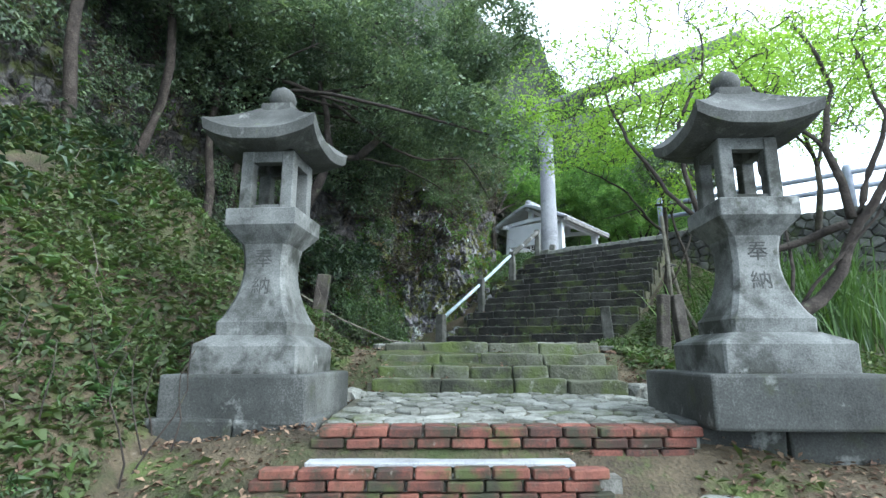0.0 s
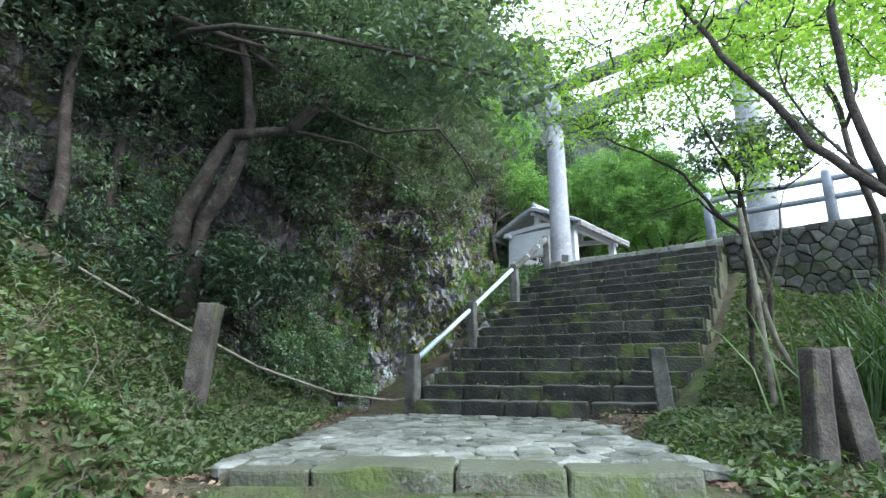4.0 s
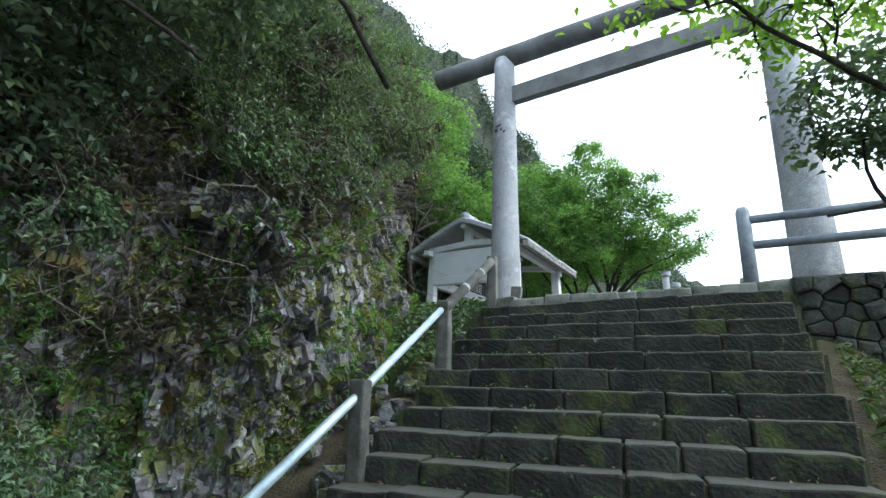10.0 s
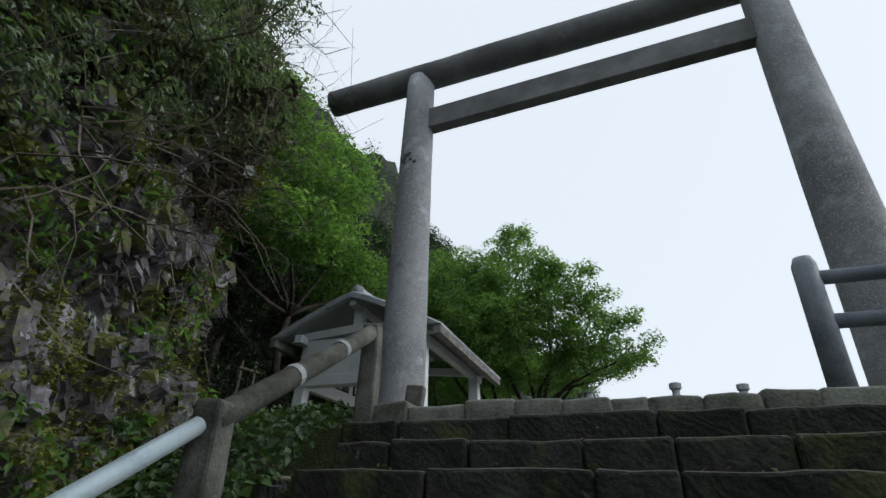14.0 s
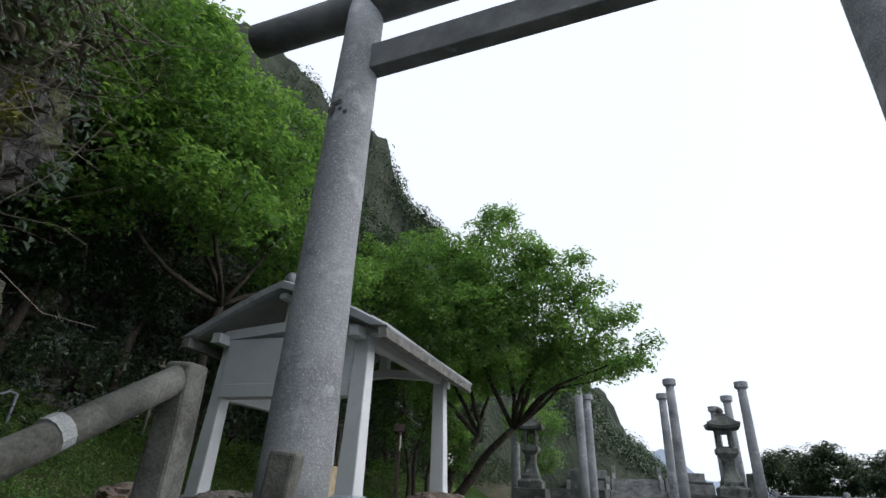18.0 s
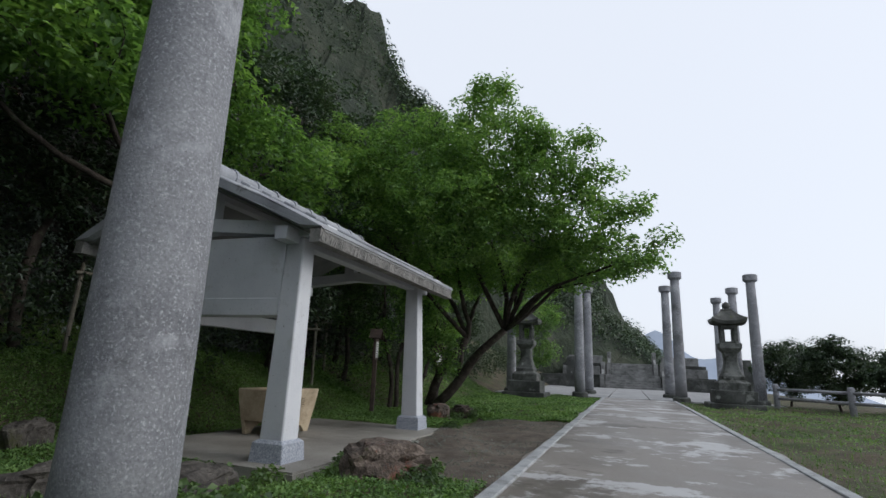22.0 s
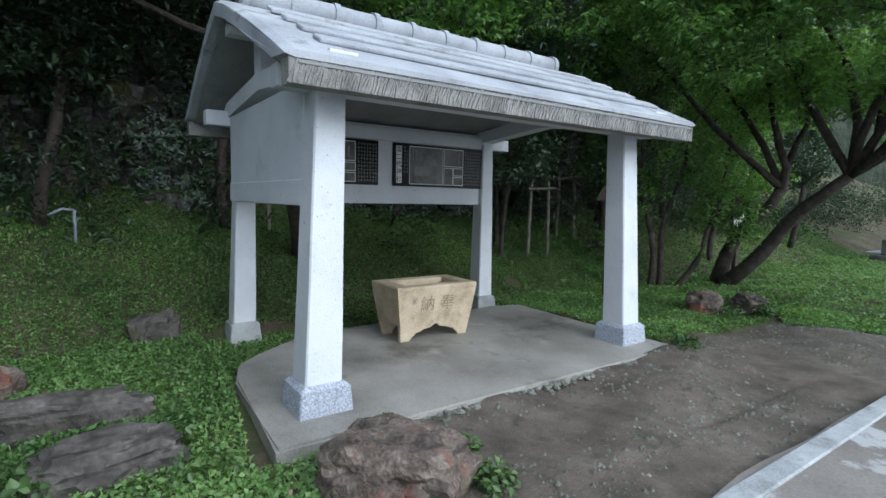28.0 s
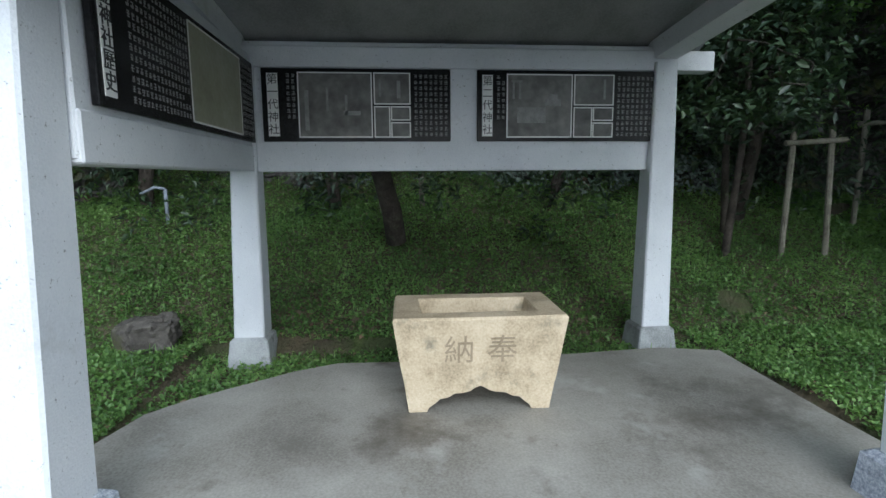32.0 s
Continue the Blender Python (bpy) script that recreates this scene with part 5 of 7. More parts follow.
# ---- information panels ----
def info_panel(label, w, h, m, title, pictures, columns, picture_mat):
    t = thing("information_panel", label, "sign", m, "history panels")
    part("slab", box(w, 0.03, h, bevel=0.004, at=(0, 0, -h / 2)), M_BLACK, t, "polished black stone slab")
    plate = part("title_plate", box(0.085, 0.004, h * 0.86, at=(-w / 2 + 0.085, -0.017, -h * 0.43)), M_PLATE, t, "white title strip")
    for k, ch in enumerate(title):
        part("title_character", text_mesh(ch, 0.085, M_INK), None, plate, "", pose(-w / 2 + 0.085, -0.0205, h * 0.34 - k * h * 0.68 / (len(title) - 1), 90))
    for (x0, x1, z0, z1) in pictures:
        picture = part("picture", box((x1 - x0) * w, 0.004, (z1 - z0) * h, at=(((x0 + x1) / 2 - 0.5) * w, -0.017, (z0 - 0.5) * h)), picture_mat, t, "etched grey photograph")
        for a, b, c, d in ((x0, x1, z1, z1), (x0, x1, z0, z0), (x0, x0, z0, z1), (x1, x1, z0, z1)):
            part("picture_edge", box(abs(b - a) * w + 0.01, 0.003, abs(d - c) * h + 0.01, at=(((a + b) / 2 - 0.5) * w, -0.0195, (min(c, d) - 0.5) * h - 0.005)), M_PLATE, picture, "pale picture border")
    bars = []
    for (x0, x1, z0, z1, rows) in columns:
        for r in range(rows):
            z = (z0 + (z1 - z0) * (r + 0.5) / rows - 0.5) * h
            g = (z1 - z0) * h / rows * 0.40
            x = (x0 - 0.5) * w + g
            end = (x1 - 0.5) * w - (rng.uniform(0, 0.3) * (x1 - x0) * w if rng.random() < 0.15 else 0)
            while x < end:
                for f in (-0.62, -0.05, 0.55):
                    bars.append(((x, -0.0155, z + g * (f + rng.uniform(-0.15, 0.15))), (g * rng.uniform(0.45, 0.8), 0.001, g * 0.12), 0.0))
                bars.append(((x + g * rng.uniform(-0.4, 0.4), -0.0153, z), (g * 0.12, 0.001, g * rng.uniform(0.5, 0.8)), 0.0))
                x += g * 2.25
    tagged(part("text_lines", bricks_mesh("text_lines", bars, M_LETTER), None, t, "lines of small pale text"), kind="stuff")
    return t


BACK_X = -5.935
first_panel = info_panel("black stone panel with an etched view of the old shrine", 1.50, 0.57, pose(BACK_X, 20.12, 6.125, 0, 0, 90), "第一代神社", [(0.19, 0.575, 0.06, 0.94), (0.59, 0.78, 0.52, 0.94), (0.59, 0.67, 0.06, 0.48), (0.68, 0.78, 0.30, 0.48), (0.68, 0.78, 0.06, 0.26)],
           [(0.80, 0.985, 0.06, 0.94, 11), (0.125, 0.175, 0.3, 0.94, 8)], M_PHOTO)
second_panel = info_panel("black stone panel with an etched view of the second shrine", 1.51, 0.57, pose(BACK_X, 21.845, 6.125, 0, 0, 90), "第二代神社", [(0.165, 0.525, 0.06, 0.94), (0.54, 0.76, 0.52, 0.94), (0.54, 0.64, 0.06, 0.48), (0.65, 0.76, 0.30, 0.48), (0.65, 0.76, 0.06, 0.26)],
           [(0.78, 0.985, 0.06, 0.94, 11), (0.105, 0.155, 0.3, 0.94, 8)], M_PHOTO)
info_panel("long black stone panel with dense text and an olive map", 2.15, 0.60, pose(-4.78, 19.308, 6.125, 0, 0, 180), "黃金神社歷史", [(0.42, 0.84, 0.06, 0.94)],
           [(0.12, 0.41, 0.06, 0.94, 12), (0.855, 0.99, 0.06, 0.94, 12)], M_MAP)

for panel, w, shapes in ((first_panel, 1.50, [(0.232, 0.022, 0.15, 0.70), (0.34, 0.012, 0.42, 0.74), (0.44, 0.014, 0.36, 0.64), (0.47, 0.09, 0.36, 0.42), (0.62, 0.012, 0.62, 0.86), (0.72, 0.02, 0.6, 0.84)]),
                         (second_panel, 1.51, [(0.20, 0.012, 0.60, 0.84), (0.235, 0.012, 0.60, 0.84), (0.2175, 0.06, 0.83, 0.86), (0.42, 0.09, 0.50, 0.60), (0.42, 0.05, 0.60, 0.67), (0.30, 0.16, 0.26, 0.48), (0.71, 0.012, 0.6, 0.88)])):
    for u, wide, v0, v1 in shapes:
        part("etched_shape", box(wide * w, 0.002, (v1 - v0) * 0.57, bevel=0.0006, at=((u - 0.5) * w, -0.0195, (v0 - 0.5) * 0.57)), M_LETTER, panel, "pale etched outline of a building")

# ---- boulders ----
def boulder(label, x, y, z, sx, sy, sz, seed, turn=0, mat=None, sub=4):
    bm = bmesh.new()
    bmesh.ops.create_icosphere(bm, subdivisions=sub, radius=1)
    off = Vector((seed * 5.3, seed * 2.9, seed))
    for v in bm.verts:
        p = v.co.copy()
        q = Vector((math.copysign(abs(p.x) ** 0.7, p.x), math.copysign(abs(p.y) ** 0.7, p.y), math.copysign(abs(p.z) ** 0.62, p.z)))
        r = 1 + 0.22 * noise.noise(p * 1.3 + off) + 0.10 * noise.noise(p * 3.5 + off) + (noise.cell(p * 2.2 + off) - 0.5) * 0.12 + 0.03 * noise.noise(p * 9 + off)
        v.co = Vector((q.x * sx * r, q.y * sy * r, q.z * sz * r))
    return solo("boulder", bm, mat or M_BOULDER, label, "rock", pose(x, y, z, 0, 0, turn), "boulders")


boulder("large rust-brown boulder at the edge of the pavilion floor", -2.22, 19.04, 4.16, 0.44, 0.32, 0.25, 1, 35)
M_DARKSTONE = material("dark_brown_field_stone", [(0.022, 0.019, 0.017), (0.05, 0.044, 0.039), (0.085, 0.077, 0.068), (0.15, 0.138, 0.12)], 4.5, 0.8, 1.0, 26, [((0.20, 0.19, 0.165), 7.0, 0.63, 0.70), ((0.07, 0.075, 0.025), 2.0, 0.6, 0.7)], relief=0.03)
boulder("long dark boulder half sunk in the grass", -4.05, 17.5, 4.15, 0.15, 0.60, 0.17, 2, -8, M_DARKSTONE)
boulder("grey flat boulder in the grass", -3.3, 17.74, 4.10, 0.25, 0.44, 0.17, 3, 6, M_DARKSTONE)
boulder("rust-brown boulder half sunk in the grass", -4.95, 16.95, 4.14, 0.25, 0.3, 0.2, 9, 40)
boulder("yellow-grey stone behind the pavilion", -6.05, 18.3, 4.2, 0.16, 0.24, 0.2, 4, 10, M_DARKSTONE)
boulder("brown boulder under the trees", -3.95, 25.45, 4.15, 0.24, 0.30, 0.2, 5, 0)
boulder("brown boulder under the trees", -3.62, 26.1, 4.14, 0.24, 0.24, 0.17, 6, 0)
for k, (u, v, z, s) in enumerate([(1.9, 3.15, 0.12, 0.16), (-1.2, 3.2, 0.05, 0.15), (-1.55, 3.3, 0.02, 0.2), (-0.95, 5.55, 0.6, 0.14), (2.1, 5.75, 0.62, 0.16), (-1.9, 3.1, 0.02, 0.14), (-1.3, 2.85, 0.0, 0.14), (2.35, 2.9, 0.05, 0.17)]):
    p = low(u, v, z)
    boulder("small mossy field stone beside the steps", p.x, p.y, p.z, s * 1.3, s, s * 0.75, 20 + k, 40 * k, M_FLAG, 3)

# loose stones along the open side of the stairs and broken rubble along the pavilion floor
for k in range(12):
    s = k / 11
    boulder("rough grey stone edging the stairs", 2.22 + rng.uniform(-0.06, 0.16), 10.4 + 3.7 * s, 1.12 + 2.05 * s + rng.uniform(-0.14, 0.02), rng.uniform(0.12, 0.2), rng.uniform(0.14, 0.24), rng.uniform(0.10, 0.16), 60 + k, 37 * k, M_RUBBLE, 3)
for k in range(16):
    s = k / 15
    y = 9.75 + 4.0 * s
    x = -2.0 - 0.25 * s + rng.uniform(-0.14, 0.06)
    boulder("wet ochre and grey rock between the stairs and the cliff", x, y, ground_height(x, y) + 0.02, rng.uniform(0.14, 0.24), rng.uniform(0.2, 0.32), rng.uniform(0.1, 0.2), 90 + k, 29 * k, M_ROCK, 3)
edging = thing("rubble_edging", "broken pale rubble along the edge of the pavilion floor", "edging", kind="structure")
for k in range(230):
    y = 19.5 + 3.5 * rng.random() ** 0.8
    r = rng.uniform(0.010, 0.03)
    bm = bmesh.new()
    bmesh.ops.create_icosphere(bm, subdivisions=1, radius=r * 1.1)
    for v in bm.verts:
        v.co = Vector((v.co.x * 1.2, v.co.y, v.co.z * 0.6)) + noise.noise_vector(v.co * 25 + Vector((k, 0, 0))) * r * 0.45
    part("stone", bm, M_FLAG, edging, "", pose(-2.93 + abs(rng.normal()) * 0.06, y, 4.075 + rng.uniform(-0.01, 0.01), rng.uniform(-30, 30), rng.uniform(-30, 30), rng.uniform(0, 360)))

# ---- old posts of the lower approach ----
for u, v, z0, z1, w, lx, ly in ((-2.27, 9.2, 1.1, 2.45, 0.235, 2, 6), (2.94, 7.0, 1.05, 1.84, 0.15, 2, 3), (3.26, 7.06, 1.05, 1.84, 0.16, -3, -4)):
    p = low(u, v)
    stone_post("old_post", "weathered stone post standing in the leaf litter", p.x, p.y, z0, z1, w, (lx, ly), M_OLDPOST, turn=TURN + 5)

# hose that sags along the bank
hose_pts = [low(-6.2, 8.6, 4.35), low(-4.5, 9.2, 3.3), low(-3.2, 9.9, 2.45), low(-2.1, 10.7, 1.75), low(-1.2, 11.5, 1.35), low(-0.35, 11.95, 1.22), low(0.05, 12.0, 1.28)]
fine = []
for k in range(len(hose_pts) - 1):
    for s in np.linspace(0, 1, 5)[:-1]:
        fine.append(hose_pts[k].lerp(hose_pts[k + 1], float(s)))
hose_wire = solo("water_hose", tube([*fine, hose_pts[-1]], 0.017, 8), M_GREYWOOD, "grey water hose sagging along the mossy bank", "hose", smooth=True)

# ---- notice post ----
sign = thing("notice_post", "dark wooden notice post with gabled roof and white sheet", "sign", pose(-5.25, 24.75, ground_height(-5.25, 24.75), 0, 0, 18))
part("post", box(0.09, 0.09, 1.3, bevel=0.008, at=(0, 0, -0.05)), M_WOOD, sign)
part("board", box(0.06, 0.42, 0.48, bevel=0.006, at=(0, 0, 1.15)), M_WOOD, sign)
notice = part("notice_sheet", box(0.006, 0.33, 0.34, at=(0.034, 0, 1.2)), M_PLATE, sign, "white printed sheet")
part("sheet_lines", join(*[box(0.004, 0.28, 0.012, at=(0.038, 0, 1.24 + 0.04 * k)) for k in range(7)]), M_INK, notice, "grey lines of print")
for s in (-1, 1):
    part("roof_board", box(0.26, 0.33, 0.025, m=pose(0, s * 0.125, 1.70, s * -38)), M_WOOD, sign)
copy_thing(sign, pose(-5.46, 29.43, ground_height(-5.46, 29.43), 0, 0, -8))

# ---- columns, far lanterns, far stairs ----
def column(x, y, h=5.84, r=0.245):
    t = thing("stone_column", "freestanding round grey stone column with a banded head", "column", pose(x, y, 4.1), "colonnade")
    part("foot", loft([[(q * math.cos(a * math.tau / 20), q * math.sin(a * math.tau / 20), z) for a in range(20)] for q, z in ((r + 0.12, -0.1), (r + 0.12, 0.16), (r + 0.07, 0.22))]), M_PLINTH, t)
    part("drum", rough(tube([(0, 0, 0.18 + (h - 0.5) * k / 6) for k in range(7)], [r - 0.05 * k / 6 for k in range(7)], 20), 0.008, 2), M_TORII, t, smooth=True)
    part("head", loft([[(q * math.cos(a * math.tau / 20), q * math.sin(a * math.tau / 20), z) for a in range(20)] for q, z in ((r - 0.03, h - 0.36), (r + 0.06, h - 0.28), (r + 0.06, h - 0.02), (r + 0.02, h))]), M_TORII, t)
    return t


first = column(2.21, 40.2)
for x, y in ((-2.16, 40.2), (2.03, 44.2), (-2.01, 44.2), (5.5, 41.2), (5.38, 45.1), (5.16, 48.9), (-5.66, 41.2), (-5.42, 45.1)):
    copy_thing(first, pose(x, y, 4.1))
for x, y, tx in ((3.76, 37.2, "beside the lawn"), (-4.28, 37.9, "under the leaning tree")):
    stone_lantern("stone_lantern", "weathered grey stone lantern " + tx, pose(x, y, 4.06) @ Matrix.Diagonal((1.22, 1.22, 1.36, 1)), extra=0.16, marks=False)
terrace = thing("paved_court", "pale paving slabs between the columns", "paving", kind="structure")
for i in range(7):
    for j in range(9):
        part("slab", box(1.76, 2.18, 0.08, bevel=0.008, at=(0, 0, -0.08)), M_PAVING, terrace, "", pose(-5.4 + 1.8 * i + rng.uniform(-0.005, 0.005), 41.45 + 2.22 * j, 4.13))
far_steps = thing("far_steps", "two flights of grey stone steps beyond the columns", "stairs", kind="structure")
M_FARSTEP = material("pale_worn_granite", [(0.10, 0.102, 0.10), (0.19, 0.193, 0.19), (0.30, 0.305, 0.30)], 1.5, 0.85, 0.5, 40, [((0.06, 0.062, 0.058), 2.0, 0.56, 0.7)], relief=0.01)
for k in range(6):
    part("step", rough(box(4.4, 0.5, 0.19, bevel=0.015, at=(0, 0, 0)), 0.006, 3, 1), M_FARSTEP, far_steps, "", pose(0.35, 61.0 + 0.36 * k, 4.1 + 0.185 * k))
    part("step", rough(box(3.7, 0.5, 0.19, bevel=0.015, at=(0, 0, 0)), 0.006, 3, 1), M_FARSTEP, far_steps, "", pose(0.35, 66.6 + 0.36 * k, 5.2 + 0.185 * k))
part("landing", box(13, 3.6, 1.12, at=(0.35, 64.8, 4.05)), M_PLINTH, far_steps)
part("upper_landing", box(13, 9, 2.24, at=(0.35, 73.2, 4.05)), M_PLINTH, far_steps)
for s in (-1, 1):
    for yy, zz, ww in ((60.9, 4.1, 2.42), (63.2, 5.15, 2.42), (66.4, 5.15, 2.05), (68.8, 6.28, 2.05)):
        part("newel", box(0.36, 0.36, 1.15, bevel=0.02, at=(0.35 + s * ww, yy, zz)), M_FARSTEP, far_steps, "pale square newel")
    for yy, zz, ww in ((62.05, 5.0, 2.42), (67.6, 6.1, 2.05)):
        part("balustrade", box(0.18, 2.3, 0.5, bevel=0.02, m=pose(0.35 + s * ww, yy, zz - 0.3, 26)), M_FARSTEP, far_steps)
    for yy, zz in ((63.2, 5.15), (68.9, 6.28)):
        part("parapet", box(3.2, 0.3, 0.75, bevel=0.02, at=(0.35 + s * 4.3, yy, zz)), M_FARSTEP, far_steps, "low pale parapet")
far_wall = thing("far_low_wall", "low dark stone wall behind the columns", "wall", kind="structure")
part("wall", rough(box(5.5, 0.5, 1.1, bevel=0.03, at=(-5.5, 60.6, 4.0)), 0.02, 2, 2), M_PLINTH, far_wall)
part("wall", rough(box(5.5, 0.5, 1.1, bevel=0.03, at=(6.2, 60.6, 4.0)), 0.02, 2, 2), M_PLINTH, far_wall)
for x, h in ((7.3, 2.9), (8.3, 2.6), (-4.4, 2.5)):
    solo("memorial_stone", rough(box(0.8, 0.35, h, bevel=0.04, seg=2, at=(0, 0, 0), taper=0.85), 0.02, 3, 2), M_PLINTH, "upright dark memorial stone beyond the columns", "memorial stone", pose(x, 58.8, 4.05), "memorial stones")

# lawn fence towards the sea
lawn_fence = thing("lawn_fence", "grey concrete log fence at the edge of the lawn", "fence")
FENCE_LINE = [(5.6, 39.0), (7.4, 36.8), (9.0, 34.6), (10.4, 32.2), (11.4, 29.6), (12.0, 27.0), (12.4, 24.0)]
for x, y in FENCE_LINE:
    part("post", tube([(x, y, 3.8), (x, y, 5.0), (x, y, 5.06)], [0.11, 0.11, 0.07], 10), M_TORII, lawn_fence, smooth=True)
for (xa, ya), (xb, yb) in zip(FENCE_LINE, FENCE_LINE[1:]):
    for z in (4.5, 4.85):
        part("rail", tube([(xa, ya, z), (xb, yb, z)], 0.06, 8), M_TORII, lawn_fence, smooth=True)
# ---- far land: hillside above the cliff, distant mountain, water ----
def hill_height(az, rho):
    """Height of the wooded rock hill that rises behind the lawn and falls towards the sea, by bearing and distance from the gate."""
    el = np.interp(az, [-130, -90, -60, -46, -35.7, -28.8, -26.4, -20, -12, -3.9, 2.6, 5], [40, 42, 45, 44.5, 39.8, 36.7, 32.6, 27, 19, 12.2, 3.2, 0.2])
    start = np.interp(az, [-130, -40, -20, -5, 5], [24, 26, 46, 62, 72])
    crest = np.maximum(60.0, start + 16)
    s = (rho - start) / (crest - start)
    k = np.where(s < 1, 0.35 + 0.65 * np.clip(s, 0, 1) ** 0.8, 1 - 0.25 * np.clip(s - 1, 0, 2))
    return 4.5 + np.minimum(rho, crest) * np.tan(np.radians(el)) * k


def hill_point(az, rho):
    x, y = math.sin(radians(az)) * rho, 14 + math.cos(radians(az)) * rho
    z = float(hill_height(np.array([az]), np.array([rho]))[0])
    p = Vector((x, y, z))
    lump = noise.fractal(p * 0.06, 1.0, 2.0, 5) * 3.0 + (noise.cell(p * 0.25) - 0.5) * 1.6
    return Vector((x, y, z + lump * min(1.0, z / 20)))


def hill_mesh():
    azs = np.linspace(-125, 5, 190)
    verts = []
    for az in azs:
        start = float(np.interp(az, [-130, -40, -20, -5, 5], [24, 26, 46, 62, 72]))
        verts.append(Vector((math.sin(radians(az)) * (start - 2), 14 + math.cos(radians(az)) * (start - 2), 1.0)))
        for rho in np.linspace(start, max(60.0, start + 16) + 30, 43):
            verts.append(hill_point(float(az), float(rho)))
    m = 44
    faces = [(i * m + j, (i + 1) * m + j, (i + 1) * m + j + 1, i * m + j + 1) for i in range(len(azs) - 1) for j in range(m - 1)]
    return as_mesh("hillside", verts, faces, M_HILL)


solo("hillside", hill_mesh(), None, "steep dark wooded hillside with bare rock", "hill", kind="structure")


def range_mesh(x0, y0, x1, y1, heights, base):
    top = []
    n = 60
    for k in range(n + 1):
        s = k / n
        h = float(np.interp(s, np.linspace(0, 1, len(heights)), heights))
        h += 0.06 * h * noise.noise(Vector((s * 9, 1, 2))) * 3
        top.append((x0 + (x1 - x0) * s, y0 + (y1 - y0) * s, base + h))
    verts = top + [(x * 0.9, y * 0.93, base - 5) for x, y, _ in top]
    m = n + 1
    return as_mesh("range", verts, [(k, k + 1, m + k + 1, m + k) for k in range(n)], M_FARHILL, True)


solo("far_mountain", range_mesh(-150, 1500, 620, 1250, [60, 150, 175, 120, 95, 60, 25, 0], -62), None, "mountain far across the bay, pale blue from painted haze", "mountain", kind="structure")
solo("water", as_mesh("water", [(60, -1500, -61), (1800, -1500, -61), (1800, 2600, -61), (-300, 2600, -61), (60, 160, -61)], [(0, 1, 2, 3, 4)], M_SEA), None, "sea far below, pale from haze put into its colour", "sea", kind="structure")

hr = np.random.default_rng(3)
tufts = []
for _ in range(3800):
    az = hr.uniform(-75, 3) if hr.random() < 0.45 else hr.uniform(-28, 4)
    start = float(np.interp(az, [-130, -40, -20, -5, 5], [24, 26, 46, 62, 72]))
    p = hill_point(az, start + (max(60.0, start + 16) - start) * hr.uniform(0.1, 1.05))
    if noise.noise(p * 0.08) > -0.2:
        tufts.append((np.array(p), hr.uniform(0.7, 1.6)))
tc = np.repeat(np.array([c for c, _ in tufts]), 34, 0)
tr_ = np.repeat(np.array([r for _, r in tufts]), 34)
td = hr.normal(size=tc.shape)
td /= np.linalg.norm(td, axis=1)[:, None]
tagged(part("hill_scrub", leaf_mesh("hill_scrub", tc + td * tr_[:, None], td + np.array([0, 0, 0.7]), hr.uniform(0.16, 0.42, len(tc)), L_DEEP, hr, 0.7), None, None), "dark scrub on the far hillside", "plants", "", "stuff")

# ---- trees ----
def limb_points(a, b, rng, n=7, sag=0.0, wob=0.12):
    a, b = Vector(a), Vector(b)
    out = []
    ln = (b - a).length
    ph = rng.uniform(0, 9, 3)
    for k in range(n):
        s = k / (n - 1)
        p = a.lerp(b, s)
        w = math.sin(math.pi * s) * wob * ln
        p += Vector((math.sin(ph[0] + 3.1 * s), math.sin(ph[1] + 2.7 * s), 0.6 * math.sin(ph[2] + 3.7 * s))) * w * 0.6
        p.z += sag * ln * math.sin(math.pi * s)
        out.append(p)
    return out


def clump_points(clumps, per, rng, flat=0.6):
    """Leaf places round clump centres, with outward normals."""
    cs = np.repeat(np.array([c for c, _ in clumps]), per, 0)
    rs = np.repeat(np.array([r for _, r in clumps]), per)
    d = rng.normal(size=(len(cs), 3))
    d /= np.linalg.norm(d, axis=1)[:, None]
    r = rng.uniform(0.25, 1.0, len(cs)) ** 0.6
    off = d * (r * rs)[:, None] * np.array([1, 1, flat])
    nrm = d * 0.5 + np.array([0, 0, 0.9]) + rng.normal(size=d.shape) * 0.35
    return cs + off, nrm


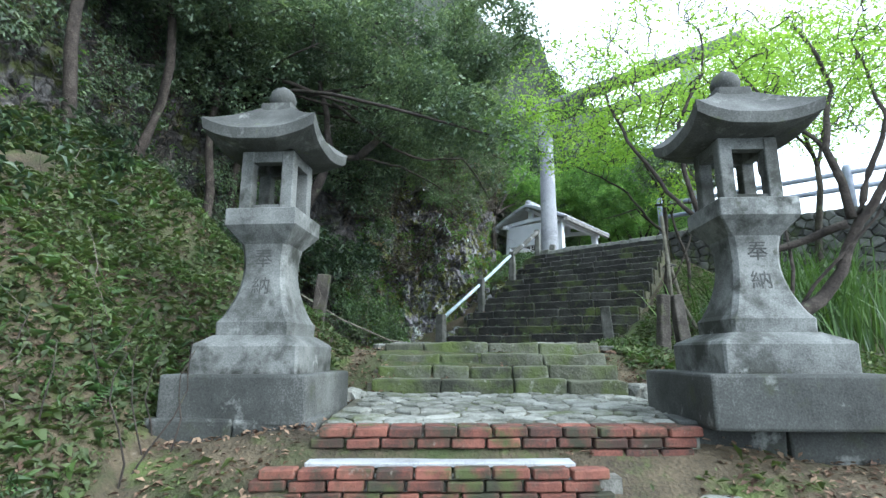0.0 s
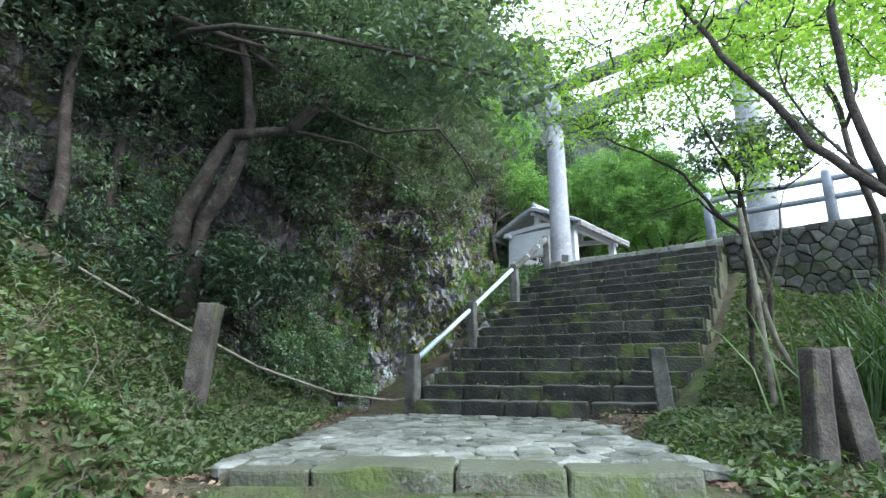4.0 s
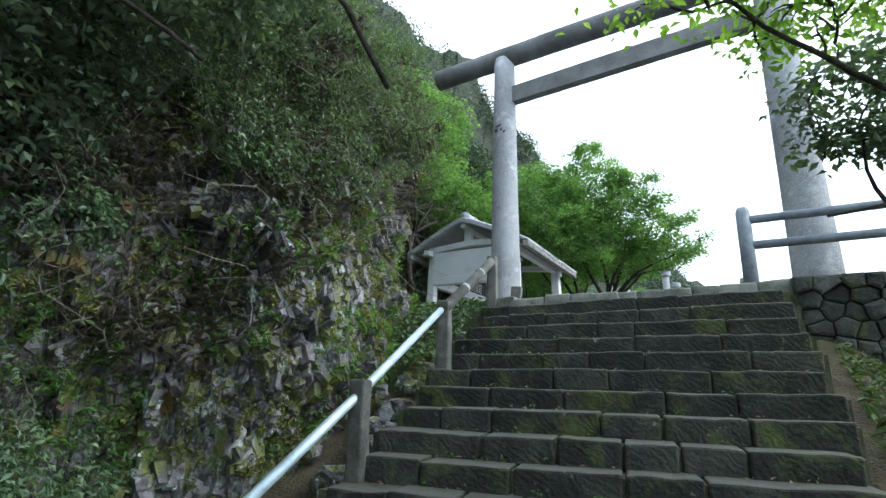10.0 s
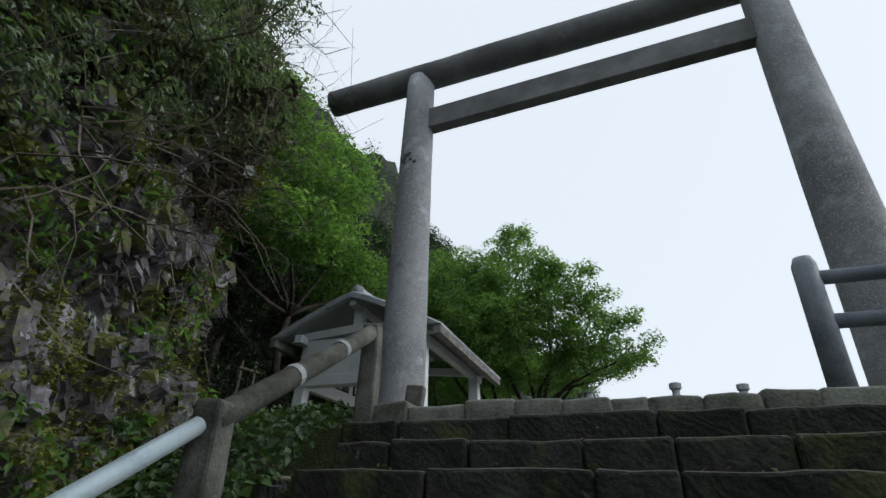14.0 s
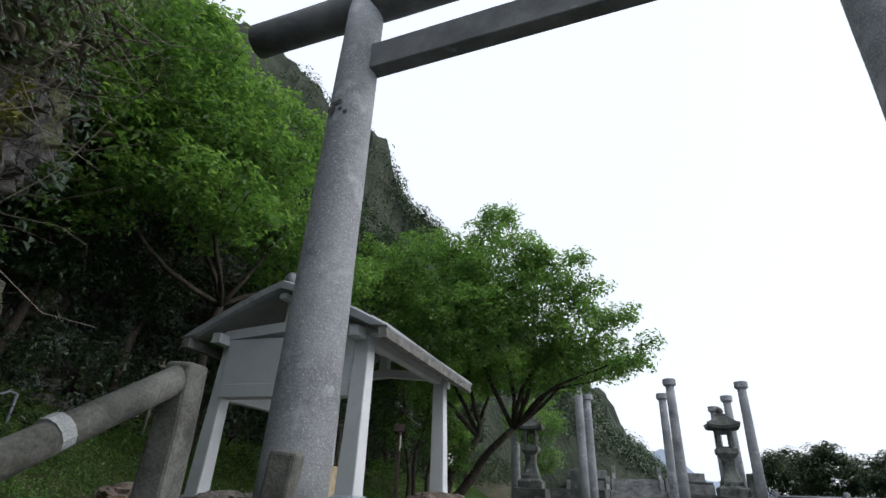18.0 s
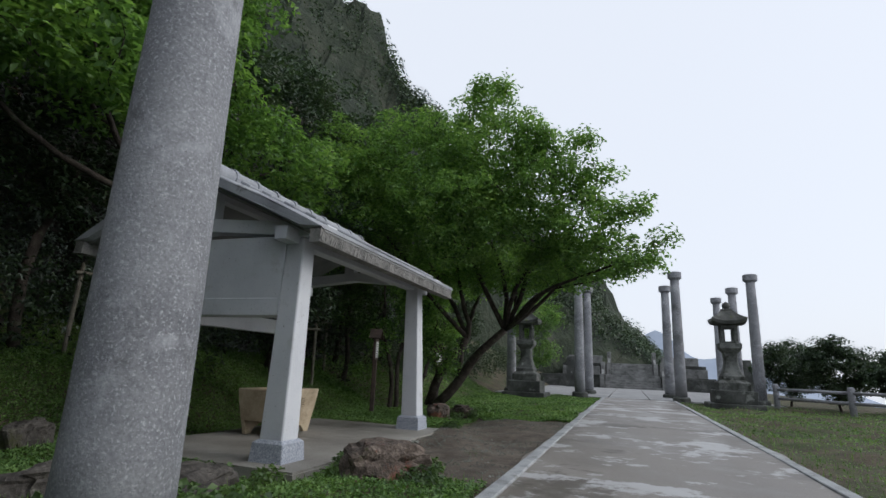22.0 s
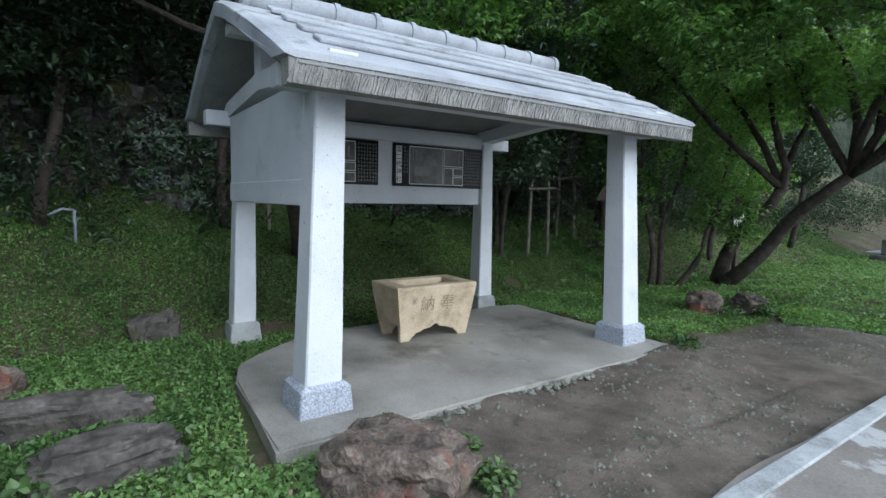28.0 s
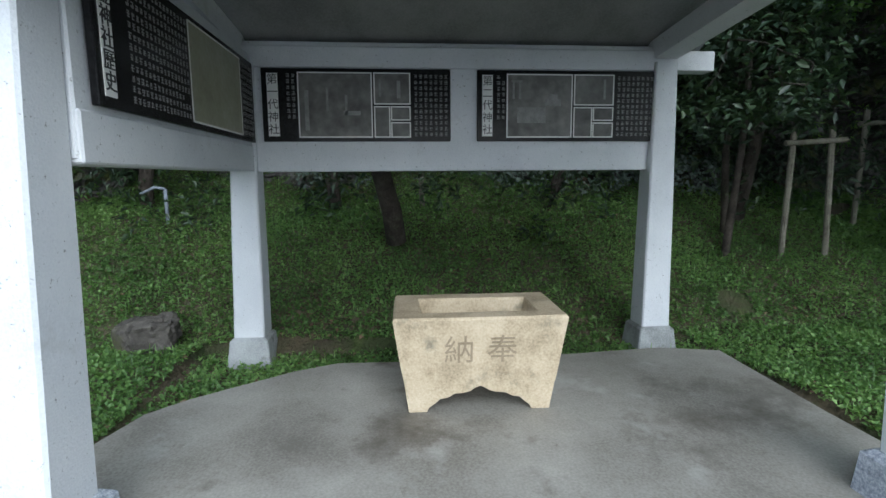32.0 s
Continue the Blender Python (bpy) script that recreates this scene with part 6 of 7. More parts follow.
def tree(name, label, base, fork, tips, blobs, leaf_mat, leaf, n_clump, per, rng, r0=0.16, clump_r=0.32, twig_share=0.5, group="", trunks=None, slim=0.5, bark=None, flat=0.6, limb_r=0.5, limbs=()):
    """Trunk, limbs to the given tips, twigs into the crown, and a crown of leaf clumps inside the given blobs."""
    t = thing(name, label, "tree", pose(*base), group)
    b = Vector(base)
    wood = []
    for k, (foot, top) in enumerate(trunks or [((0, 0, -0.2), Vector(fork) - b)]):
        pts = limb_points(foot, top, rng, 8, 0, 0.10)
        wood.append(tube(pts, np.linspace(r0, r0 * 0.62, 8), 10))
    ends = []
    tops = [Vector(top) for _, top in (trunks or [(0, Vector(fork) - b)])]
    for tip in tips:
        tip = Vector(tip) - b
        start = min(tops, key=lambda q: (q - tip).length)
        pts = limb_points(start, tip, rng, 8, 0.05, 0.16)
        wood.append(tube(pts, np.linspace(r0 * limb_r, r0 * 0.10, 8), 8))
        ends.append(pts)
    for radius, line in limbs:
        pts = []
        for k in range(len(line) - 1):
            a, c = Vector(line[k]) - b, Vector(line[k + 1]) - b
            seg = limb_points(a, c, rng, 5, 0, 0.07)
            pts += seg if k == len(line) - 2 else seg[:-1]
        wood.append(tube(pts, np.linspace(radius, radius * 0.35, len(pts)), 8))
        ends.append(pts)
    clumps = []
    blobs = [(Vector(c) - b, Vector(r)) for c, r in blobs]
    vol = np.array([r.x * r.y * r.z for _, r in blobs]) ** 0.7
    for k in rng.choice(len(blobs), n_clump, p=vol / vol.sum()):
        c, r = blobs[k]
        d = rng.normal(size=3)
        d /= np.linalg.norm(d)
        q = Vector((c.x + d[0] * r.x * rng.uniform(0.4, 1.02), c.y + d[1] * r.y * rng.uniform(0.4, 1.02), c.z + d[2] * r.z * rng.uniform(0.4, 1.02)))
        clumps.append((q, clump_r * rng.uniform(0.6, 1.3)))
    grown = []
    for pts in ends:
        for a, c in zip(pts[1:], pts[2:]):
            grown += [tuple(a.lerp(c, f)) for f in (0.0, 0.33, 0.67)]
    if grown:
        arr = np.array(grown)
        order = sorted(range(len(clumps)), key=lambda i: float(((arr - np.array(clumps[i][0])) ** 2).sum(1).min()))
        for i in order:
            q = clumps[i][0]
            if rng.random() < twig_share:
                near = np.argsort(((arr - np.array(q)) ** 2).sum(1))[:3]
                a = Vector(arr[int(rng.choice(near))])
                if (a - q).length < 1.6:
                    wood.append(tube(limb_points(a, q, rng, 5, 0.04, 0.16), np.linspace(0.011, 0.004, 5), 4, False))
                    arr = np.vstack([arr, np.array(q)[None], np.array(a.lerp(q, 0.6))[None]])
    verts, faces = [], []
    for bm in wood:
        o = len(verts)
        bm.verts.index_update()
        verts += [v.co.copy() for v in bm.verts]
        faces += [[o + v.index for v in f.verts] for f in bm.faces]
        bm.free()
    part("trunk", as_mesh("trunk", verts, faces, bark or M_BARK, True), None, t, "trunk and limbs")
    if n_clump:
        pts, nrm = clump_points([(np.array(q), r) for q, r in clumps], per, rng, flat)
        sizes = leaf * rng.uniform(0.6, 1.3, len(pts))
        part("crown", leaf_mesh("crown", pts, nrm, sizes, leaf_mat, rng, slim), None, t, "crown of small leaves")
    return t


rv = np.random.default_rng(11)
M_TWIG = material("grey_brown_twig", [(0.05, 0.04, 0.032), (0.11, 0.092, 0.075), (0.19, 0.165, 0.14)], 5, 0.9, 0.3, 40)
# dark evergreen over the bank, its limbs reaching across the stairs
tree("evergreen_tree", "dark glossy evergreen leaning from the bank over the stairs", (-5.3, 6.4, 3.2), (-4.6, 6.9, 5.2),
     [(-2.6, 8.9, 6.6), (-1.0, 9.6, 6.7), (-3.2, 10.6, 7.6), (-2.2, 6.9, 6.3), (-0.4, 8.4, 6.9), (-4.4, 9.0, 8.0), (-5.2, 5.0, 7.5), (-3.4, 4.8, 6.8), (-1.6, 5.4, 6.9), (1.7, 6.9, 4.5), (0.4, 7.2, 5.6), (-0.3, 10.4, 8.2)],
     [((-2.4, 9.0, 7.4), (2.0, 1.9, 1.0)), ((-1.0, 8.9, 7.4), (1.2, 1.2, 0.7)), ((-3.6, 6.4, 7.9), (2.0, 2.2, 1.2)), ((-1.6, 6.4, 7.6), (1.6, 1.8, 0.8)), ((-3.6, 10.6, 8.4), (1.3, 1.6, 1.4)), ((-4.6, 3.6, 7.6), (1.8, 1.8, 1.4)), ((-2.4, 3.4, 7.6), (1.5, 1.5, 0.9)), ((0.2, 8.4, 7.8), (1.4, 1.4, 0.9)), ((1.65, 6.9, 4.35), (0.55, 0.6, 0.55)), ((0.7, 7.0, 5.1), (0.9, 0.9, 0.65)), ((-0.8, 7.0, 6.1), (1.3, 1.2, 0.8)), ((-2.2, 8.6, 6.2), (1.4, 1.2, 0.7)), ((-3.4, 8.2, 5.4), (1.0, 1.2, 0.8)), ((-4.4, 5.6, 6.6), (1.6, 1.8, 1.2)), ((-4.6, 7.4, 6.6), (1.4, 1.6, 1.3))],
     L_DARK, 0.10, 2100, 38, rv, 0.13, 0.36, 0.45, trunks=[((-0.5, -1.6, -0.3), (0.2, -1.2, 3.4))],
     limbs=[(0.17, [(-3.95, 6.0, 2.4), (-3.6, 6.18, 3.9), (-3.27, 6.28, 4.46), (-2.94, 6.5, 5.2), (-2.18, 7.0, 5.2)]), (0.15, [(-3.9, 6.4, 2.5), (-3.6, 6.47, 3.95), (-3.07, 6.6, 4.6), (-2.83, 6.7, 5.3), (-2.87, 6.65, 5.96), (-2.9, 6.4, 7.0)]),
            (0.09, [(-2.18, 7.0, 5.2), (-1.76, 7.4, 5.9), (-1.17, 7.96, 6.13), (-0.8, 8.35, 6.7)]), (0.04, [(-2.5, 6.5, 6.37), (-1.85, 6.8, 5.75), (-1.3, 7.35, 5.23), (-0.96, 7.83, 5.09), (-0.35, 8.3, 5.12), (0.15, 8.55, 4.18)]),
            (0.03, [(-2.18, 7.0, 5.2), (-1.55, 7.67, 5.04), (-0.87, 8.3, 4.5)])])
for k, (x, y, h) in enumerate(((-2.6, 1.9, 7.5), (-4.1, 4.6, 6.5), (-1.0, -0.4, 8), (-3.6, 3.0, 8.5), (0.2, -2.2, 8), (-4.9, 5.6, 7))):
    z = ground_height(x, y)
    tree("bank_tree", "slim dark evergreen on the bank against the cliff", (x, y, z), (x + 0.3, y + 0.2, z + h * 0.55), [(x + 1.1, y + 0.8, z + h * 0.8), (x - 0.6, y + 1.2, z + h * 0.9), (x + 0.7, y - 0.6, z + h * 0.75)],
         [((x + 0.5, y + 0.4, z + h * 0.82), (1.5, 1.5, 1.2)), ((x + 0.9, y + 0.7, z + h * 0.55), (0.9, 0.9, 0.7))], L_DARK, 0.105, 230, 40, rv, 0.10, 0.36, 0.5, "bank trees")

# spring maples behind the pavilion
tree("maple_tree", "bright green maple whose boughs lean out over the lawn", (-5.3, 28.4, 4.3), (-4.4, 28.6, 6.0),
     [(-1.0, 27.2, 7.6), (0.2, 25.3, 7.5), (-3.4, 26.4, 10.4), (-6.2, 27.2, 10.2), (-2.6, 29.0, 8.3), (-0.8, 25.7, 8.8), (-1.4, 26.0, 10.4), (-4.8, 26.6, 11.6), (-7.2, 25.6, 9.6), (-0.4, 27.6, 7.5)],
     [((-5.4, 27.0, 10.2), (2.5, 2.4, 2.3)), ((-3.3, 26.5, 10.3), (2.1, 2.1, 2.2)), ((-1.9, 26.0, 9.2), (1.4, 1.5, 1.5)), ((-0.9, 25.6, 8.3), (0.9, 1.1, 1.2)), ((0.1, 25.2, 7.5), (0.6, 0.7, 0.55)), ((-6.9, 25.4, 9.4), (1.8, 2.0, 2.1)), ((-2.8, 28.4, 7.9), (2.2, 1.8, 0.8)), ((-1.0, 26.8, 7.75), (1.5, 1.5, 0.65)), ((-5.0, 29.2, 8.2), (2.2, 1.8, 1.1)), ((0.5, 24.95, 7.3), (0.35, 0.4, 0.22)), ((-0.1, 25.3, 8.5), (0.45, 0.5, 0.3)), ((-0.9, 25.4, 9.6), (0.5, 0.6, 0.35)), ((-1.9, 25.7, 10.6), (0.6, 0.7, 0.45)), ((-3.6, 25.2, 8.8), (1.8, 1.4, 1.6)), ((-0.8, 25.4, 10.3), (0.4, 0.4, 0.25)), ((-0.2, 25.3, 9.35), (0.4, 0.4, 0.22)), ((0.3, 25.2, 8.6), (0.4, 0.4, 0.22)), ((0.75, 25.0, 7.75), (0.35, 0.4, 0.2)), ((-2.9, 25.6, 11.9), (0.7, 0.6, 0.4))],
     L_BRIGHT, 0.10, 3300, 34, rv, 0.15, 0.29, 0.25, "maples", trunks=[((0, 0, -0.2), (1.0, 0.2, 1.7)), ((0.25, -0.2, -0.2), (2.2, -0.3, 1.9))],
     limbs=[(0.10, [(-4.35, 28.6, 5.9), (-4.25, 28.6, 6.4), (-4.5, 28.5, 7.3), (-4.7, 28.2, 9.0)]), (0.07, [(-4.25, 28.6, 6.4), (-4.0, 28.7, 7.2), (-4.15, 28.4, 8.6)])])
z = ground_height(-5.7, 26.95)
tree("sapling", "slim many-stemmed sapling with fresh leaves beside the leaning maple", (-5.7, 26.95, z), (-5.5, 27.0, z + 2.4),
     [(-5.9, 26.9, z + 4.2), (-5.1, 27.6, z + 4.0), (-4.9, 27.7, z + 2.4), (-6.1, 26.4, z + 2.2)],
     [((-4.9, 27.6, z + 1.7), (0.7, 0.8, 0.55)), ((-6.0, 26.5, z + 1.9), (0.6, 0.6, 0.5)), ((-5.4, 27.0, z + 2.5), (0.9, 0.8, 0.5)), ((-4.7, 28.1, z + 1.1), (0.4, 0.4, 0.25)), ((-6.3, 26.3, z + 1.0), (0.35, 0.35, 0.2))],
     L_BRIGHT, 0.10, 150, 26, rv, 0.065, 0.24, 0.5, "lawn trees", trunks=[((0, 0, -0.2), (0.25, 0.3, 2.5)), ((-0.15, -0.1, -0.2), (-0.3, -0.3, 2.6)), ((0.15, 0.12, -0.2), (0.75, 0.8, 1.9))])
tree("maple_tree", "bright green maple against the cliff behind the pavilion", (-7.6, 20.4, 5.0), (-7.4, 20.2, 7.6),
     [(-7.0, 18.0, 9.6), (-6.2, 20.6, 9.8), (-7.8, 16.6, 8.6), (-6.6, 22.6, 9.0), (-5.6, 17.8, 8.6)],
     [((-7.0, 19.0, 9.8), (1.9, 2.6, 1.5)), ((-7.4, 16.8, 9.0), (1.5, 1.5, 1.4)), ((-6.8, 22.2, 9.0), (1.6, 1.7, 1.2)), ((-5.6, 17.9, 8.5), (0.9, 1.0, 0.7)), ((-8.0, 18.0, 11.8), (1.8, 2.4, 1.6)), ((-6.4, 19.6, 11.2), (1.3, 1.6, 1.0)), ((-6.7, 17.0, 10.8), (1.5, 1.7, 1.7))],
     L_BRIGHT, 0.12, 1500, 34, rv, 0.12, 0.36, 0.35, "maples")
for k, (x, y) in enumerate(((-7.4, 24.3), (-7.9, 24.6), (-6.6, 30.6), (-7.8, 33.5), (-4.6, 39.5), (-7.5, 27.2))):
    z = ground_height(x, y)
    tree("lawn_tree", "young leafy tree in front of the cliff", (x, y, z), (x + 0.2, y, z + 2.4), [(x + 1.0, y + 0.6, z + 4.0), (x - 0.7, y + 0.9, z + 4.3), (x + 0.4, y - 1.0, z + 3.8)],
         [((x + 0.2, y, z + 3.7), (1.6, 1.7, 1.3)), ((x + 0.6, y - 0.3, z + 2.0), (1.0, 1.0, 0.8))], L_DEEP if k < 2 else L_MID if k % 2 else L_BRIGHT, 0.10, 150 if k < 2 else 240, 40, rv, 0.05 if k < 2 else 0.08, 0.34, 0.4, "lawn trees")
for k, (x, y, h) in enumerate(((-8.6, 17.2, 7), (-8.7, 19.6, 8), (-8.5, 22.4, 8), (-8.3, 25.0, 8.5), (-8.6, 28.6, 9), (-8.9, 32.0, 9), (-7.0, 36.0, 7))):
    z = ground_height(x, y)
    tree("cliff_tree", "dark leafy tree crowded against the cliff", (x, y, z), (x + 0.3, y + 0.2, z + h * 0.5), [(x + 0.9, y + 0.8, z + h * 0.75), (x - 0.5, y + 1.0, z + h * 0.85), (x + 0.6, y - 0.8, z + h * 0.7)],
         [((x + 0.3, y, z + h * 0.75), (1.3, 1.7, 1.9)), ((x + 0.2, y, z + h * 0.4), (0.8, 1.3, 1.2))], L_DEEP, 0.12, 300, 34, rv, 0.09, 0.36, 0.3, "cliff trees")
# dark shrubs and a thin tree beyond the lawn
for x, y, s in ((8.2, 40.5, 1.5), (9.6, 38.2, 1.2), (7.2, 43.5, 1.5)):
    z = ground_height(x, y)
    tree("seaside_shrub", "rounded dark shrub at the edge of the lawn", (x, y, z), (x, y, z + 0.8), [(x + 0.5, y, z + 1.3), (x - 0.5, y + 0.3, z + 1.4)], [((x, y, z + 1.15 * s), (s, s, 0.9 * s))], L_DEEP, 0.11, 260, 70, rv, 0.06, 0.34, 0.2, "seaside shrubs")
tree("seaside_tree", "thin pale-leaved tree leaning by the lawn fence", (9.6, 29.2, 4.0), (9.0, 29.4, 6.2), [(8.0, 29.6, 7.6), (9.6, 29.0, 7.4), (8.6, 28.4, 6.9)], [((8.3, 29.4, 7.5), (1.1, 0.9, 0.35)), ((9.7, 29.0, 7.3), (0.9, 0.8, 0.4)), ((9.8, 28.4, 6.4), (0.9, 0.8, 0.4))],
     L_BRIGHT, 0.11, 110, 60, rv, 0.06, 0.28, 0.6)

# bare-limbed trees on the right of the lower approach
def lows(*pts):
    return [tuple(low(*q)) for q in pts]


p = low(4.15, 6.25)
tree("cherry_tree", "crooked dark tree with thin boughs and fresh green leaves", (p.x, p.y, 0.9), (p.x, p.y, 1.5),
     lows((4.6, 6.6, 5.0), (5.6, 5.6, 4.2), (4.0, 8.4, 5.2)),
     [(tuple(low(3.6, 7.6, 5.6)), (2.0, 2.0, 1.0)), (tuple(low(5.4, 6.8, 5.0)), (1.6, 1.8, 1.1)), (tuple(low(2.4, 8.4, 5.6)), (1.5, 1.3, 0.8)), (tuple(low(3.2, 6.8, 4.6)), (1.0, 1.0, 0.6))], L_FRESH, 0.066, 560, 22, rv, 0.05, 0.42, 0.8,
     trunks=[((0, 0, -0.3), (0.02, 0, 0.5))],
     limbs=[(0.10, lows((4.15, 6.25, 0.8), (4.23, 6.2, 1.52), (4.53, 6.2, 1.68), (4.77, 6.1, 2.02), (4.99, 6.0, 2.6), (5.23, 5.8, 3.05), (5.6, 5.6, 4.0))), (0.055, lows((4.85, 6.0, 2.58), (4.56, 6.3, 2.45), (4.2, 6.4, 2.34), (3.7, 6.6, 2.6), (3.4, 6.6, 2.78), (3.08, 6.8, 3.23), (2.66, 7.0, 4.07), (2.5, 7.3, 5.0))),
            (0.055, lows((4.91, 6.0, 2.65), (4.8, 6.1, 3.57), (5.09, 6.2, 4.45), (4.88, 6.4, 5.48))), (0.045, lows((5.01, 6.0, 2.7), (5.3, 6.0, 3.4), (5.55, 6.0, 4.01), (5.5, 6.2, 5.0))), (0.035, lows((3.4, 6.6, 2.78), (3.23, 6.6, 4.14), (3.64, 6.6, 4.91), (3.65, 6.6, 5.61))), (0.03, lows((4.8, 6.1, 3.57), (4.4, 6.4, 4.3), (4.1, 6.7, 5.2)))])
tree("cherry_tree", "slender tree leaning by the stair foot with fresh green leaves", (2.92, 10.4, ground_height(2.92, 10.4)), (2.94, 10.5, 2.26),
     [(3.8, 12.0, 5.0)], [((1.7, 9.2, 5.05), (0.8, 0.8, 0.4)), ((2.6, 9.5, 5.2), (0.9, 0.9, 0.5)), ((1.1, 8.4, 5.5), (0.8, 0.8, 0.4)), ((3.6, 9.8, 5.4), (1.0, 1.0, 0.6)), ((2.2, 10.2, 5.4), (0.8, 0.7, 0.6)), ((3.2, 10.6, 4.3), (0.5, 0.5, 0.5))], L_FRESH, 0.07, 330, 20, rv, 0.045, 0.38, 0.8,
     trunks=[((0, 0, -0.2), (0.02, 0.1, 0.9))],
     limbs=[(0.05, [(2.94, 10.5, 2.2), (2.96, 10.6, 2.9), (2.97, 10.7, 3.61), (3.0, 10.7, 4.6)]), (0.03, [(2.95, 10.7, 3.43), (2.68, 10.4, 3.77), (2.43, 10.2, 4.26), (1.97, 10.0, 4.65), (1.5, 9.6, 4.95)]), (0.022, [(2.83, 10.6, 3.55), (2.51, 10.4, 3.96), (1.89, 10.2, 3.81)]),
            (0.032, [(2.96, 10.6, 3.12), (2.96, 10.7, 4.22), (2.57, 10.5, 5.41), (2.26, 10.4, 6.01)]), (0.025, [(2.85, 10.5, 4.0), (3.47, 10.8, 4.0), (4.0, 11.0, 4.4)])])
props = thing("tree_prop", "grey timber props tied to the slender tree", "stake", pose(3.0, 10.5, 1.4))
part("prop", tube([(0.10, -0.25, -0.2), (0.04, -0.15, 1.45), (-0.02, -0.1, 2.32)], 0.035, 8), M_GREYWOOD, props)
part("prop", tube([(0.42, 0.35, -0.1), (0.15, 0.2, 0.6), (0.0, 0.1, 1.4)], 0.035, 8), M_GREYWOOD, props)
part("tie", tube([(-0.1, 0.02, 1.32), (0.02, -0.2, 1.36), (0.12, 0.05, 1.34), (-0.1, 0.06, 1.33)], 0.012, 6), M_INK, props, "dark tie")
tree("evergreen_shrub", "dark-leaved shrub above the retaining wall", (2.9, 12.3, ground_height(2.9, 12.3)), (2.7, 12.2, 4.2), [(2.4, 12.0, 5.2), (3.2, 12.4, 5.2), (2.7, 12.6, 5.5)],
     [((2.5, 12.1, 5.3), (0.6, 0.7, 0.5)), ((3.3, 12.4, 5.2), (0.7, 0.7, 0.55))], L_DARK, 0.10, 120, 24, rv, 0.045, 0.26, 0.6)
for u, v, h in ((6.5, 8.5, 5.5), (8.0, 6.0, 5.0), (6.8, 11.0, 6.0)):
    p = low(u, v)
    z = ground_height(p.x, p.y)
    tree("slope_tree", "light green tree on the slope beyond the approach", (p.x, p.y, z), (p.x, p.y, z + h * 0.5), [(p.x + 0.8, p.y, z + h * 0.8), (p.x - 0.8, p.y + 0.5, z + h * 0.85), (p.x, p.y - 0.8, z + h * 0.75)],
         [((p.x, p.y, z + h * 0.8), (1.7, 1.7, 1.2))], L_FRESH, 0.08, 260, 26, rv, 0.07, 0.45, 0.6, "slope trees")

# ---- cliff shrubs and ferns ----
def cliff_clumps(count, rng, lo, hi, cols, thick, mask_scale=0.5, thresh=0.0):
    out = []
    tries = 0
    while len(out) < count and tries < count * 30:
        tries += 1
        i = int(rng.integers(cols[0], cols[1]))
        j = int(rng.integers(0, nr))
        p = cliff_v[j, i]
        h = p[2] - cliff_v[0, i][2] - 0.5
        if not lo(i) < h < hi:
            continue
        if noise.noise(Vector(p) * mask_scale) < thresh:
            continue
        q = p + cliff_n[j, i] * rng.uniform(0.0, thick(h))
        out.append((q, rng.uniform(0.12, 0.34)))
    return out


def col_at(y_lo, y_hi):
    ys = cliff_v[0, :, 1]
    idx = np.nonzero((ys >= y_lo) & (ys <= y_hi))[0]
    return int(idx[0]), int(idx[-1])


def stuff(name, me, label, category="plants"):
    return tagged(part(name, me, None, None), label, category, "", "stuff")


c_low = col_at(-8, 9.5)
c_mid = col_at(8.5, 14.2)
c_far = col_at(14.6, 49)
cl = cliff_clumps(2300, rv, lambda i: 0.2, 9.5, c_low, lambda h: 0.5 + 0.08 * h, 0.4, -0.25)
cl += cliff_clumps(1500, rv, lambda i: 3.0, 9.5, c_mid, lambda h: 0.15 + 0.16 * max(0, h - 2.6), 0.5, -0.1)
pts, nrm = clump_points(cl, 52, rv, 0.9)
nrm[:, :2] += 0.8 * np.sign(np.array([1, 0.2]))
fc = cliff_clumps(3000, rv, lambda i: 0.3, 12, c_far, lambda h: 0.3 + 0.08 * h, 0.35, -0.35)
fp, fn = clump_points(fc, 24, rv, 0.9)
fn[:, 0] += 0.8
stuff("cliff_creepers", leaf_mesh("cliff_creepers", fp, fn, 0.11 * rv.uniform(0.5, 1.4, len(fp)), L_DEEP, rv, 0.5), "green creepers over the cliff behind the lawn, darkened for dense shade")
shady = (pts[:, 1] > 5.2) & (pts[:, 1] < 10.2) & (pts[:, 2] < 5.2)
stuff("shade_shrubs", leaf_mesh("shade_shrubs", pts[shady], nrm[shady], 0.07 * rv.uniform(0.5, 1.5, int(shady.sum())), L_GLOSS, rv, 0.44), "deep green shrubs in the shade of the cliff foot")
pts, nrm = pts[~shady], nrm[~shady]
stuff("cliff_shrubs", leaf_mesh("cliff_shrubs", pts, nrm, np.where(pts[:, 1] > 8.0, 0.05, 0.075) * rv.uniform(0.5, 1.5, len(pts)), L_DARK, rv, 0.46), "dark evergreen shrubs and creepers hanging on the cliff")
cl = cliff_clumps(700, rv, lambda i: 0.2, 6.0, c_mid, lambda h: 0.05, 0.9, -0.1) + cliff_clumps(300, rv, lambda i: 0.0, 2.5, c_low, lambda h: 0.3, 0.9, -0.1) + cliff_clumps(260, rv, lambda i: 0.0, 3.0, c_far, lambda h: 0.3, 0.9, -0.1)
pts, nrm = clump_points([(c, r * 0.6) for c, r in cl], 24, rv, 0.8)
stuff("cliff_ferns", leaf_mesh("cliff_ferns", pts, nrm, 0.075 * rv.uniform(0.5, 1.5, len(pts)), L_BRIGHT, rv, 0.35), "small green ferns and weeds in the cracks of the cliff")
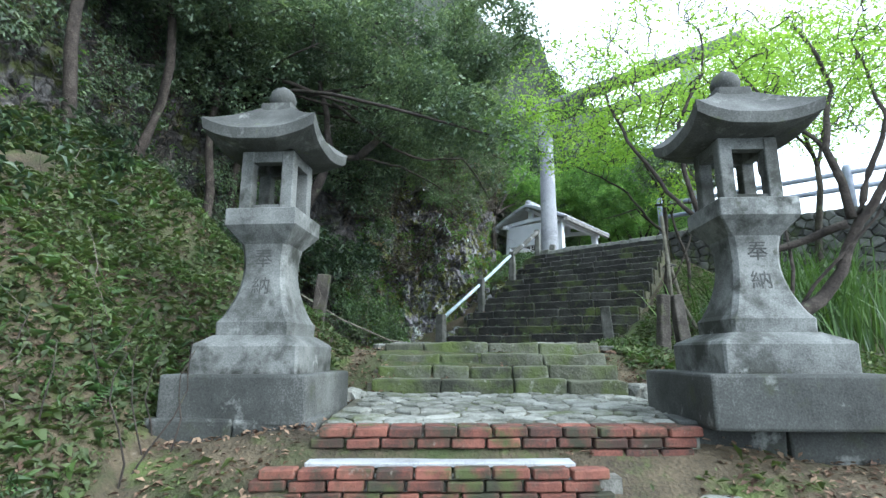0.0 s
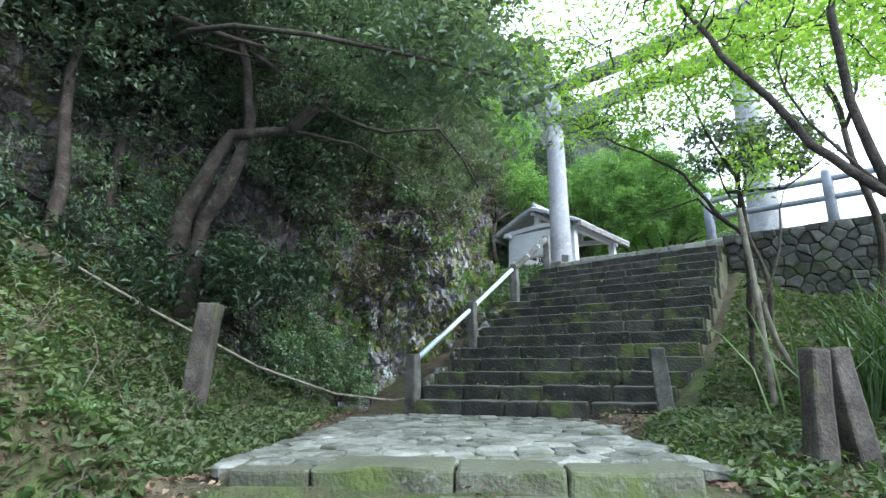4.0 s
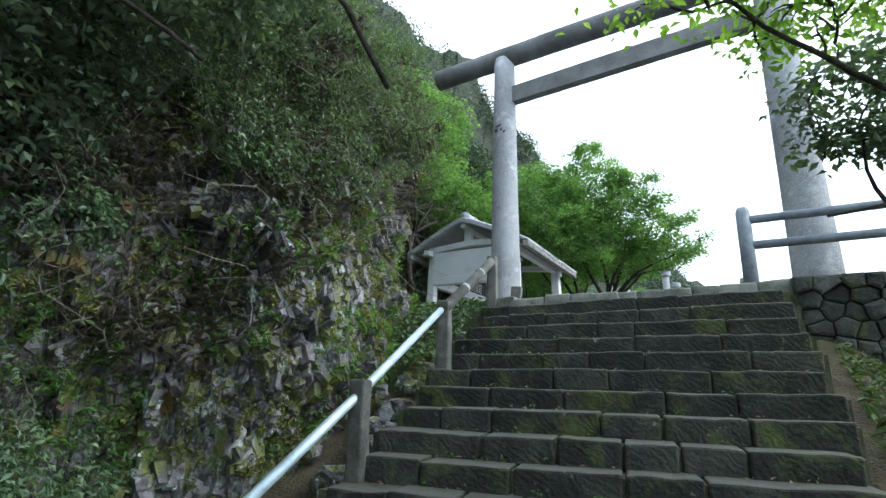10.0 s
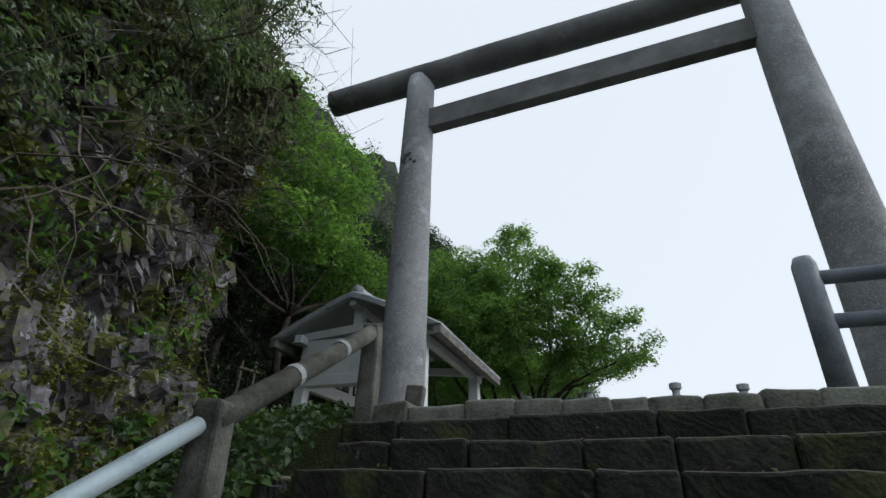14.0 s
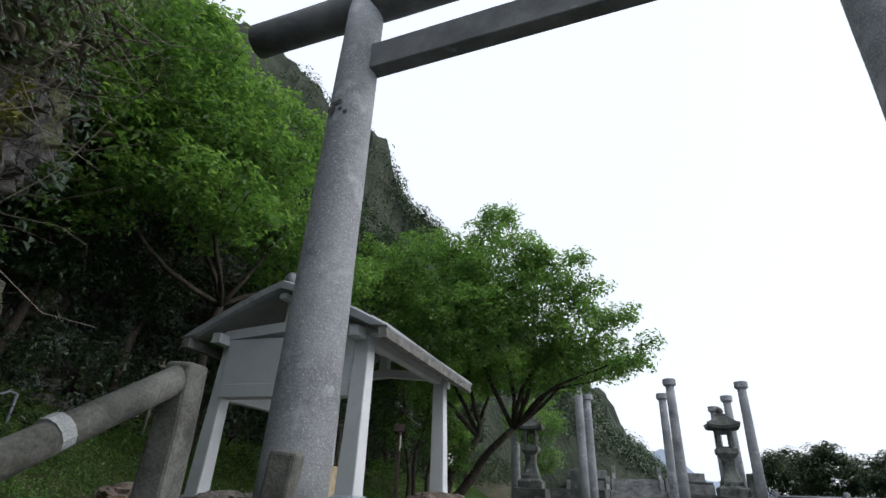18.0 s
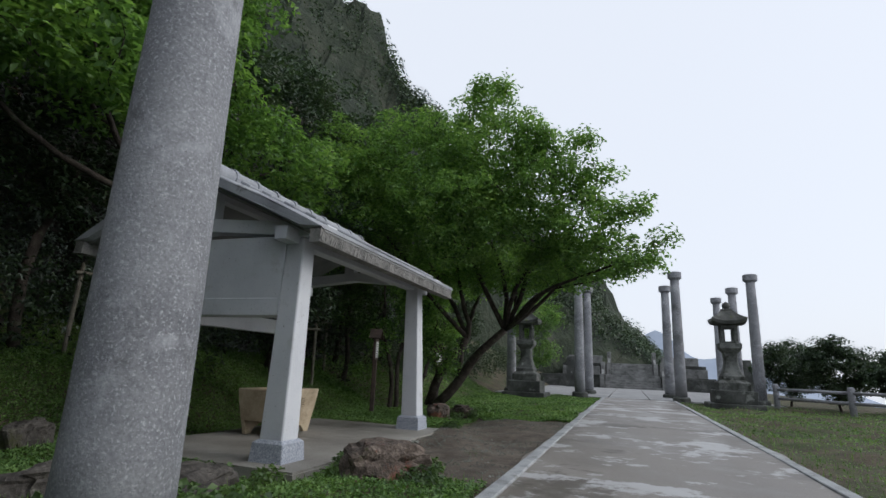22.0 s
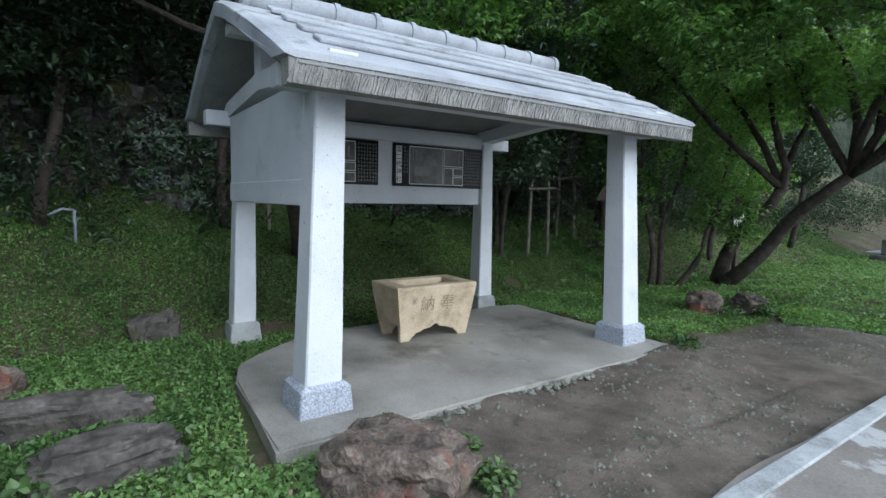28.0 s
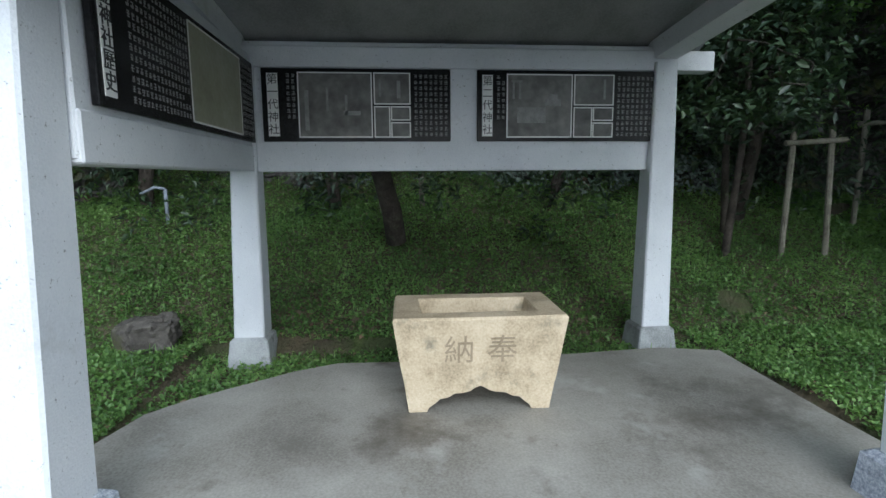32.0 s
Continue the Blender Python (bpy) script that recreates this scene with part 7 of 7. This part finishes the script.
cl = cliff_clumps(260, rv, lambda i: 2.2, 7.0, c_mid, lambda h: 0.25, 0.7, 0.0) + cliff_clumps(160, rv, lambda i: 1.5, 6.0, c_low, lambda h: 0.4, 0.7, 0.0)
pts, nrm = clump_points([(c, r) for c, r in cl], 26, rv, 1.3)
stuff("dry_growth", leaf_mesh("dry_growth", pts, nrm, 0.12 * rv.uniform(0.5, 1.4, len(pts)), L_DRY, rv, 0.05, 0.5), "dry brown twigs and dead grass hanging on the cliff")

c_back = col_at(18.5, 25.5)
cl = cliff_clumps(420, rv, lambda i: 0.1, 2.6, c_back, lambda h: 0.12, 0.8, -0.2)
pts, nrm = clump_points(cl, 46, rv, 0.9)
nrm[:, 0] += 1.2
stuff("pale_ivy", leaf_mesh("pale_ivy", pts, nrm, 0.06 * rv.uniform(0.5, 1.4, len(pts)), L_IVY, rv, 0.7), "pale grey-green ivy on the rock behind the pavilion")

cl = cliff_clumps(1100, rv, lambda i: 0.3, 5.0, c_mid, lambda h: 0.05, 1.2, 0.0) + cliff_clumps(250, rv, lambda i: 0.0, 2.5, c_low, lambda h: 0.1, 1.2, 0.0)
pts, nrm = clump_points([(c, r * 0.45) for c, r in cl], 30, rv, 0.8)
stuff("cliff_moss", leaf_mesh("cliff_moss", pts, nrm, 0.036 * rv.uniform(0.5, 1.5, len(pts)), L_GOLD, rv, 0.6), "golden green moss cushions on the rock", "moss")


def shard_mesh(count, rng, cols, lo, hi):
    """Angular splinters of rock that stand out of the cliff."""
    verts, faces = [], []
    while len(verts) < 8 * count:
        i, j = int(rng.integers(*cols)), int(rng.integers(0, nr))
        h = cliff_v[j, i][2] - cliff_v[0, i][2] - 0.5
        if not lo < h < hi:
            continue
        out = cliff_n[j, i] / np.linalg.norm(cliff_n[j, i])
        up = np.array([0, 0, 1.0]) + rng.normal(size=3) * 0.3
        side = np.cross(out, up)
        side /= np.linalg.norm(side)
        up = np.cross(side, out)
        a, b, c = rng.uniform(0.02, 0.075), rng.uniform(0.04, 0.15), rng.uniform(0.005, 0.035)
        p = cliff_v[j, i] - out * 0.015
        o = len(verts)
        for sx, sz in ((-1, -1), (1, -1), (1, 1), (-1, 1)):
            verts.append(p + side * a * sx + up * b * sz - out * 0.08)
        for sx, sz in ((-1, -1), (1, -1), (1, 1), (-1, 1)):
            k = rng.uniform(0.35, 1.0, 2)
            verts.append(p + side * a * sx * k[0] + up * b * sz * k[1] + out * c * rng.uniform(0.3, 1.3))
        faces += [(o + 4, o + 5, o + 6), (o + 4, o + 6, o + 7)] + [(o + q, o + (q + 1) % 4, o + 4 + (q + 1) % 4, o + 4 + q) for q in range(4)]
    return as_mesh("rock_splinters", verts, faces, M_SHARD)


M_SHARD = material("splintered_rock", [(0.022, 0.019, 0.021), (0.062, 0.056, 0.064), (0.13, 0.12, 0.138), (0.26, 0.25, 0.275)], 4.0, 0.55, 0.9, 24, [((0.095, 0.105, 0.022), 2.6, 0.50, 0.57), ((0.24, 0.13, 0.06), 1.0, 0.62, 0.68), ((0.40, 0.46, 0.43), 3.2, 0.57, 0.63)], island=0.3, relief=0.03)
stuff("rock_splinters", shard_mesh(3000, rv, c_mid, 0.1, 4.4), "grey and purple splintered rock on the cliff face", "rock")


def cliff_twigs(count, rng, cols, lo, hi):
    st, aim = [], []
    while len(st) < count:
        i, j = int(rng.integers(*cols)), int(rng.integers(0, nr))
        h = cliff_v[j, i][2] - cliff_v[0, i][2] - 0.5
        if lo < h < hi:
            st.append(cliff_v[j, i])
            aim.append(cliff_n[j, i] * rng.uniform(0.2, 1.0) + rng.normal(size=3) * 0.7 + np.array([0, 0, -0.2]))
    return np.array(st), np.array(aim)


st, aim = cliff_twigs(1300, rv, c_mid, 2.2, 8.0)
s2, a2 = cliff_twigs(800, rv, c_low, 0.8, 7.0)
st, aim = np.concatenate([st, s2]), np.concatenate([aim, a2])
stuff("cliff_twigs", twig_mesh("cliff_twigs", st, aim, rv.uniform(0.4, 1.5, len(st)), rv.uniform(0.003, 0.010, len(st)), M_TWIG, rv, 0.35), "bare crooked grey-brown twigs tangled on the cliff")


def scatter(n, xr, yr, rng, keep):
    xs, ys = rng.uniform(*xr, n), rng.uniform(*yr, n)
    ok = keep(xs, ys)
    xs, ys = xs[ok], ys[ok]
    return np.stack([xs, ys, ground_z(xs, ys)], 1)


def lowuv(x, y):
    return (x - 5.9) * CT + y * ST, -(x - 5.9) * ST + y * CT


def patchy(xs, ys, scale, thresh):
    return np.array([noise.noise(Vector((x * scale, y * scale, 3.3))) > thresh for x, y in zip(xs, ys)])


def on_bank(x, y):
    u, v = lowuv(x, y)
    return (u < ramp(v, [2.5, 4.8, 6.2, 9], [-2.1, -2.15, -1.1, -1.15])) & (u > -8) & (v > -1) & (y < 9.8) & patchy(x, y, 1.1, -0.45)


def on_right(x, y):
    u, v = lowuv(x, y)
    return (u > 2.15) & (u < 9) & (v > 4.8) & (y < 14.1) & (x > 2.3) & patchy(x, y, 1.0, -0.4)


g = np.concatenate([scatter(260000, (-6, 4), (-2.5, 9.8), rv, on_bank), scatter(90000, (2.2, 10), (3, 14.1), rv, on_right)])
nrm = rv.normal(size=g.shape) * 0.4 + np.array([0.2, -0.2, 1])
foot = scatter(16000, (-1, 7), (0, 6), rv, lambda x, y: (((lowuv(x, y)[0] < -1.15) & (lowuv(x, y)[0] > -2.3)) | ((lowuv(x, y)[0] > 1.2) & (lowuv(x, y)[0] < 4))) & (lowuv(x, y)[1] > 1.5) & (lowuv(x, y)[1] < 3.6) & patchy(x, y, 2.2, 0.0))
g = np.concatenate([g, foot])
nrm = np.concatenate([nrm, rv.normal(size=foot.shape) * 0.4 + np.array([0, 0, 1])])
g[:, 2] += rv.uniform(0.0, 0.10, len(g))
pick = rv.random(len(g))
sz = np.where(pick < 0.62, rv.uniform(0.025, 0.05, len(g)), np.where(pick < 0.93, rv.uniform(0.05, 0.10, len(g)), rv.uniform(0.09, 0.15, len(g))))
bt = scatter(1500, (-6, 4), (-2.5, 9.5), rv, on_bank)
stuff("bank_twigs", twig_mesh("bank_twigs", bt, rv.normal(size=bt.shape) * 0.8 + np.array([0.3, -0.3, 0.9]), rv.uniform(0.15, 0.75, len(bt)), rv.uniform(0.002, 0.006, len(bt)), M_TWIG, rv, 0.4), "thin dry twigs standing in the weeds of the bank")
stuff("undergrowth", leaf_mesh("undergrowth", g, nrm, sz, L_MOSSY, rv, 0.5), "small green weeds and moss on the banks")
gf = np.concatenate([scatter(16000, (-6, 4), (-2.5, 9.8), rv, on_bank), scatter(7000, (2.2, 10), (3, 14.1), rv, on_right)])
gf[:, 2] += 0.06
stuff("bank_fern_leaves", leaf_mesh("bank_fern_leaves", gf, rv.normal(size=gf.shape) * 0.5 + np.array([0.35, -0.35, 1]), rv.uniform(0.08, 0.2, len(gf)), L_MID, rv, 0.2, 0.45), "drooping fern leaves on the banks")
gs = scatter(900, (-6, 3.5), (-2.5, 8), rv, lambda x, y: on_bank(x, y) & (lowuv(x, y)[0] < -3.6))
cs_, ns_ = clump_points([(p + np.array([0, 0, 0.15]), 0.3) for p in gs], 16, rv, 1.0)
sh = np.array([(-3.3, 6.6, 3.3), (-2.9, 7.1, 3.1), (-3.1, 6.2, 3.0), (-3.6, 6.9, 3.6), (-2.6, 7.6, 2.9), (-2.7, 6.7, 2.8), (-3.4, 5.8, 3.1), (-2.9, 5.6, 2.7), (-3.0, 8.0, 3.2)])
c2, n2 = clump_points([(q + rv.normal(size=3) * 0.22, 0.3) for q in sh for _ in range(6)], 34, rv, 0.9)
cs_, ns_ = np.concatenate([cs_, c2]), np.concatenate([ns_, n2])
stuff("bank_shrubs", leaf_mesh("bank_shrubs", cs_, ns_, rv.uniform(0.08, 0.17, len(cs_)), L_DEEP, rv, 0.36, 0.4), "grey-green shrubs along the top of the bank")


def on_lawn(x, y):
    slab = (x > ramp(y, [18.5, 18.7, 19.3, 20.0, 23.2], [-3.0, -4.5, -5.25, -5.65, -5.75])) & (x < -2.9) & (y > 18.5) & (y < 23.15)
    soil = (x > -3.2) & (x < -1.1) & (y > 19.2) & (y < 26 + 0.6 * np.sin(3 * x))
    way = (x > -1.25) & (x < 2.05)
    far = (y > 40) & (x > -6.5) & (x < 6.5)
    return ~slab & ~soil & ~way & ~far & (x > -10) & patchy(x, y, 0.9, -0.75)


g = np.concatenate([scatter(270000, (-10, -1.2), (16.2, 27), rv, on_lawn), scatter(70000, (-9.6, -1.2), (26, 40), rv, on_lawn), scatter(16000, (2.0, 12), (17, 40), rv, on_lawn)])
nrm = rv.normal(size=g.shape) * 0.45 + np.array([0, 0, 1])
g[:, 2] += rv.uniform(0.0, 0.06, len(g))
stuff("lawn_weeds", leaf_mesh("lawn_weeds", g, nrm, 0.033 * rv.uniform(0.5, 1.5, len(g)) * np.where(g[:, 1] > 26, 1.6, 1.0), L_GRASS, rv, 0.7), "low clover and weeds covering the lawn and its bank")
b = np.concatenate([scatter(16000, (-8.6, -1.2), (16.2, 26), rv, on_lawn), scatter(9000, (2.0, 12), (17, 36), rv, on_lawn)])
stuff("lawn_grass", blade_mesh("lawn_grass", b, rv.uniform(0.04, 0.13, len(b)), L_GRASS, rv, 0.004, 0.7), "short green grass blades on the lawn")

# weed tufts beside the boulder
tf = [(-1.78, 19.15), (-1.9, 19.5), (-2.35, 19.55), (-1.85, 18.8), (-2.75, 19.3), (-2.85, 22.95), (-2.8, 23.1), (-3.5, 25.3), (-3.9, 25.9), (-3.3, 25.9), (-2.9, 18.3), (-3.6, 18.2)]
c2, n2 = clump_points([(np.array([a + rv.normal() * 0.07, b_ + rv.normal() * 0.07, 4.15]), 0.12) for a, b_ in tf for _ in range(3)], 60, rv, 0.8)
stuff("weed_tufts", leaf_mesh("weed_tufts", c2, n2, rv.uniform(0.03, 0.07, len(c2)), L_MID, rv, 0.6), "bright green weed tufts beside the boulders and the floor edge")

# dark shrubs crowded at the foot of the cliff
gs = scatter(520, (-10.5, -7.2), (16, 44), rv, lambda x, y: x < -7.6 - 0.9 * np.sin(1.1 * y) * 0.6)
gs = np.concatenate([gs, scatter(240, (-9.0, -6.2), (30, 60), rv, lambda x, y: x < -6.3 - 0.02 * y + 0.8 * np.sin(0.7 * y)), scatter(160, (-9.5, -6.6), (40, 60), rv, lambda x, y: x < -6.6)])
c2, n2 = clump_points([(q + np.array([0, 0, rv.uniform(0.1, 1.6)]), rv.uniform(0.25, 0.5)) for q in gs], 40, rv, 1.0)
stuff("cliff_foot_shrubs", leaf_mesh("cliff_foot_shrubs", c2, n2, rv.uniform(0.06, 0.14, len(c2)), L_DEEP, rv, 0.4, 0.4), "deep green shrubs crowded at the foot of the cliff")

# reeds on the right of the lower approach
c0 = low(5.7, 8.3)
g = np.stack([c0.x + rv.normal(size=900) * 0.6, c0.y + rv.normal(size=900) * 0.6], 1)
g = np.concatenate([g, ground_z(g[:, 0], g[:, 1])[:, None]], 1)
stuff("tall_grass", blade_mesh("tall_grass", g, rv.uniform(0.9, 1.8, len(g)), L_MID, rv, 0.014, 0.75), "clump of tall green silver grass")

# fallen leaves
def litter_ok(x, y):
    u, v = lowuv(x, y)
    return (v > 1) & (y < 9.3) & (((u < -0.85) & (u > -2.6)) | ((u <= -2.6) & (u > -6) & patchy(x, y, 0.8, 0.0)) | ((u > 1.8) & (u < 4.5)) | (patchy(x, y, 2.0, 0.15) & (np.abs(u) < 2)))


g = np.concatenate([scatter(46000, (-3, 8), (0, 9.5), rv, litter_ok), scatter(2200, (-8.5, -1.2), (17, 27), rv, on_lawn), scatter(2600, (-8.5, -5.8), (18.5, 24), rv, lambda x, y: on_lawn(x, y) & patchy(x, y, 0.9, 0.12))])
g[:, 2] += 0.012 + 0.02 * rv.random(len(g))
nrm = rv.normal(size=g.shape) * 0.35 + np.array([0, 0, 1])
stuff("fallen_leaves", leaf_mesh("fallen_leaves", g, nrm, 0.06 * rv.uniform(0.4, 1.3, len(g)), M_DEADLEAF, rv, 0.5, 0.1), "brown fallen leaves", "leaves")

# litter blown along the treads
tl = []
for k in range(1, STEPS + 1):
    for _ in range(26):
        x = rv.uniform(-1.7, 1.95)
        tl.append((x, float(nosing(k, x)) + rv.uniform(0.12, 0.33), FOOT_Z + RISE * k + 0.018))
tl = np.array(tl)
stuff("stair_litter", leaf_mesh("stair_litter", tl, rv.normal(size=tl.shape) * 0.3 + np.array([0, 0, 1]), 0.05 * rv.uniform(0.4, 1.3, len(tl)), M_DEADLEAF, rv, 0.5, 0.1), "dry brown leaves lying on the stair treads", "leaves")
wt = np.array([(x, float(nosing(k, x)) + 0.33, FOOT_Z + RISE * k + 0.02) for k in range(1, STEPS) for x in rv.uniform(-1.7, 1.95, 5)])
cs_, ns_ = clump_points([(q, 0.06) for q in wt], 16, rv, 0.8)
stuff("stair_weeds", leaf_mesh("stair_weeds", cs_, ns_, rv.uniform(0.02, 0.05, len(cs_)), L_MID, rv, 0.6), "tiny green weeds in the joints of the stairs")

# ivy at the head of the stairs
iv = scatter(5000, (-3.3, -2.05), (12.6, 17.5), rv, lambda x, y: x > -9)
iv[:, 2] = np.maximum(iv[:, 2], np.interp(iv[:, 1], [12.6, 14.2, 17.5], [3.1, 4.1, 4.08])) + rv.uniform(0, 0.16, len(iv))
stuff("stair_ivy", leaf_mesh("stair_ivy", iv, rv.normal(size=iv.shape) * 0.5 + np.array([0.3, -0.3, 1]), 0.07 * rv.uniform(0.5, 1.4, len(iv)), L_MID, rv, 0.7), "green ivy covering the ground beside the stair head")


def frond_mesh(length, rng):
    verts, faces = [], []
    n = 11
    for k in range(n):
        s = (k + 0.6) / n
        y, z = length * s, length * (0.55 * s - 0.62 * s * s)
        w = length * 0.30 * math.sin(math.pi * min(1, 0.12 + s * 0.95)) * (1 - 0.25 * s)
        for sd in (-1, 1):
            o = len(verts)
            verts += [(0, y, z), (sd * w * 0.5, y + length * 0.045, z + 0.01), (sd * w, y + length * 0.06, z - 0.02 * w / 0.1), (sd * w * 0.5, y - length * 0.015, z + 0.008)]
            faces.append((o, o + 1, o + 2, o + 3))
    return as_mesh("frond", verts, faces, L_MID)


FROND = frond_mesh(0.3, rv)
def fern(x, y, z, size, tilt=0.0, turn=0.0):
    t = thing("fern", "small green fern growing from the bank", "fern", pose(x, y, z, 0, tilt, turn), "ferns")
    for k in range(int(rv.integers(5, 8))):
        s = size * rv.uniform(0.7, 1.2)
        part("frond", FROND, None, t, "", pose(0, 0, 0.0, rv.uniform(-5, 25), rv.uniform(-15, 15), k * 57 + rv.uniform(-20, 20)) @ Matrix.Scale(s, 4))


for u, v in ((-2.6, 3.3), (-2.9, 4.2), (-3.1, 3.7), (-2.7, 5.4), (-2.5, 6.4), (-2.2, 7.3), (-3.2, 6.2), (-1.7, 7.6), (-1.6, 6.4), (-2.9, 7.9), (-1.35, 8.3), (-1.5, 5.6), (2.5, 6.3), (2.3, 7.2), (2.7, 8.2), (3.3, 8.9), (-0.9, 9.6), (-1.2, 10.3), (-2.0, 10.4), (-3.4, 2.6), (-2.3, 2.7), (-2.5, 3.9), (-2.8, 3.0), (-3.3, 3.2), (-3.6, 4.0), (-3.0, 4.8), (-3.5, 5.2), (-2.45, 4.9), (-2.75, 2.4), (-3.9, 3.4), (-4.2, 4.4), (-3.8, 6.0), (-2.3, 5.9), (-2.6, 7.0), (-3.0, 8.6), (-2.2, 8.6), (-1.9, 9.6), (-2.7, 9.6), (-2.35, 3.55), (-2.6, 4.4), (-3.2, 4.4)):
    p = low(u, v)
    fern(p.x, p.y, ground_height(p.x, p.y), rv.uniform(0.6, 1.15), rv.uniform(-10, 25), rv.uniform(0, 360))
for i in rv.integers(c_mid[0], c_mid[1], 16):
    j = int(rv.integers(8, 30))
    fern(*(cliff_v[j, i] + cliff_n[j, i] * 0.02), rv.uniform(0.5, 0.9), 55, rv.uniform(-30, 30))

# tap behind the pavilion
tap = thing("water_tap", "grey standpipe tap in the grass", "tap", pose(-8.2, 17.6, ground_height(-8.2, 17.6)))
part("standpipe", tube([(0, 0, -0.1), (0, 0, 0.42)], 0.022, 8), M_FENCE, tap, smooth=True)
part("spout", tube([(0, 0, 0.42), (0.02, -0.12, 0.44), (0.03, -0.28, 0.36)], 0.018, 8), M_FENCE, tap, smooth=True)
# dry stems by the lantern
stems = thing("dry_stems", "bare dry stems leaning by the lantern", "stems", LOWER @ pose(-2.25, 3.5, 0.3))
for k in range(9):
    x0, y0 = rv.uniform(-0.35, 0.35), rv.uniform(-0.3, 0.3)
    part("stem", tube(limb_points((x0, y0, -0.1), (x0 + rv.uniform(-0.3, 0.4), y0 + rv.uniform(-0.2, 0.2), rv.uniform(0.5, 1.1)), rv, 6, 0, 0.18), np.linspace(0.008, 0.003, 6), 5), M_BARK, stems)
# stakes behind the pavilion
for k, (x, y) in enumerate(((-7.3, 24.95), (-7.9, 26.4), (-8.5, 20.2))):
    z = ground_height(x, y)
    st = thing("tree_stake", "grey timber stakes tied round a young tree", "stake", pose(x, y, z), "tree stakes")
    part("stake", tube([(-0.02, 0, -0.1), (0, 0.03, 1.5)], 0.035, 8), M_GREYWOOD, st)
    part("stake", tube([(0, 0.55, -0.1), (0, 0.5, 1.5)], 0.035, 8), M_GREYWOOD, st)
    part("cross_bar", tube([(0.04, -0.1, 1.32), (0.04, 0.65, 1.36)], 0.03, 8), M_GREYWOOD, st)
